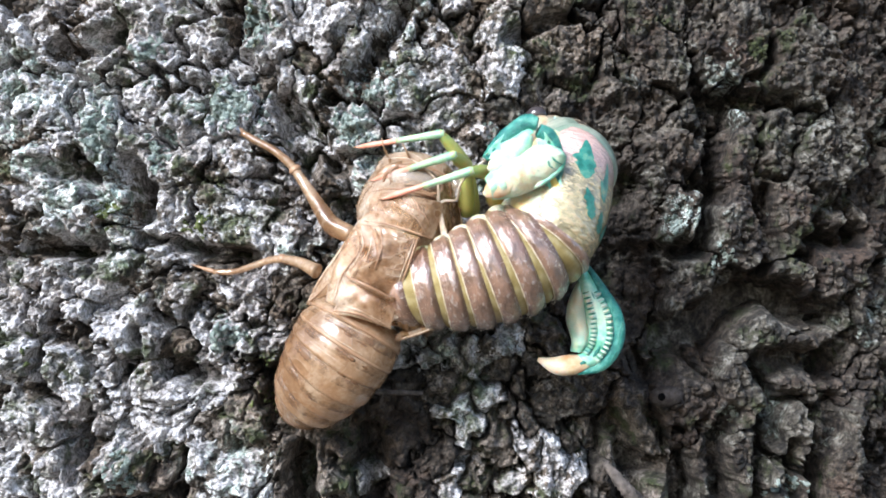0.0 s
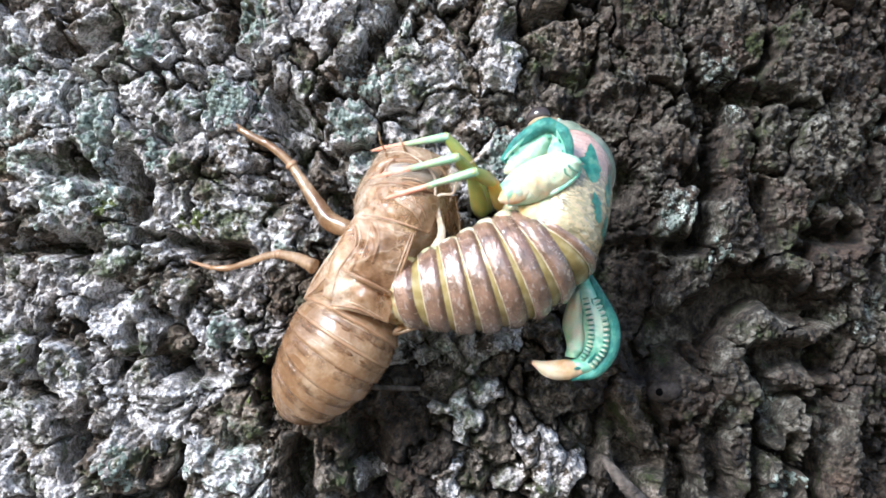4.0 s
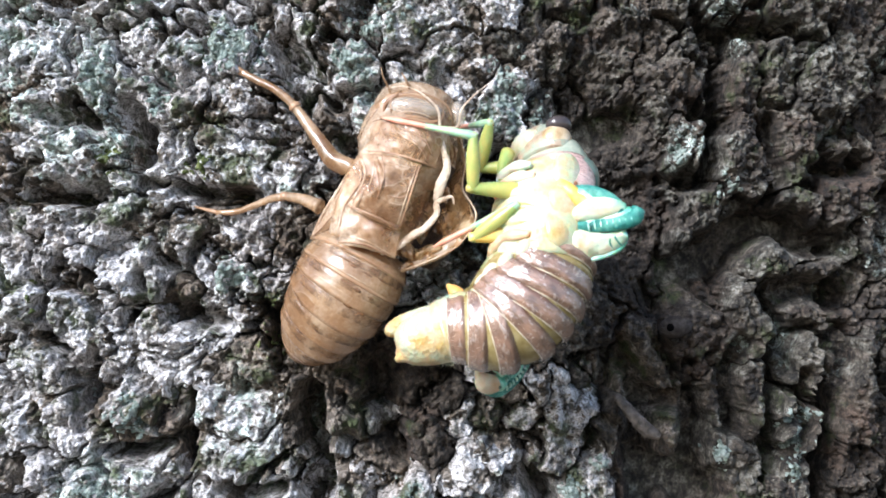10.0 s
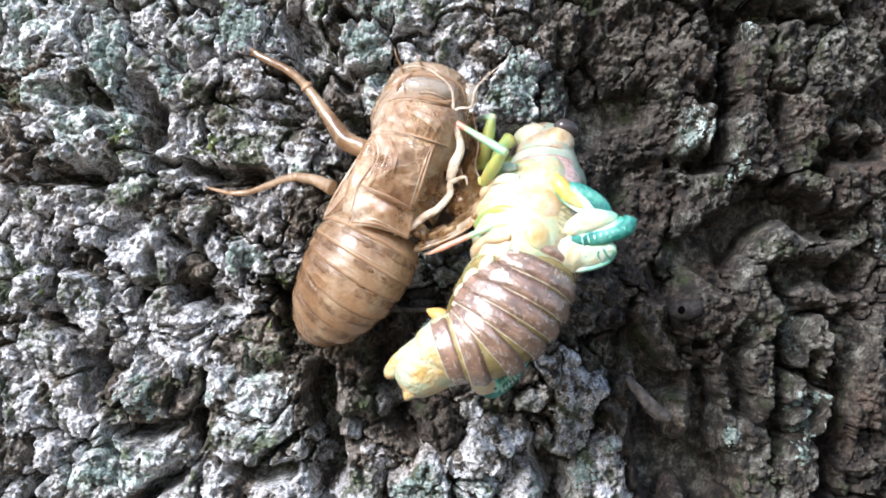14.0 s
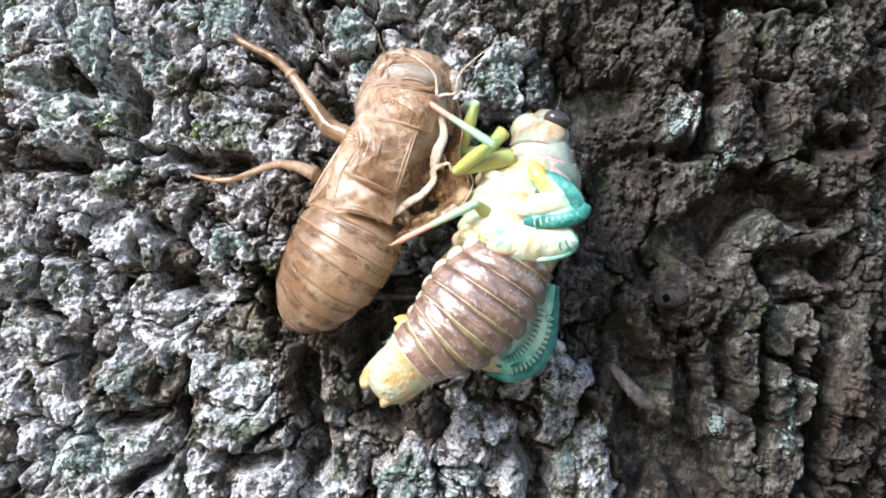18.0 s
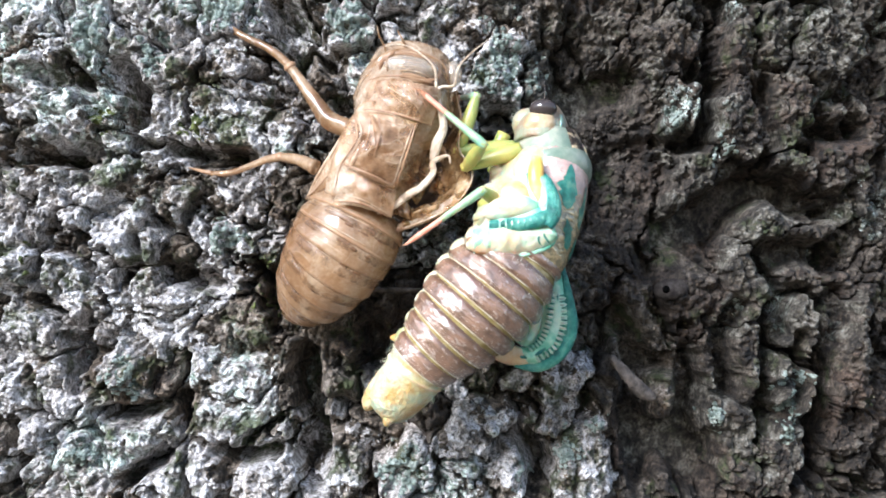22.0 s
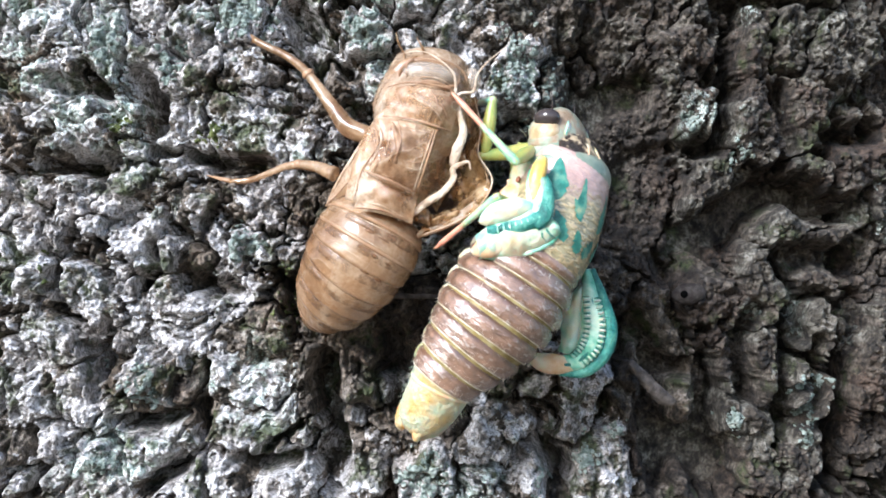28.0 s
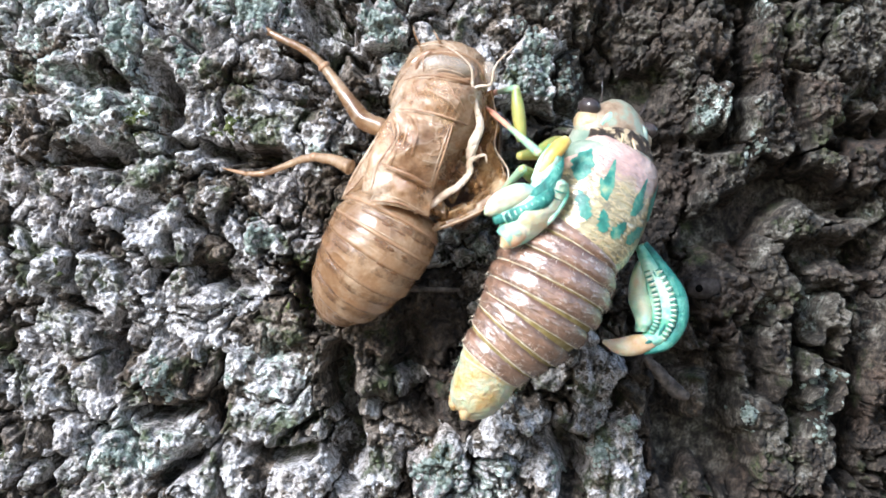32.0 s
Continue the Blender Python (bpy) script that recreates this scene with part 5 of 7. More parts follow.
        if len(on) > 3:
            part("crease", *tube(on, np.interp(np.linspace(0, 1, len(on)), [0, 0.5, 1], [0.05, wide, 0.05]), sides=6), HUSK_DARK, husk, "dark brown crease")
    # pale lines beside the creases, standing for highlights on panel edges
    for wide, line in (
        (0.13, [(-8.2, -12.0, 13.7), (-5.4, -12.0, 13.2), (-2.8, -12.0, 12.3)]),
        (0.12, [(-7.5, -12.0, 16.8), (-4.9, -12.0, 16.9), (-2.2, -12.0, 16.4)]),
        (0.14, [(-8.8, -12.0, 13.2), (-8.4, -12.0, 11.0), (-9.9, -12.0, 8.3)]),
        (0.12, [(-10.2, -12.0, 8.0), (-7.8, -12.0, 6.7), (-5.0, -12.0, 5.4)]),
        (0.14, [(-3.1, -12.0, 12.2), (-4.1, -12.0, 9.3), (-5.2, -12.0, 6.1)]),
        (0.1, [(-6.3, -12.0, 12.7), (-4.9, -12.0, 12.2), (-3.3, -12.0, 11.9)]),
        (0.1, [(-5.5, -12.0, 15.9), (-4.6, -12.0, 15.2), (-2.9, -12.0, 14.0), (-2.1, -12.0, 12.7)]),
        (0.12, [(-11.1, -12.0, 5.2), (-8.4, -12.0, 4.6), (-5.8, -12.0, 3.2)]),
        (0.1, [(-10.9, -12.0, 7.9), (-11.3, -12.0, 6.5), (-11.5, -12.0, 4.9)]),
        (0.12, [(-9.3, -12.0, 13.1), (-11.2, -12.0, 10.4), (-13.0, -12.0, 7.4), (-14.6, -12.0, 5.1)]),
        (0.1, [(-4.9, -12.0, 19.5), (-3.4, -12.0, 19.6), (-1.9, -12.0, 19.0), (-0.8, -12.0, 18.0)]),
        (0.09, [(-5.5, -12.0, 17.5), (-4.2, -12.0, 17.7), (-2.6, -12.0, 17.5), (-1.2, -12.0, 16.9)]),
        (0.08, [(-7.5, -12.0, 12.4), (-7.7, -12.0, 10.8), (-8.4, -12.0, 9.0)]),
        (0.08, [(-5.8, -12.0, 8.4), (-4.9, -12.0, 8.2), (-4.1, -12.0, 8.3)]),
    ):
        on = drape(line, 16)
        if len(on) > 3:
            part("fold", *tube(on, np.interp(np.linspace(0, 1, len(on)), [0, 0.4, 1], [0.02, wide * 0.8, 0.02]), sides=6), PALE, husk, "pale shiny fold")
    part("antenna", *tube([(-6.0, -11.0, 19.7), (-6.2, -11.5, 20.6), (-6.7, -12.0, 21.6), (-6.9, -12.0, 22.6)], [0.14, 0.12, 0.1, 0.05], sides=6, steps=10), SHELL, husk)
    part("antenna", *tube([(-3.8, -11.0, 20.0), (-4.2, -12.0, 21.0), (-4.8, -12.0, 22.1)], [0.2, 0.14, 0.05], sides=6, steps=8), SHELL, husk)
    part("breathing_tube", *tube([(-0.8, -13.0, 16.5), (-0.6, -13.4, 14.4), (-0.1, -13.4, 12.1), (-0.8, -13.0, 10.3), (-1.2, -12.6, 8.7)], [0.13, 0.24, 0.42, 0.56, 0.4], sides=10, steps=24, flat=0.5, rough=0.05), THREAD, husk, "torn pale tan breathing tube")
    part("breathing_tube", *tube([(0.6, -12.8, 8.3), (0.4, -13.0, 9.1), (-0.4, -13.1, 8.9), (-1.2, -13.2, 8.4), (-1.2, -13.4, 7.3), (-2.4, -13.5, 5.9), (-4.0, -13.6, 4.9), (-5.3, -13.6, 3.9), (-6.9, -13.2, 3.2)], [0.07, 0.14, 0.2, 0.32, 0.34, 0.36, 0.4, 0.3, 0.1], sides=12, steps=40, flat=0.6, rough=0.04), THREAD, husk, "torn pale tan breathing tube")
    part("thread", *tube([(-1.2, -13.4, 15.6), (-0.2, -13.4, 16.1), (1.0, -13.4, 16.3), (1.4, -14.0, 17.9), (2.6, -14.0, 19.3), (4.8, -13.0, 21.2)], [0.2, 0.16, 0.13, 0.11, 0.08, 0.03], sides=8, steps=30), THREAD, husk, "fine white thread")
    part("thread", *tube([(-6.2, -12.6, 20.4), (-4.2, -13.4, 20.4), (-2.4, -14.0, 19.4), (-1.0, -14.0, 17.9), (-0.8, -13.5, 15.8), (-0.4, -13.2, 13.7)], [0.03, 0.06, 0.09, 0.12, 0.17, 0.3], sides=8, steps=30), THREAD, husk, "fine white thread")
    part("thread", *tube([(-5.4, -13.0, 5.8), (-5.9, -13.6, 4.9), (-5.1, -13.6, 5.1)], [0.06, 0.12, 0.06], sides=6, steps=10), THREAD, husk, "fine white thread")
    return husk


# ---- the soft new cicada; each piece lies along y (ahead), z is its back, x its right ----
PIECES = {}
SEGMENTS = 8


def bristles(count, seed, at, length, thin=0.018):
    """Many fine hairs in one mesh; at gives a root and a way for each draw of the numbers."""
    rag = np.random.RandomState(seed)
    verts, faces = [], []
    for _ in range(count):
        root, way = at(rag)
        root, way = np.array(root), unit(np.array(way) + rag.uniform(-0.25, 0.25, 3))
        k = length * rag.uniform(0.6, 1.3)
        v, f = tube([root - way * 0.08, root + way * k * 0.5, root + way * k + (0, -0.3 * k, 0)], [thin, thin * 0.8, thin * 0.3], (0.31, 0.2, 0.9), sides=3)
        faces += [tuple(j + len(verts) for j in q) for q in f]
        verts += list(v)
    return verts, faces


def build_head(bug):
    Z = (0, 0, 1)
    head = PIECES["head"] = part("head", *tube([(0, -2.4, -0.2), (0, -1.2, 0), (0, 0.4, 0.1), (0, 1.5, -0.1), (0, 2.2, -0.7)], [[4.4, 2.9], [4.55, 2.9], [3.8, 2.5], [2.3, 1.7], [0.6, 0.5]], Z, sides=30, steps=18), SCALP, bug, "pale tan and green head")
    for s in (-1, 1):
        part("cheek", *blob((s * 3.4, -0.9, 0.0), (1.35, 1.5, 1.75), axis=(s * 0.25, 1, 0), up=Z, n=22), CHEEK, head, "tan cheek under the eye")
        part("eye", *blob((s * 3.85, 0.55, 0.5), (1.2, 1.0, 1.45), axis=(s * -0.2, 1, 0.1), up=Z, n=28), EYE, head, "dark glossy eye")
        part("brow", *tube([(s * 3.0, -1.4, 2.1), (s * 2.2, -0.3, 2.2), (s * 1.0, 0.9, 1.75)], [0.25, 0.5, 0.3], Z, sides=12, steps=12, flat=0.4), MINT, head, "mint green stripe")
        part("feeler", *tube([(s * 2.4, 1.2, 0.4), (s * 2.8, 2.5, 0.8), (s * 3.1, 3.9, 0.8)], [0.13, 0.07, 0.03], Z, sides=6, steps=8), EYE, head, "thin dark feeler")
    part("face", *blob((0, 0.1, -1.4), (2.7, 1.7, 1.7), axis=(0, 1, -0.6), up=Z, n=26), CHEEK_PALE, head, "cream swollen face")
    part("snout", *tube([(0, -0.6, -4.0), (0, -2.6, -5.2), (0, -4.6, -5.8)], [0.8, 0.6, 0.35], Z, sides=12, steps=10), YELLOW, head, "yellow folded snout")
    tagged(part("hairs", *bristles(60, 21, lambda r: ((r.uniform(-3.5, 3.5), r.uniform(-1.0, 1.6), -1.2 - r.uniform(0, 1.8)), (r.uniform(-1, 1), 0.8, -0.6)), 0.7), CREAM, head, "fine pale hairs"), kind="stuff")


def build_thorax(bug):
    Z = (0, 0, 1)
    col = PIECES["collar"] = part("collar", *tube([(0, -2.4, 0.2), (0, -1.7, 0.2), (0, -0.6, 0.1), (0, 0.8, 0), (0, 2.0, -0.1)], [[4.95, 3.9], [5.3, 4.25], [5.15, 4.05], [4.75, 3.55], [4.35, 3.0]], Z, sides=36, steps=16), SAGE, bug, "sage green front back plate")
    part("collar_band", *tube([(0, -2.6, 0.2), (0, -2.2, 0.22), (0, -1.5, 0.22), (0, -0.9, 0.15), (0, -0.6, 0.1)], [[4.95, 3.9], [5.35, 4.3], [5.52, 4.42], [5.38, 4.25], [5.1, 4.0]], Z, sides=40, steps=14, arc=(-125, 125)), SAGE, col, "sage green collar band")
    part("collar_mark", *tube([(0, -0.7, 0.12), (0, 0.4, 0.05), (0, 1.4, 0.0), (0, 2.1, -0.05)], [[5.2, 4.16], [4.95, 3.8], [4.65, 3.46], [4.4, 3.12]], Z, sides=26, steps=12, arc=(-52, 52), rough=0.004), BRONZE, col, "dark bronze front plate with gold squiggles")
    for s in (-1, 1):
        part("groove", *tube([(s * 0.5, 1.9, 3.1), (s * 0.7, 0.6, 3.8), (s * 1.2, -0.5, 4.12)], [0.1, 0.16, 0.1], Z, sides=6, steps=10), PEACH, col, "tan stripe")
    tho = PIECES["thorax"] = part("thorax", *tube([(0, -7.0, 0.2), (0, -5.4, 0.3), (0, -2.5, 0.2), (0, 1.0, 0), (0, 4.0, 0), (0, 5.2, 0)], [[4.3, 3.7], [5.2, 4.4], [5.6, 4.8], [5.6, 4.8], [5.2, 4.2], [4.8, 3.5]], Z, sides=40, steps=28), BACK, bug, "pink and gold domed back")
    part("breast", *tube([(0, -6.8, -0.6), (0, -4.6, -0.9), (0, -2.5, -1.0), (0, 1.0, -0.8), (0, 4.2, -0.6)], [[4.6, 4.2], [5.3, 4.7], [5.5, 4.9], [5.4, 4.7], [4.6, 3.6]], (0, 0, -1), sides=30, steps=16, arc=(-104, 104)), CREAM, tho, "cream yellow underside")
    ribs = smooth_path([(-7.0, 0.2, 4.3, 3.7), (-5.4, 0.3, 5.2, 4.4), (-2.5, 0.2, 5.6, 4.8), (1.0, 0, 5.6, 4.8), (4.0, 0, 5.2, 4.2), (5.2, 0, 4.8, 3.5)], 80)

    def on_back(x, y, lift):
        mid, a, b = (np.interp(y, ribs[:, 0], ribs[:, k]) for k in (1, 2, 3))
        return (x, y, mid + (b + lift) * math.sqrt(max(0.0, 1 - (x / (a + lift)) ** 2)))

    def leaf(front, rear, wide, seed):
        """A pointed mark with a ragged edge that lies on the back."""
        rag = np.random.RandomState(seed)
        p, q = np.array(front), np.array(rear)
        side = unit((q - p)[::-1] * (1, -1))
        rows, cols, verts = 15, 7, []
        for lift in (0.05, -0.2):
            for i in range(rows):
                f = i / (rows - 1)
                w = wide * (f**0.8 * (1 - f**4) * 1.3 + 0.02) * (0.6 + 0.7 * rag.rand())
                for j in range(cols):
                    c = p + (q - p) * f + side * w * (2 * j / (cols - 1) - 1)
                    verts.append(on_back(c[0], c[1], lift))
        faces = []
        for i in range(rows - 1):
            for j in range(cols - 1):
                a = i * cols + j
                f = (a, a + 1, a + cols + 1, a + cols)
                faces += [f, tuple(k + rows * cols for k in reversed(f))]
        return verts, faces
    for s in (-1, 1):
        for n, (p, q, w) in enumerate((((4.6, 3.9), (4.5, -0.8), 0.75), ((2.1, 2.9), (1.9, -1.6), 0.7), ((2.9, 0.4), (1.5, -1.7), 0.55), ((4.2, -1.6), (2.5, -4.4), 0.8), ((1.5, -2.6), (0.5, -4.8), 0.75))):
            part("back_mark", *leaf((s * p[0], p[1]), (s * q[0], q[1]), w * 1.2, n), MARK, tho, "emerald green mark")
        part("side_plate", *blob((s * 4.7, 2.2, -1.6), (0.8, 2.4, 1.9), axis=(0, 1, 0), up=Z, rough=0.006, n=20), CREAM, tho, "cream side plate")
        part("side_plate", *blob((s * 4.9, -1.4, -1.9), (0.8, 1.9, 2.0), axis=(0, 1, 0.2), up=Z, rough=0.006, n=20), PEACH, tho, "peach side plate")
        part("side_plate", *blob((s * 4.5, -4.5, -2.0), (0.8, 1.9, 1.8), axis=(0, 1, 0), up=Z, rough=0.006, n=20), CREAM, tho, "cream side plate")
        part("breathing_hole", *blob((s * 5.75, 0.6, -1.3), (0.16, 0.36, 0.28), axis=(0, 1, 0), up=Z, n=12), TAN_SPOT, tho, "brown breathing hole")
    for n, (y, wide, colour) in enumerate(((3.2, 2.9, MINT), (1.8, 3.4, PEACH), (-0.2, 3.6, CREAM), (-2.0, 3.7, YELLOW), (-3.5, 3.6, CREAM), (-5.1, 3.4, PEACH))):
        bow = [(k * wide, y - 0.5 * abs(k), -0.9 - 4.6 * math.sqrt(1 - (k * wide / 5.4) ** 2)) for k in (-0.95, -0.5, 0, 0.5, 0.95)]
        part("breast_fold", *tube(bow, [0.3, 0.62, 0.45, 0.62, 0.3], (0, 1, 0), sides=12, steps=22, rough=0.015, seed=n), colour, tho, "soft swollen fold of the underside")


def build_abdomen(bug):
    Z = (0, 0, 1)
    wide = [5.1, 5.85, 6.25, 6.35, 6.1, 5.6, 4.9, 4.1]
    for n, w in enumerate(wide):
        nxt = wide[n + 1] if n + 1 < SEGMENTS else 3.5
        m, h, g = (w + nxt) / 2, 0.92, 0.92
        # a plate that wraps the back and sides, widest just before its rear rim
        ring = part("abdomen_ring", *tube([(0, 0.95, 0), (0, 0.75, 0), (0, 0.2, 0), (0, -0.6, 0), (0, -1.05, 0), (0, -1.25, 0)],
            [[w * 0.92, w * 0.92 * h], [w * 0.975, w * 0.975 * h], [w * 1.03, w * 1.03 * h], [m * 1.055, m * 1.055 * h], [m * 1.025, m * 1.025 * h], [m * 0.965, m * 0.965 * h]], Z, sides=52, steps=24, arc=(-138, 138)), TERGITE, bug)
        part("joint_skin", *tube([(0, 0.8, 0), (0, 0, 0), (0, -1.2, 0), (0, -1.8, 0), (0, -2.4, 0), (0, -3.0, 0)], [[w * 0.9, w * 0.9 * g], [w * 0.94, w * 0.94 * g], [m * 0.96, m * 0.96 * g], [nxt * 0.955, nxt * 0.955 * g], [nxt * 0.91, nxt * 0.91 * g], [nxt * 0.8, nxt * 0.8 * g]], Z, sides=40, steps=12), OLIVE if n < SEGMENTS - 1 else TAIL, ring, "olive yellow joint skin" if n < SEGMENTS - 1 else "pale tail joint")
        rim = [(m * 0.985 * math.sin(radians(a)), -1.22, m * 0.985 * h * math.cos(radians(a))) for a in range(-138, 139, 12)]
        part("rim", *tube(rim, 0.05, (0, 1, 0), sides=8, steps=44), RIM, ring, "thin pale rim")
        part("belly_plate", *tube([(0, 1.5, 0.5), (0, 0.2, 0.5), (0, -1.0, 0.5), (0, -1.3, 0.5)], [[w * 0.72, w * 0.9], [w * 0.76, w * 0.95], [m * 0.78, m * 0.96], [m * 0.7, m * 0.9]], (0, 0, -1), sides=24, steps=10, arc=(-70, 70)), BELLY, ring, "pale green belly plate")
        for s in (-1, 1):
            a = radians(s * 136)
            part("side_lobe", *blob((m * 0.97 * math.sin(a), 0.1, m * 0.97 * h * math.cos(a)), (0.55, 1.15, 0.75), axis=(0, 1, 0), up=Z, n=14), BELLY, ring, "pale side lobe")

        def on_plate(r, w=w, m=m, h=h):
            a, y = radians(r.uniform(-130, 130)), r.uniform(-1.1, 0.8)
            k = np.interp(y, [-1.1, 1.2], [m * 1.04, w * 0.99])
            return (k * math.sin(a), y, k * h * math.cos(a)), (0.35 * math.sin(a), -1.0, 0.35 * math.cos(a))
        tagged(part("hairs", *bristles(170, 40 + n, on_plate, 0.38, 0.011), GOLD_HAIR, ring, "short silvery gold hairs"), kind="stuff")
        PIECES["ring", n] = ring
    tail = PIECES["tail"] = part("tail", *tube([(0, 4.2, 0), (0, 2.6, 0), (0, 0.6, 0), (0, -1.4, -0.1), (0, -3.2, -0.2), (0, -4.2, -0.3)], [[3.5, 3.2], [3.5, 3.25], [3.35, 3.1], [3.1, 2.9], [2.6, 2.4], [1.6, 1.6]], Z, sides=34, steps=24), TAIL, bug, "pale yellow tail end")
    part("tail_fold", *tube([(3.35 * math.sin(radians(a)), 1.3, 3.1 * math.cos(radians(a))) for a in range(0, 361, 24)], 0.22, (0, 1, 0), sides=8, steps=40), PEACH, tail, "soft fold round the tail")
    part("tail_point", *tube([(-0.6, 0.4, -2.3), (-0.7, -2.6, -2.2), (-0.6, -4.4, -1.9), (-0.5, -5.1, -1.8)], [0.75, 0.95, 0.8, 0.3], Z, sides=12, steps=16, rough=0.02), TAIL, tail, "pale pointed sheath")
    part("tail_point", *tube([(0.3, -2.4, 0.5), (0.3, -3.9, 0.5), (0.4, -4.8, 0.6)], [1.4, 1.1, 0.4], Z, sides=12, steps=14, rough=0.02), PEACH, tail, "pink tail point")
    part("tail_point", *tube([(-0.5, -2.4, 1.0), (-0.9, -4.0, 1.1), (-0.9, -4.8, 1.3)], [1.1, 0.7, 0.25], Z, sides=12, steps=14, rough=0.02), TAIL, tail)
    part("tail_spur", *tube([(0, 3.4, -2.6), (0, 2.9, -3.7), (0, 2.4, -4.6)], [0.9, 0.7, 0.15], Z, sides=12, steps=10), ORANGE, tail, "small orange spur")

    def on_tail(r):
        y, a = r.uniform(-3.2, 3.4), r.uniform(0, 2 * math.pi)
        k = np.interp(y, [-4.2, -1.4, 0.6, 3.0], [1.0, 2.8, 3.2, 3.4])
        return (math.sin(a) * k, y, math.cos(a) * k * 0.94), (math.sin(a), -0.6, math.cos(a))
    tagged(part("hairs", *bristles(260, 5, on_tail, 0.7), CREAM, tail, "fine pale hairs"), kind="stuff")


def build_wings(bug):
    Z = (0, 0, 1)
    # the left wing is folded like a hook: an arm from its root to the bend, and one from the bend to its end
    arm = PIECES["wing_arm"] = part("wing", *sheet([(-0.5, -0.2, 0), (-0.8, 2.0, 0.2), (-0.7, 4.0, 0.2), (0.0, 5.6, 0)], [(0.8, -0.4, 0), (1.0, 1.8, 0), (1.0, 3.6, 0), (0.9, 5.0, 0)], Z, 0.45, 0.5, 0.25, 1.6, 30, 14, 21), FAN, bug, "crumpled green wing")
    part("green_edge", *tube([(-0.2, 0.4, 0.3), (-0.7, 2.0, 0.5), (-0.7, 3.8, 0.6), (-0.3, 5.1, 0.5), (0.5, 5.9, 0.3)], [0.35, 0.6, 0.78, 0.85, 0.7], Z, sides=16, steps=30, flat=0.75, rough=0.006), GREEN, arm, "emerald green wing edge")
    part("yellow_root", *tube([(-0.3, -1.1, 0.2), (0.1, 0.2, 0.6), (0.5, 1.8, 0.7), (0.5, 3.4, 0.5)], [0.5, 0.8, 0.7, 0.25], Z, sides=14, steps=18, flat=0.8), AMBER, arm, "yellow wing root")
    part("wing_fold", *tube([(0.8, 0.2, 0.3), (1.0, 2.0, 0.4), (0.9, 4.4, 0.3)], [0.3, 0.4, 0.25], Z, sides=12, steps=18, flat=0.7), FAN, arm, "green wing fold")
    end = PIECES["wing_end"] = part("wing", *sheet([(-0.6, 0.0, 0), (-0.8, 2.0, 0.1), (-0.7, 4.0, 0.1), (-0.3, 5.6, 0)], [(0.9, 0.3, 0), (1.0, 2.0, 0), (0.8, 4.0, 0), (0.3, 5.5, 0)], Z, 0.4, 0.4, 0.2, 1.6, 28, 12, 23), FAN, bug, "folded green wing end")
    part("green_edge", *tube([(0.5, -0.5, 0.3), (-0.3, 0.2, 0.5), (-0.5, 1.8, 0.6), (-0.4, 3.8, 0.6), (0.0, 5.8, 0.4)], [0.7, 0.85, 0.8, 0.7, 0.4], Z, sides=16, steps=34, flat=0.75, rough=0.006), GREEN, end, "emerald green wing edge")
    for k in range(8):
        y = 0.4 + 0.62 * k
        part("pleat", *tube([(-1.0, y, 0.65), (-0.4, y + 0.1, 1.12), (0.2, y, 0.85)], [0.04, 0.09, 0.04], (0, 1, 0), sides=6, steps=8), FAN, end, "pale pleat")
    part("inner_lobe", *tube([(0.8, 0.8, 0.2), (1.2, 2.2, 0.4), (1.3, 4.2, 0.4), (1.1, 5.6, 0.2), (1.0, 6.3, 0.1)], [[0.5, 0.4], [1.05, 0.8], [1.15, 0.85], [0.75, 0.6], [0.15, 0.15]], Z, sides=16, steps=24, rough=0.006), LOBE, end, "cream white inner lobe")
    # the broad lower lobe, from its peach tip to its mint base
    lobe = PIECES["wing_lobe"] = part("hind_wing", *sheet([(-1.3, 0.1, 0), (-2.0, 2.0, 0.2), (-2.2, 4.5, 0.2), (-1.8, 7.0, 0.1), (-0.6, 8.4, 0)], [(1.0, 0.0, 0), (1.7, 2.0, 0), (1.9, 4.5, 0), (1.6, 7.0, 0), (0.6, 8.4, 0)], Z, 0.55, 0.9, 0.35, 1.6, 36, 20, 31), LOBE, bug, "swollen mint and cream hind wing")
    part("wing_tip", *tube([(0.2, -0.6, 0.2), (0.1, 0.6, 0.5), (-0.1, 2.2, 0.7), (-0.3, 4.0, 0.6)], [[0.3, 0.3], [1.1, 0.8], [1.2, 0.85], [0.4, 0.3]], Z, sides=18, steps=20, rough=0.006), PEACH, lobe, "peach wing tip")
    part("wing_fold", *tube([(-1.3, 1.0, 0.4), (-1.6, 3.2, 0.6), (-1.5, 5.6, 0.6), (-0.9, 8.0, 0.3)], [0.4, 0.6, 0.6, 0.3], Z, sides=12, steps=24, flat=0.7), MINT, lobe, "mint wing fold")
    rag = np.random.RandomState(8)
    for k in range(7):
        y = 2.8 + 0.72 * k
        p = [(-1.1 + 0.3 * rag.rand(), y, 1.0), (-0.3, y + rag.uniform(-0.2, 0.2), 1.42), (0.4, y + rag.uniform(0.0, 0.4), 1.42), (1.1, y + rag.uniform(0.3, 0.8), 1.0)]
        part("vein", *tube(p, [0.05, 0.1, 0.1, 0.04], Z, sides=6, steps=16), MARK, lobe, "dark green vein")
    part("green_edge", *tube([(1.5, 3.0, 0.5), (1.6, 5.0, 0.6), (1.1, 7.4, 0.5), (0.2, 8.5, 0.3)], [0.2, 0.34, 0.34, 0.2], Z, sides=10, steps=24), FAN, lobe, "green wing edge")
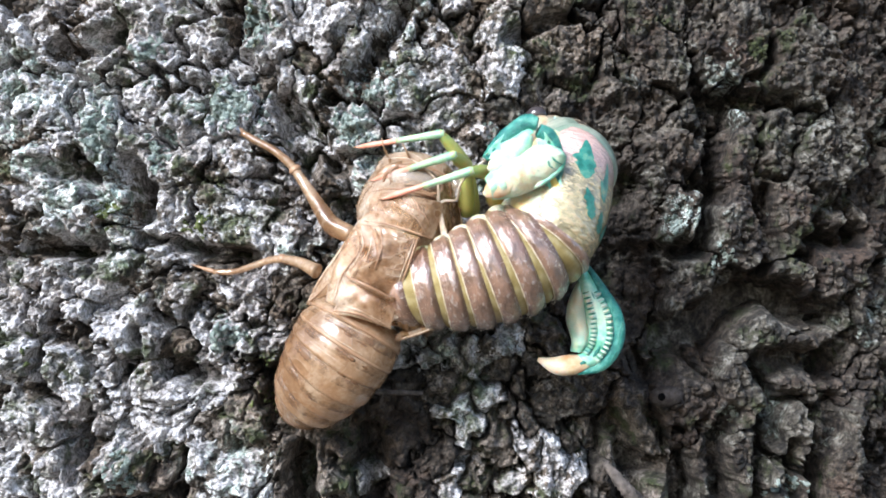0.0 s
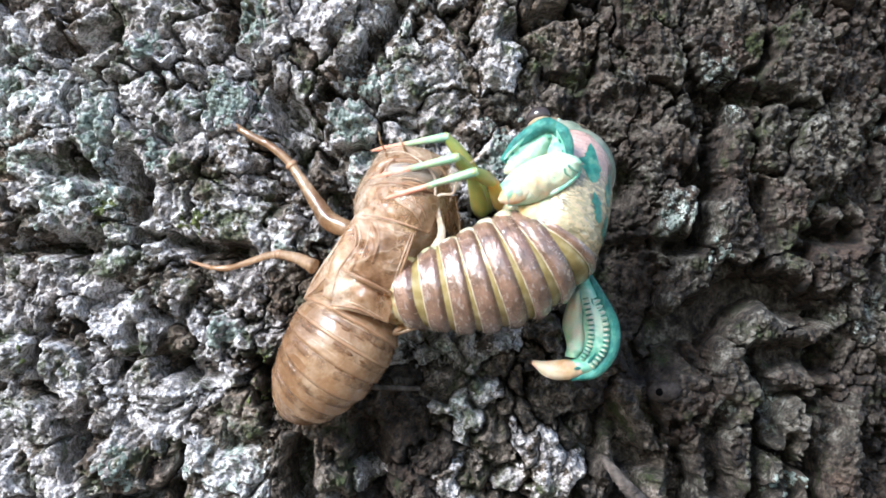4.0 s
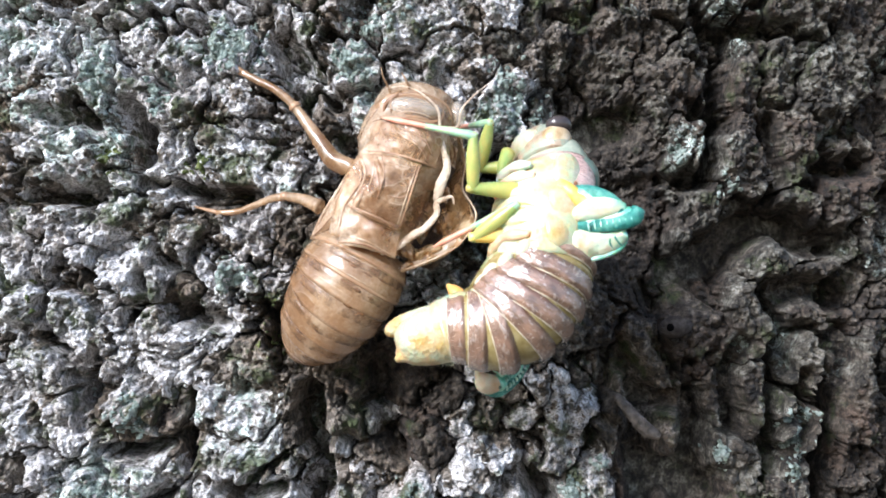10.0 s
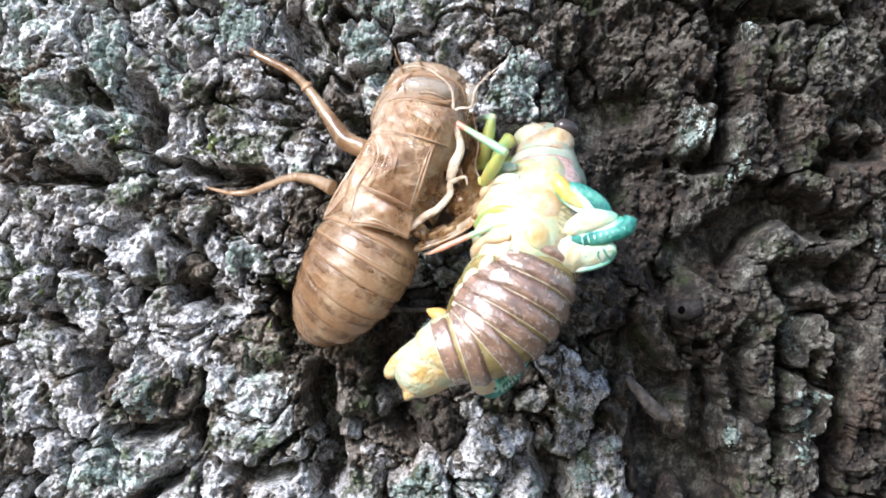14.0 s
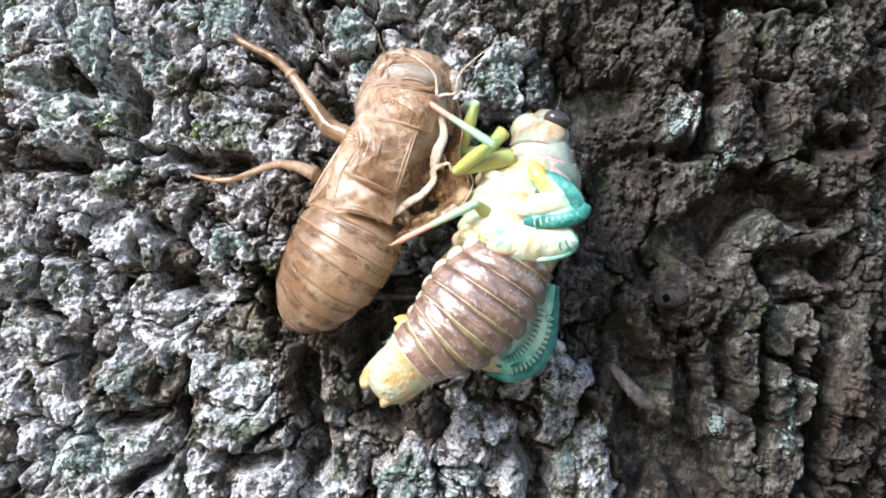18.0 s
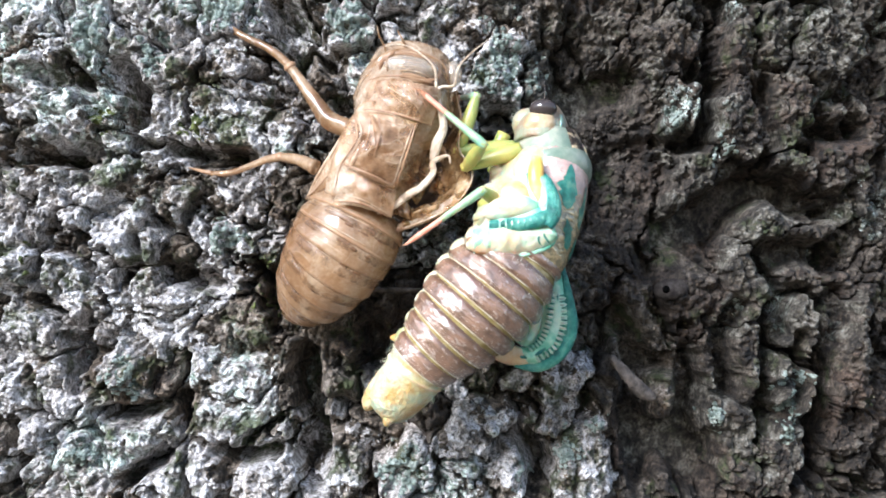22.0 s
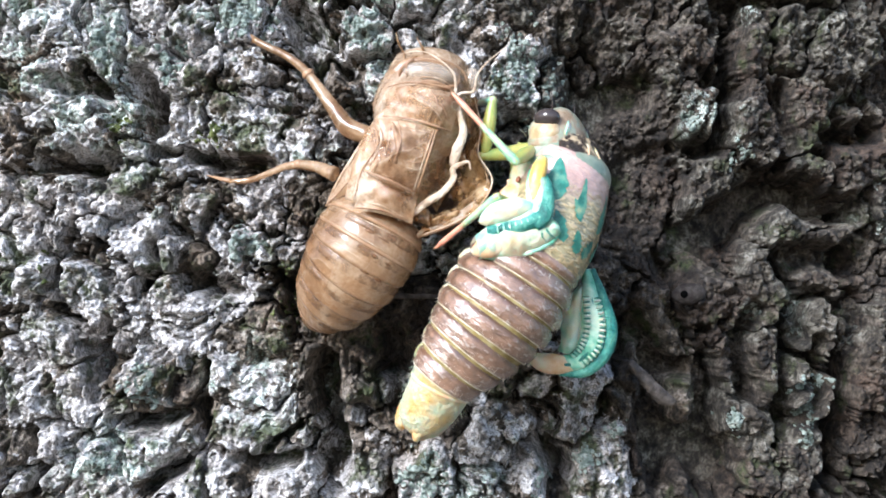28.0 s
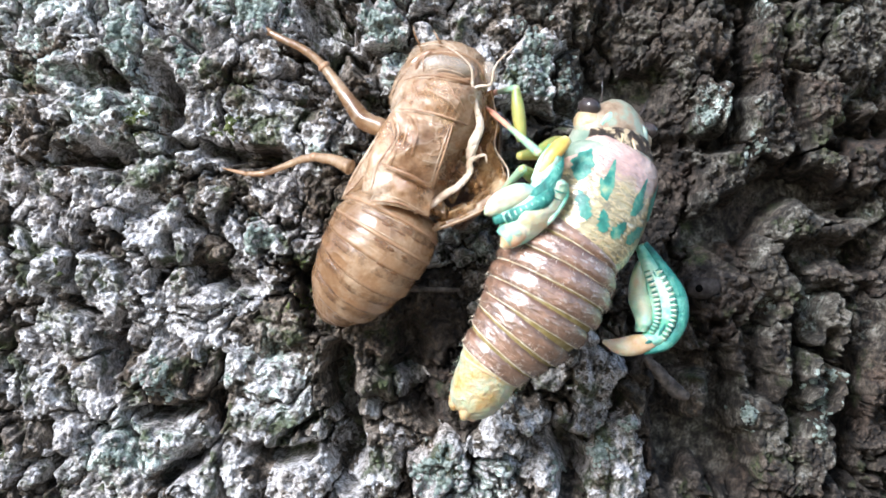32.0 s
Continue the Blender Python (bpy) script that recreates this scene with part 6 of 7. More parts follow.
    # the right wing: from its root down a bowed green edge and round to a peach tip
    outer = [(-0.2, -0.6, 0), (-1.7, 2.4, 0.1), (-2.9, 5.4, 0.2), (-2.6, 8.2, 0.2), (-0.8, 10.3, 0.1), (1.8, 10.9, 0)]
    inner = [(0.7, -0.4, 0), (0.5, 2.4, 0.2), (0.2, 5.0, 0.3), (0.3, 7.2, 0.3), (1.1, 8.7, 0.2), (2.6, 9.3, 0)]
    wing = PIECES["right_wing"] = part("wing", *sheet(outer, inner, Z, 0.4, 0.5, 0.2, 1.6, 46, 18, 27), FAN, bug, "crumpled teal wing")
    part("green_edge", *tube([(p[0] - 0.1, p[1] + 0.05, 0.2) for p in outer], [0.35, 0.65, 0.85, 0.85, 0.7, 0.3], Z, sides=16, steps=40, rough=0.006), GREEN, wing, "emerald green wing edge")
    mid = smooth_path([(a[0] * 0.5 + b[0] * 0.5, a[1] * 0.5 + b[1] * 0.5, 0.9) for a, b in zip(outer[1:], inner[1:])], 30)
    part("inner_edge", *tube(mid[::3], 0.22, Z, sides=10, steps=30), GREEN, wing, "green inner vein")
    for side in (0, 1):
        rail = smooth_path([np.array(a) * 0.74 + np.array(b) * 0.26 if side == 0 else np.array(a) * 0.2 + np.array(b) * 0.8 for a, b in zip(outer[1:5], inner[1:5])], 15)
        for k in range(14):
            c, d = rail[k] + (0, 0, 0.93), (rail[k + 1] - rail[k])
            n = unit((d[1], -d[0], 0)) * 0.36
            part("vein", *tube([c - n, c + (0, 0, 0.06), c + n], [0.05, 0.1, 0.05], Z, sides=6, steps=6), MARK, wing, "dark vein")
            part("pleat", *tube([c - n + d / 2, c + d / 2 + (0, 0, 0.1), c + n + d / 2], [0.08, 0.17, 0.08], Z, sides=6, steps=6), MINT, wing, "pale pleat")
    part("wing_tip", *tube([(0.4, 9.9, 0.3), (2.2, 10.0, 0.4), (4.0, 9.9, 0.3), (5.8, 9.1, 0.1)], [[0.7, 0.6], [1.1, 0.8], [0.95, 0.7], [0.2, 0.2]], Z, sides=16, steps=20, rough=0.006), PEACH, wing, "peach wing tip")
    part("hind_wing", *sheet([(0.3, 1.4, 0.1), (0.3, 3.2, 0.3), (0.1, 5.4, 0.3), (0.2, 7.6, 0.3), (1.0, 8.8, 0.2)], [(0.7, 1.2, -0.2), (1.8, 3.0, -0.2), (2.3, 5.2, -0.2), (2.0, 7.2, 0), (2.2, 8.6, 0)], Z, 0.3, 0.5, 0.3, 1.6, 26, 10, 29), LOBE, wing, "cream hind wing")


def build_legs(bug):
    Z = (0, 0, 1)
    for n, (thick, hue) in enumerate(((0.9, YELLOW), (0.95, YELLOW), (1.0, AMBER))):
        PIECES["coxa", n] = part("coxa", *tube([(0, -0.7, 0), (0, -0.2, 0), (0, 2.4, 0.1), (0, 4.6, 0.1), (0, 5.8, 0)], [0.3, 0.55 * thick, 0.85 * thick, 1.0 * thick, 0.8], Z, sides=16, steps=18, rough=0.005), hue, bug, "swollen yellow hip")
        PIECES["thigh", n] = part("thigh", *tube([(0, -0.4, 0), (0, 0.4, 0), (0, 2.2, 0.1), (0, 4.2, 0.1), (0, 5.6, 0)], [0.3, 0.5, 0.72, 0.66, 0.5], Z, sides=14, steps=16), YELLOW, bug, "yellow-green thigh")
        s = PIECES["shin", n] = part("shin", *tube([(0, -0.4, 0), (0, 0.2, 0), (0, 2.4, 0.05), (0, 5.0, 0)], [0.34, 0.48, 0.4, 0.3], Z, sides=12, steps=14), SHIN, bug, "pale green shin")
        part("foot", *tube([(0, 4.6, 0), (0, 6.4, 0), (0, 8.2, -0.1), (0, 9.6, -0.3)], [0.29, 0.3, 0.3, 0.1], Z, sides=10, steps=14), PINK, s, "pink foot")
        part("claw", *tube([(0, 9.3, -0.25), (0.1, 9.9, -0.5), (0.1, 10.1, -0.9)], [0.12, 0.08, 0.02], Z, sides=6, steps=6), HUSK_DARK, s, "tiny brown claw")
        tagged(part("hairs", *bristles(40, 60 + n, lambda r: ((0.3 * r.uniform(-1, 1), r.uniform(0.5, 5.5), 0.3), (r.uniform(-1, 1), 0.6, 0.5)), 0.35, 0.012), CREAM, s, "fine pale hairs"), kind="stuff")


def build_cicada():
    bug = thing("cicada", (0, 0, 0), "soft pale cicada with crumpled green wings, hanging from its husk", "insect")
    ORIGIN[bug] = np.zeros(3)
    build_head(bug)
    build_thorax(bug)
    build_abdomen(bug)
    build_wings(bug)
    build_legs(bug)
    return bug


# ---- small things on the bark ----
def build_small():
    gall = thing("gall", (25.9, 5.0, -5.3), "small grey round gall with a dark hole, stuck on bark", "gall")
    body = part("body", *blob((26.4, 5.0, -5.3), (2.0, 1.25, 1.2), axis=(-0.1, 0, 1), rough=0.03, n=24), SEED, gall)
    # no cavity: a near-black lump holds the hole's shade
    part("hole", *blob((25.7, 3.95, -5.3), (0.45, 0.45, 0.36)), DARK, body, "dark round hole")
    twig = thing("twig", (21.8, 3.0, -15.6), "short dead grey twig lodged in the bark", "twig")
    part("stick", *tube([(19.2, 3.5, -13.0), (20.8, 2.5, -15.0), (22.5, 2.5, -16.8), (24.0, 3.0, -17.8)], [0.4, 0.7, 0.85, 0.5], sides=14, steps=30, rough=0.1), TWIG, twig)
    stem = thing("leaf_stalk", (-6.0, 0.0, -5.0), "thin pale dry stalk across the bark", "stalk")
    part("stalk", *tube([(-9.1, -1.5, -4.9), (-5.9, -1.5, -5.0), (-2.2, -0.5, -5.1)], [0.3, 0.3, 0.25], sides=8, steps=8), TWIG, stem)


# ---- how the cicada bends: head, collar, thorax, waist, middle, tail base, tail tip; turn of thorax and abdomen ----
BENDS, WINGS, LEGS = [], [], []


def bend(t, head, collar, thorax, waist, middle, rear, tip, turn, turn_rear):
    BENDS.append((t, np.r_[head, collar, thorax, waist, middle, rear, tip, turn, turn_rear]))


def wings(t, root, fold, end, lobe_tip, lobe_base, right_root, right_end):
    WINGS.append((t, np.r_[root, fold, end, lobe_tip, lobe_base, right_root, right_end]))


def legs(t, *places):
    """For the right foreleg, the left foreleg and the left middle leg: where it leaves the breast, its hip, knee and foot."""
    LEGS.append((t, np.concatenate(places)))


bend(0, (12.1, -3, 23.6), (13.4, -6.5, 21.4), (12.6, -9.5, 17.5), (10.5, -11, 12.4), (3.8, -11.5, 8.7), (-4.8, -10.5, 6.3), (-7.4, -3, 5.2), 66, 72)
bend(3.4, (12.3, -3, 23.2), (13.7, -6.5, 20.9), (12.8, -9.5, 17.1), (10.8, -11, 12), (4, -11.5, 8.2), (-4.5, -10.5, 5.8), (-7.2, -3, 4.8), 66, 72)
bend(5.6, (11.5, -7, 19.4), (13, -8, 17), (13.3, -11, 12.9), (13.5, -13, 7.6), (7.4, -14, 4.1), (-0.1, -14, 5.4), (-6.8, -13, 6.4), 118, 70)
bend(7, (10.7, -7, 16.1), (11.9, -8, 13.3), (12, -11, 9.3), (11.9, -13, 4), (7.6, -14, -0.7), (1.5, -14, -0.5), (-5.1, -13, -1.6), 120, 72)
bend(9, (9.9, -7, 14.9), (11, -8, 12.2), (10.6, -11, 8.2), (9.9, -13, 3.2), (6.1, -14, -2.3), (0.1, -14, -2.9), (-6.3, -13, -4.7), 122, 76)
bend(11, (9.7, -7, 14.2), (10.8, -8, 11), (10.4, -11, 6.4), (9.6, -13, 1.6), (5.8, -14, -4.7), (0.6, -14, -5.8), (-4.3, -13, -8.2), 122, 76)
bend(13, (9.1, -7, 13.3), (9.8, -8, 10.5), (9.5, -11, 5.6), (8.7, -13, 0.6), (5.1, -14, -6.2), (0.2, -14, -8), (-4.1, -13, -11.2), 122, 76)
bend(14.4, (8.5, -7, 12.8), (8.1, -8, 9.4), (7.2, -11, 4.8), (6.2, -13, 0.1), (2, -14, -6.7), (-2.6, -14, -9), (-6.9, -13, -12.9), 118, 75)
bend(16.6, (9.6, -8, 12.8), (8.9, -8.5, 8.9), (7.7, -10, 4.1), (5.8, -11, -0.6), (0.9, -11.5, -6.8), (-4.7, -11, -10.3), (-8.9, -10, -14.6), 110, 72)
bend(18, (10.1, -8, 12.7), (9.9, -8.5, 9.1), (8.4, -10, 4.3), (6.1, -11, -0.7), (1.7, -11.5, -6.9), (-3, -11, -10.7), (-6.9, -10, -15.1), 104, 70)
bend(19, (9.9, -8, 13.8), (10.7, -8.5, 10.4), (9.1, -10, 5.4), (6.6, -11, -0.2), (1.8, -11.5, -6.4), (-2.9, -11, -11.1), (-6.6, -10, -16.8), 96, 68)
bend(21, (10.4, -8, 12.7), (11.2, -8.5, 9.2), (9.8, -10, 4), (7.1, -11, -1.3), (2.1, -11.5, -7.1), (-2.9, -11, -12.1), (-6.9, -10, -17.8), 88, 66)
bend(23, (10.2, -8, 12.9), (10.8, -8.5, 9.4), (9.8, -10, 4.4), (7.2, -11, -0.9), (2.5, -11.5, -7.3), (-2.3, -11, -12.6), (-6.1, -10, -18.1), 77, 61)
bend(25.4, (10.3, -8, 14.3), (11.1, -8.5, 10.8), (9.9, -10, 5.8), (7.2, -11, -0.1), (3, -11.5, -6.2), (-1.2, -11, -11.8), (-5.1, -10, -17.8), 62, 54)
bend(28, (10.1, -8, 12.5), (10.6, -8.5, 9.1), (9.6, -10, 4.3), (6.6, -11, -1.3), (2.2, -11.5, -7.7), (-2.5, -11, -13.5), (-5.4, -10, -19.2), 46, 46)
bend(30, (11, -8, 12.1), (11.1, -8.5, 8.7), (10.1, -10, 3.9), (7, -11, -1.7), (2.2, -11.5, -8.2), (-2.4, -11, -14.1), (-5.3, -10, -19.5), 32, 38)
bend(32, (14.3, -8, 12.6), (13.6, -8.5, 9.3), (12.5, -10, 4.8), (9.1, -11, -0.5), (5.4, -11.5, -7.2), (1, -11, -12.5), (-1.7, -10, -17.9), 20, 28)

wings(0, (11.1, -15.5, 17.8), (9.2, -16.5, 24.8), (3.8, -16.5, 20.3), (4.2, -16, 17.1), (11.1, -15.5, 20.7), (14.8, -7, 10.2), (16.2, -7, -1.2))
wings(3.4, (11.3, -15.5, 17.4), (9.4, -16.5, 24.4), (4, -16.5, 19.9), (4.5, -16, 16.7), (11.3, -15.5, 20.2), (15.1, -7, 9.8), (16.4, -7, -1.6))
wings(5.6, (12.8, -15.5, 15.9), (19.5, -16.5, 17.1), (14.7, -16.5, 14.8), (12.9, -16, 10.5), (19.5, -15.5, 12.9), (15.6, -7, 2.3), (11.1, -7, -7.8))
wings(7, (12.7, -15.5, 11.7), (19.3, -16.5, 11), (14.2, -16.5, 9), (11.6, -16, 5.8), (18.7, -15.5, 9), (12.2, -7, -0.5), (7.7, -7, -10.6))
wings(9, (12, -15.5, 10.6), (17.8, -16.5, 8.1), (12.8, -16.5, 6.7), (9.7, -16, 3.9), (17.3, -15.5, 5.7), (9.7, -7, -1.1), (4.9, -7, -11))
wings(11, (12, -15.5, 9), (17.8, -16.5, 6), (12.9, -16.5, 5.3), (9.4, -16, 3.1), (17, -15.5, 4.2), (9.5, -7, -2), (4.6, -7, -11.9))
wings(13, (11, -15.5, 8.9), (17.2, -16.5, 4.9), (12.4, -16.5, 3.9), (8.9, -16, 1.7), (16.4, -15.5, 3.2), (9.4, -7, -2.9), (4.2, -7, -12.6))
wings(14.4, (9.6, -15.5, 8.1), (15, -16.5, 3.8), (10.2, -16.5, 2.3), (6.3, -16, 0.7), (14.1, -15.5, 1.3), (7.9, -7, -4.1), (2.6, -7, -13.7))
wings(16.6, (9.6, -15.5, 8.2), (13.4, -16.5, 4.1), (8, -16.5, 3), (5.2, -16, 0.9), (12.8, -15.5, 1.4), (10.3, -7, -3.5), (4.8, -7, -13))
wings(18, (9.2, -15.5, 8.1), (13.4, -16.5, 4.2), (7.8, -16.5, 3.1), (4.8, -16, 0.9), (12.6, -15.5, 1.1), (11.4, -7, -3.8), (5.9, -7, -13))
wings(19, (8.7, -15.5, 8.8), (11.3, -16.5, 4.1), (5.3, -16.5, 3.2), (3.4, -16, 1.5), (11.4, -15.5, 2.2), (12.2, -7, -2.8), (9.4, -7, -12.3))
wings(21, (9.2, -15.5, 7.5), (10.8, -16.5, 2.9), (4.9, -16.5, 1.8), (3.1, -16, 0.1), (10.6, -15.5, 0.7), (11.4, -7, -3.4), (8.5, -7, -13))
wings(23, (9.2, -15.5, 7.6), (9.7, -16.5, 3.4), (3.9, -16.5, 2.4), (2.4, -16, 0.3), (10, -15.5, 1.3), (12.6, -7, -3), (10.1, -7, -12.9))
wings(25.4, (8.3, -15.5, 9.2), (9, -16.5, 4.8), (3.5, -16.5, 3.4), (2.3, -16, 1), (9.9, -15.5, 2.7), (13.8, -7, -0.6), (12.5, -7, -11.8))
wings(28, (7.5, -15.5, 8.1), (7.3, -16.5, 3.6), (2.1, -16.5, 2), (1.1, -16, 0.2), (8.8, -15.5, 2.1), (13.3, -7, -2.2), (11.8, -7, -13.1))
wings(30, (6.7, -15.5, 7.6), (5, -16.5, 2.9), (0.5, -16.5, 0.9), (-0.1, -16, -0.9), (7.5, -15.5, 2.2), (13.5, -7, -1.7), (12.6, -7, -14))
wings(32, (7.8, -15.5, 9.6), (5, -16.5, 4.3), (1.1, -16.5, 2.3), (2.2, -16, 0.2), (8.5, -15.5, 6.4), (17.1, -7, 1.1), (19, -7, -11.1))

legs(0, (2.9, -9, 15.5), (2.2, -10, 20.3), (-0.8, -9.5, 23.4), (-9.8, -9, 22), (2.1, -13, 15.3), (2.1, -15, 19.8), (0.5, -16, 20.6), (-7.8, -14.5, 18.1), (5.2, -14.5, 16.5), (4.8, -16, 19.3), (2.3, -16.5, 19), (-7.4, -14.5, 15.8))
legs(3.4, (3.1, -9, 15.1), (2.5, -10, 19.9), (-0.6, -9.5, 22.9), (-9.6, -9, 21.6), (2.4, -13, 14.9), (2.4, -15, 19.4), (0.8, -16, 20.2), (-7.5, -14.5, 17.7), (5.5, -14.5, 16.1), (5, -16, 18.9), (2.5, -16.5, 18.6), (-7.2, -14.5, 15.4))
legs(5.6, (12, -9, 17), (5.8, -10, 16.1), (4.4, -9.5, 20.4), (-0.1, -9, 20), (11.1, -13, 14.9), (4.8, -15, 12.6), (3, -16, 17.3), (-7.2, -14.5, 17.7), (10.7, -14.5, 11.9), (4.6, -16, 10.9), (5.5, -16.5, 16), (-4.8, -14.5, 14.2))
legs(7, (12.4, -9, 14.7), (4.6, -10, 13.6), (6.3, -9.5, 18.1), (0.9, -9, 18.9), (10.3, -13, 11.8), (3.5, -15, 10.4), (3.4, -16, 15.8), (-6.5, -14.5, 17.5), (11.1, -14.5, 8), (4.2, -16, 7.6), (5.8, -16.5, 11.3), (-3.8, -14.5, 11.2))
legs(9, (12, -9, 12.7), (3.8, -10, 13), (4.5, -9.5, 17.5), (0.9, -9, 17.8), (9.9, -13, 9.8), (2.5, -15, 10), (2.7, -16, 15.3), (-7, -14.5, 17.3), (10.1, -14.5, 6.9), (3.2, -16, 6.4), (8.1, -16.5, 9.2), (1.5, -14.5, 4.6))
legs(11, (10.6, -9, 12.1), (3.2, -10, 12.1), (4.3, -9.5, 16.6), (0.4, -9, 17.2), (8.8, -13, 9.2), (2.5, -15, 9.7), (2.5, -16, 14.7), (-7.4, -14.5, 17.2), (8.6, -14.5, 4.2), (2.3, -16, 3.9), (5.4, -16.5, 7.3), (-4.5, -14.5, 3.7))
legs(13, (9.9, -9, 11.4), (3, -10, 11.3), (3.7, -9.5, 15.5), (0.7, -9, 16.8), (8.7, -13, 8.4), (2.4, -15, 8.9), (4.2, -16, 12.7), (-4.3, -14.5, 17.3), (8, -14.5, 3.5), (1.4, -16, 4.1), (5.6, -16.5, 7.1), (-4.9, -14.5, 3.4))
legs(14.4, (8.1, -9, 10.9), (2, -10, 10.5), (3.2, -9.5, 15.6), (0.9, -9, 16.2), (7.8, -13, 8), (2.4, -15, 8.7), (4.2, -16, 11.2), (-2.6, -14.5, 15.9), (7.1, -14.5, 2.2), (6.7, -16, 2.4), (5, -16.5, 4.5), (-5.7, -14.5, -0.4))
legs(16.6, (9.2, -9, 10.1), (1.9, -10, 10.9), (3.2, -9.5, 15.8), (1.1, -9, 16.4), (7.8, -13, 10.4), (1.7, -15, 8.5), (4.5, -16, 10.7), (-2.6, -14.5, 16), (6.5, -14.5, 2), (5.3, -16, 2.8), (2.8, -16.5, 4.5), (-7.1, -14.5, -0.4))
legs(18, (8.5, -9, 10), (1.7, -10, 10.8), (3.2, -9.5, 15.6), (1.1, -9, 15.9), (7.7, -13, 10), (1.4, -15, 8.5), (4.6, -16, 10.9), (-3, -14.5, 16.1), (6.7, -14.5, 2.1), (5.5, -16, 3.1), (3, -16.5, 4.9), (-7, -14.5, 0))
legs(19, (8.1, -9, 10.2), (2, -10, 10.6), (2.6, -9.5, 16), (1, -9, 16.8), (7.6, -13, 10.2), (1.9, -15, 8.3), (4.6, -16, 10.3), (-2.8, -14.5, 16.3), (6.6, -14.5, 2.6), (5.1, -16, 3.3), (2.6, -16.5, 5), (-6.6, -14.5, -1))
legs(21, (8.2, -9, 10.2), (1.7, -10, 9.7), (3.3, -9.5, 15.5), (1, -9, 16.4), (8.2, -13, 9.9), (1.8, -15, 8.1), (3.9, -16, 9.9), (-3.3, -14.5, 16.2), (7, -14.5, 3.3), (5.9, -16, 3.7), (3.5, -16.5, 5), (-5.4, -14.5, -0.6))
legs(23, (7.9, -9, 10.3), (1.5, -10, 10.1), (3.4, -9.5, 15.8), (0.5, -9, 16.5), (8, -13, 10), (3.3, -15, 8.3), (3.8, -16, 10.3), (-3.2, -14.5, 16.3), (7.3, -14.5, 4), (6.1, -16, 4.5), (3.8, -16.5, 5.9), (-4.2, -14.5, -0.5))
legs(25.4, (7.9, -9, 11.5), (2.3, -10, 9.7), (3.6, -9.5, 16.4), (0.8, -9, 16.9), (7.6, -13, 10.4), (5.8, -15, 9.7), (3.3, -16, 10.9), (-1.3, -14.5, 15.6), (7.2, -14.5, 4.2), (5.9, -16, 5.1), (3.6, -16.5, 6.6), (-3.1, -14.5, -0.6))
legs(28, (7.7, -9, 10.6), (2.2, -10, 10), (3.1, -9.5, 15.8), (0.9, -9, 16.5), (8.3, -13, 10.4), (6.9, -15, 10.3), (5, -16, 8.9), (-1.2, -14.5, 16), (6.6, -14.5, 3.6), (5.3, -16, 4), (3.1, -16.5, 5.3), (-3.1, -14.5, 0.3))
legs(30, (7.9, -9, 10.3), (2, -10, 10), (3.2, -9.5, 15.5), (1.1, -9, 16.2), (8.4, -13, 9.8), (6.9, -15, 9.9), (4.5, -16, 8.7), (-0.3, -14.5, 15.7), (5.9, -14.5, 3.1), (4.4, -16, 3.3), (2.2, -16.5, 4.5), (-3, -14.5, 0))
legs(32, (9, -9, 10.2), (4.5, -10, 9.3), (3.8, -9.5, 16.3), (1, -9, 16.9), (9.3, -13, 10.2), (8, -15, 10.6), (5.6, -16, 9.1), (0.6, -14.5, 14.4), (8.4, -14.5, 5.8), (6.1, -16, 6.3), (4, -16.5, 7.4), (0.4, -14.5, 3.6))


def glide(keys, t):
    """A value between keys, easing through each."""
    ts = [k[0] for k in keys]
    vs = np.array([k[1] for k in keys], float)
    i = int(np.clip(np.searchsorted(ts, t) - 1, 0, len(ts) - 2))
    m = np.zeros_like(vs)
    for k in range(1, len(ts) - 1):
        a, b = (vs[k] - vs[k - 1]) / (ts[k] - ts[k - 1]), (vs[k + 1] - vs[k]) / (ts[k + 1] - ts[k])
        m[k] = np.where(a * b > 0, 2 * a * b / (a + b + 1e-12 * np.sign(a + b) + 1e-15), 0)
    w = ts[i + 1] - ts[i]
    f = np.clip((t - ts[i]) / w, 0, 1)
    return (2 * f**3 - 3 * f**2 + 1) * vs[i] + (f**3 - 2 * f**2 + f) * w * m[i] + (3 * f**2 - 2 * f**3) * vs[i + 1] + (f**3 - f**2) * w * m[i + 1]


def placed(at, ahead, back):
    """A pose whose y looks ahead and whose z points as nearly as can be to back."""
    y = Vector(unit(ahead))
    x = y.cross(Vector(back)).normalized()
    z = x.cross(y)
    m = Matrix((x, y, z)).transposed().to_4x4()
    m.translation = Vector(at) * MM
    return m


def turned(ahead, degrees):
    """The direction of the back: 0 faces out of the bark, 90 to the right of the way ahead."""
    a = unit(ahead)
    out = unit(np.array((0, -1, 0)) - np.dot((0, -1, 0), a) * a)
    side = np.cross(a, out)
    return math.cos(radians(degrees)) * out + math.sin(radians(degrees)) * side


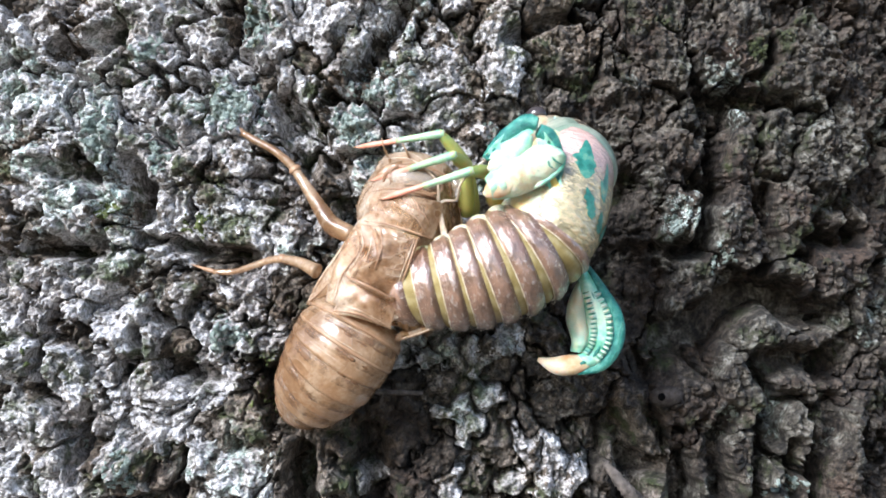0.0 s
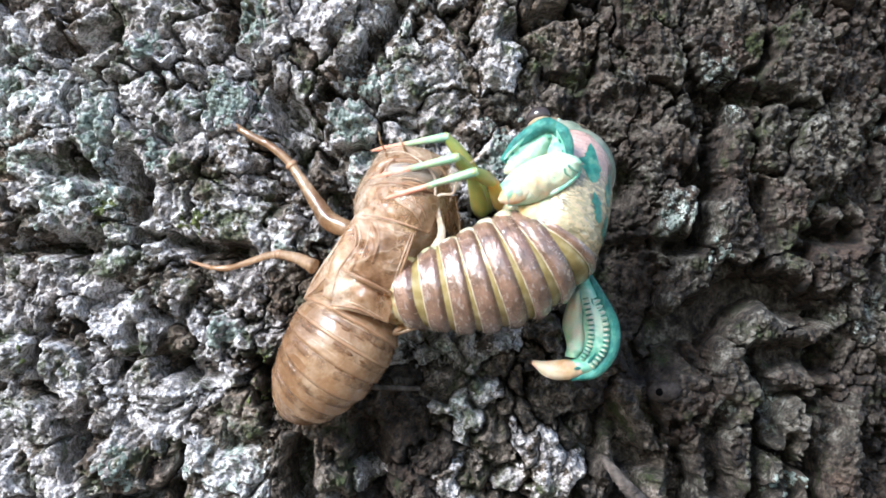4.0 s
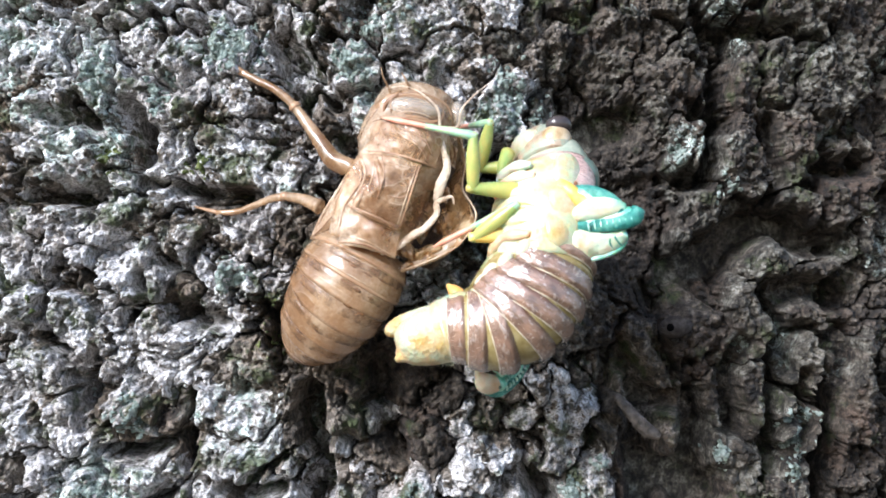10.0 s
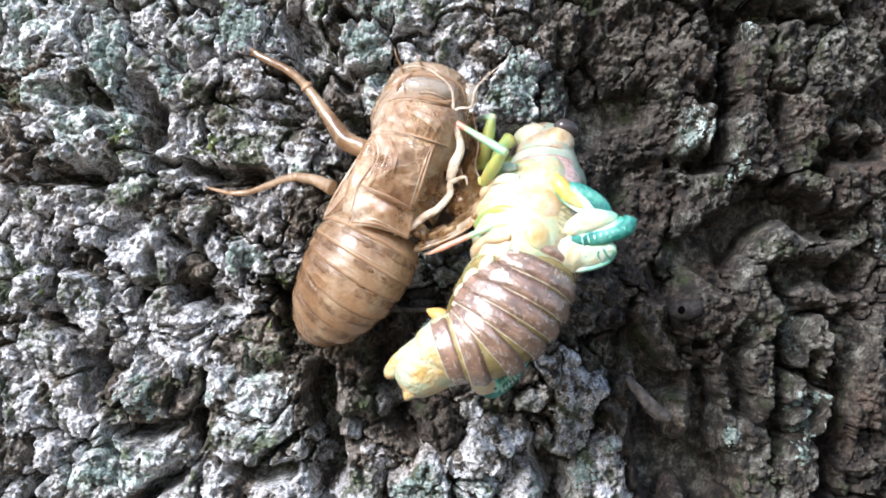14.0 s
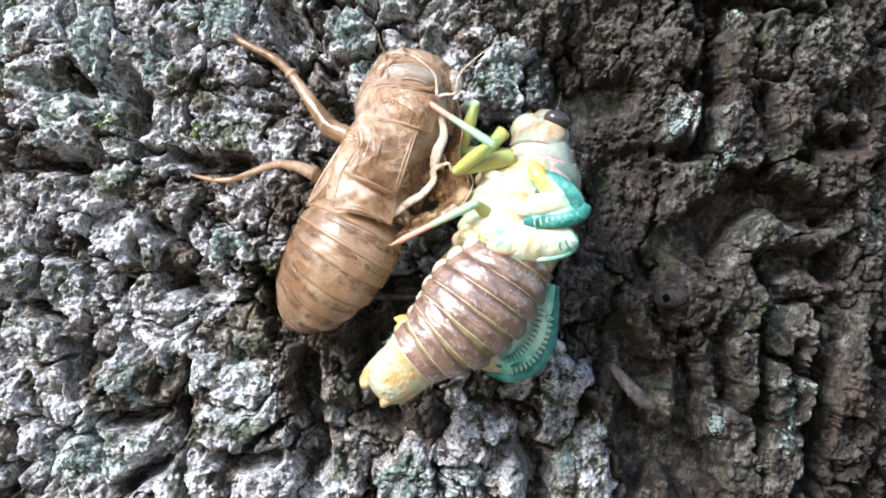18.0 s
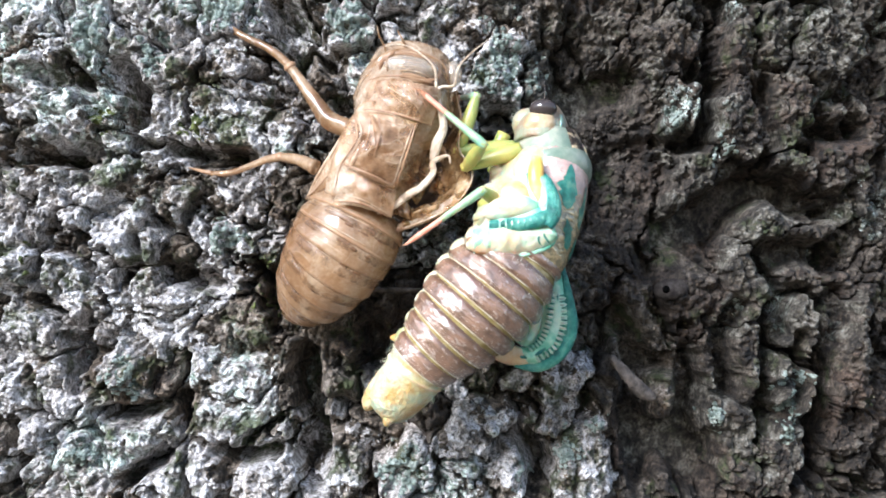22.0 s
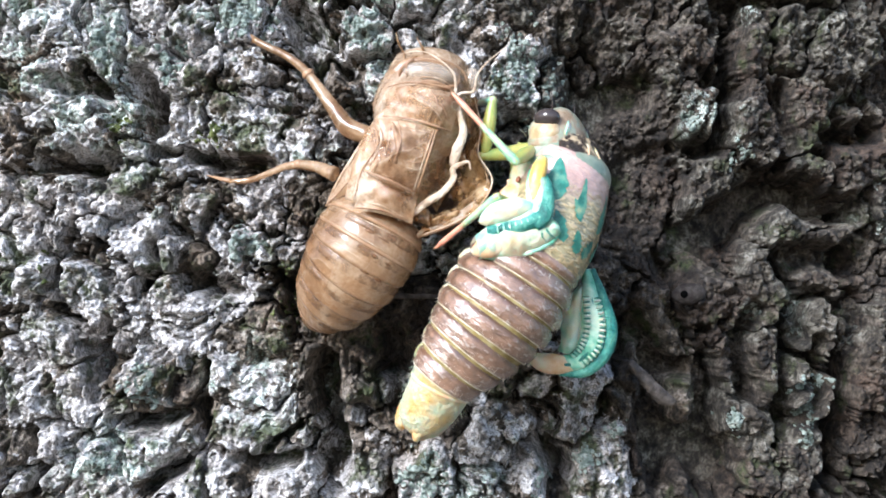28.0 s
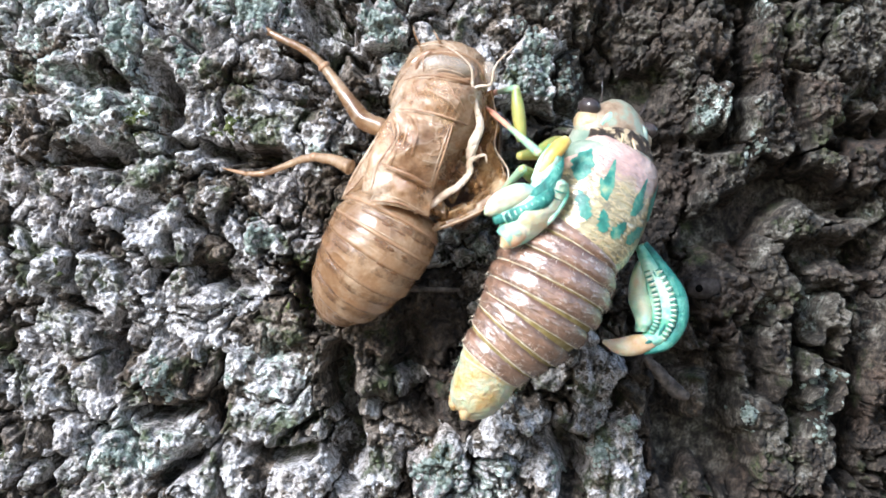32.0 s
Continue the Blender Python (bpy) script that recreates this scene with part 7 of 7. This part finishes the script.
def cicada_pose(t):
    """The pose of each piece at a time, in the place's millimetres but as metres."""
    v = glide(BENDS, t)
    p, turn, turn_rear = v[:21].reshape(7, 3), v[21], v[22]
    out = {}
    twist = float(glide([(0, [0.0]), (21, [0.0]), (28, [16.0]), (32, [8.0])], t)[0])
    out["head"] = placed(p[0], (p[0] - p[1]) + 0.3 * (p[1] - p[2]), turned(p[0] - p[1], turn + twist))
    out["collar"] = placed(p[1], p[0] - p[2], turned(p[0] - p[2], turn))
    out["thorax"] = placed(p[2], p[1] - p[3], turned(p[1] - p[3], turn))
    line = smooth_path(p[2:], 81)
    way = np.gradient(line, axis=0)
    run = np.r_[0, np.cumsum(np.linalg.norm(np.diff(line[14:61], axis=0), axis=1))]
    for n in range(SEGMENTS):
        f = (n + 0.45) / SEGMENTS
        i = 14 + float(np.interp(f * run[-1], run, np.arange(47)))
        at, ahead = (np.array([np.interp(i, np.arange(81), c) for c in q.T]) for q in (line, way))
        a = turn + (turn_rear - turn) * min(1, f * 2.0)
        out["ring", n] = placed(at, -ahead, turned(-ahead, a))
    ahead = line[58] - line[80]
    out["tail"] = placed(line[80] + unit(ahead) * 4.6, ahead, turned(ahead, turn_rear))
    # wings: the left one is seen from its other face until the body swings out
    root, fold, end, tip, base, right, low = glide(WINGS, t).reshape(7, 3)
    face = float(glide([(0, [180.0]), (3.6, [180.0]), (5.2, [0.0]), (32, [0.0])], t)[0])
    edge = float(glide([(0, [0.0]), (3.6, [0.0]), (5.6, [-60.0]), (14.4, [-60.0]), (19, [-12.0]), (25, [0.0]), (32, [0.0])], t)[0])
    out["wing_arm"] = placed(root, fold - root, turned(fold - root, face))
    out["wing_end"] = placed(end - unit(end - fold) * 5.8, end - fold, turned(end - fold, face))
    out["wing_lobe"] = placed(tip, base - tip, turned(base - tip, 0))
    out["right_wing"] = placed(low + unit(right - low) * 10.6, low - right, turned(low - right, edge))
    for n, (hip, joint, knee, foot) in enumerate(glide(LEGS, t).reshape(3, 4, 3)):
        # shin and thigh keep their length, and reach inwards where they look short
        flat = (knee - foot)[[0, 2]]
        foot[1] = max(foot[1], knee[1] + math.sqrt(max(0.0, 9.4**2 - flat @ flat)))
        flat = (knee - joint)[[0, 2]]
        joint[1] = max(joint[1], knee[1] + math.sqrt(max(0.0, 5.2**2 - flat @ flat)))
        flat = (joint - hip)[[0, 2]]
        hip[1] = max(hip[1], joint[1] + math.sqrt(max(0.0, 5.6**2 - flat @ flat)))
        out["coxa", n] = placed(joint, hip - joint, turned(hip - joint, 0))
        out["thigh", n] = placed(knee, joint - knee, turned(joint - knee, 0))
        out["shin", n] = placed(knee, foot - knee, turned(foot - knee, 0))
    return out


def motions():
    times = [round(0.4 * k, 1) for k in range(81)]
    poses = [cicada_pose(t) for t in times]
    lift = Matrix.Translation(CENTRE)
    walk(bug, [(t, lift @ p["thorax"]) for t, p in zip(times, poses)])
    for key, ob in PIECES.items():
        walk(ob, [(t, p["thorax"].inverted() @ p[key]) for t, p in zip(times, poses)])


build_ground()
build_husk()
bug = build_cicada()
build_small()
build_growths()
build_tree()
motions()
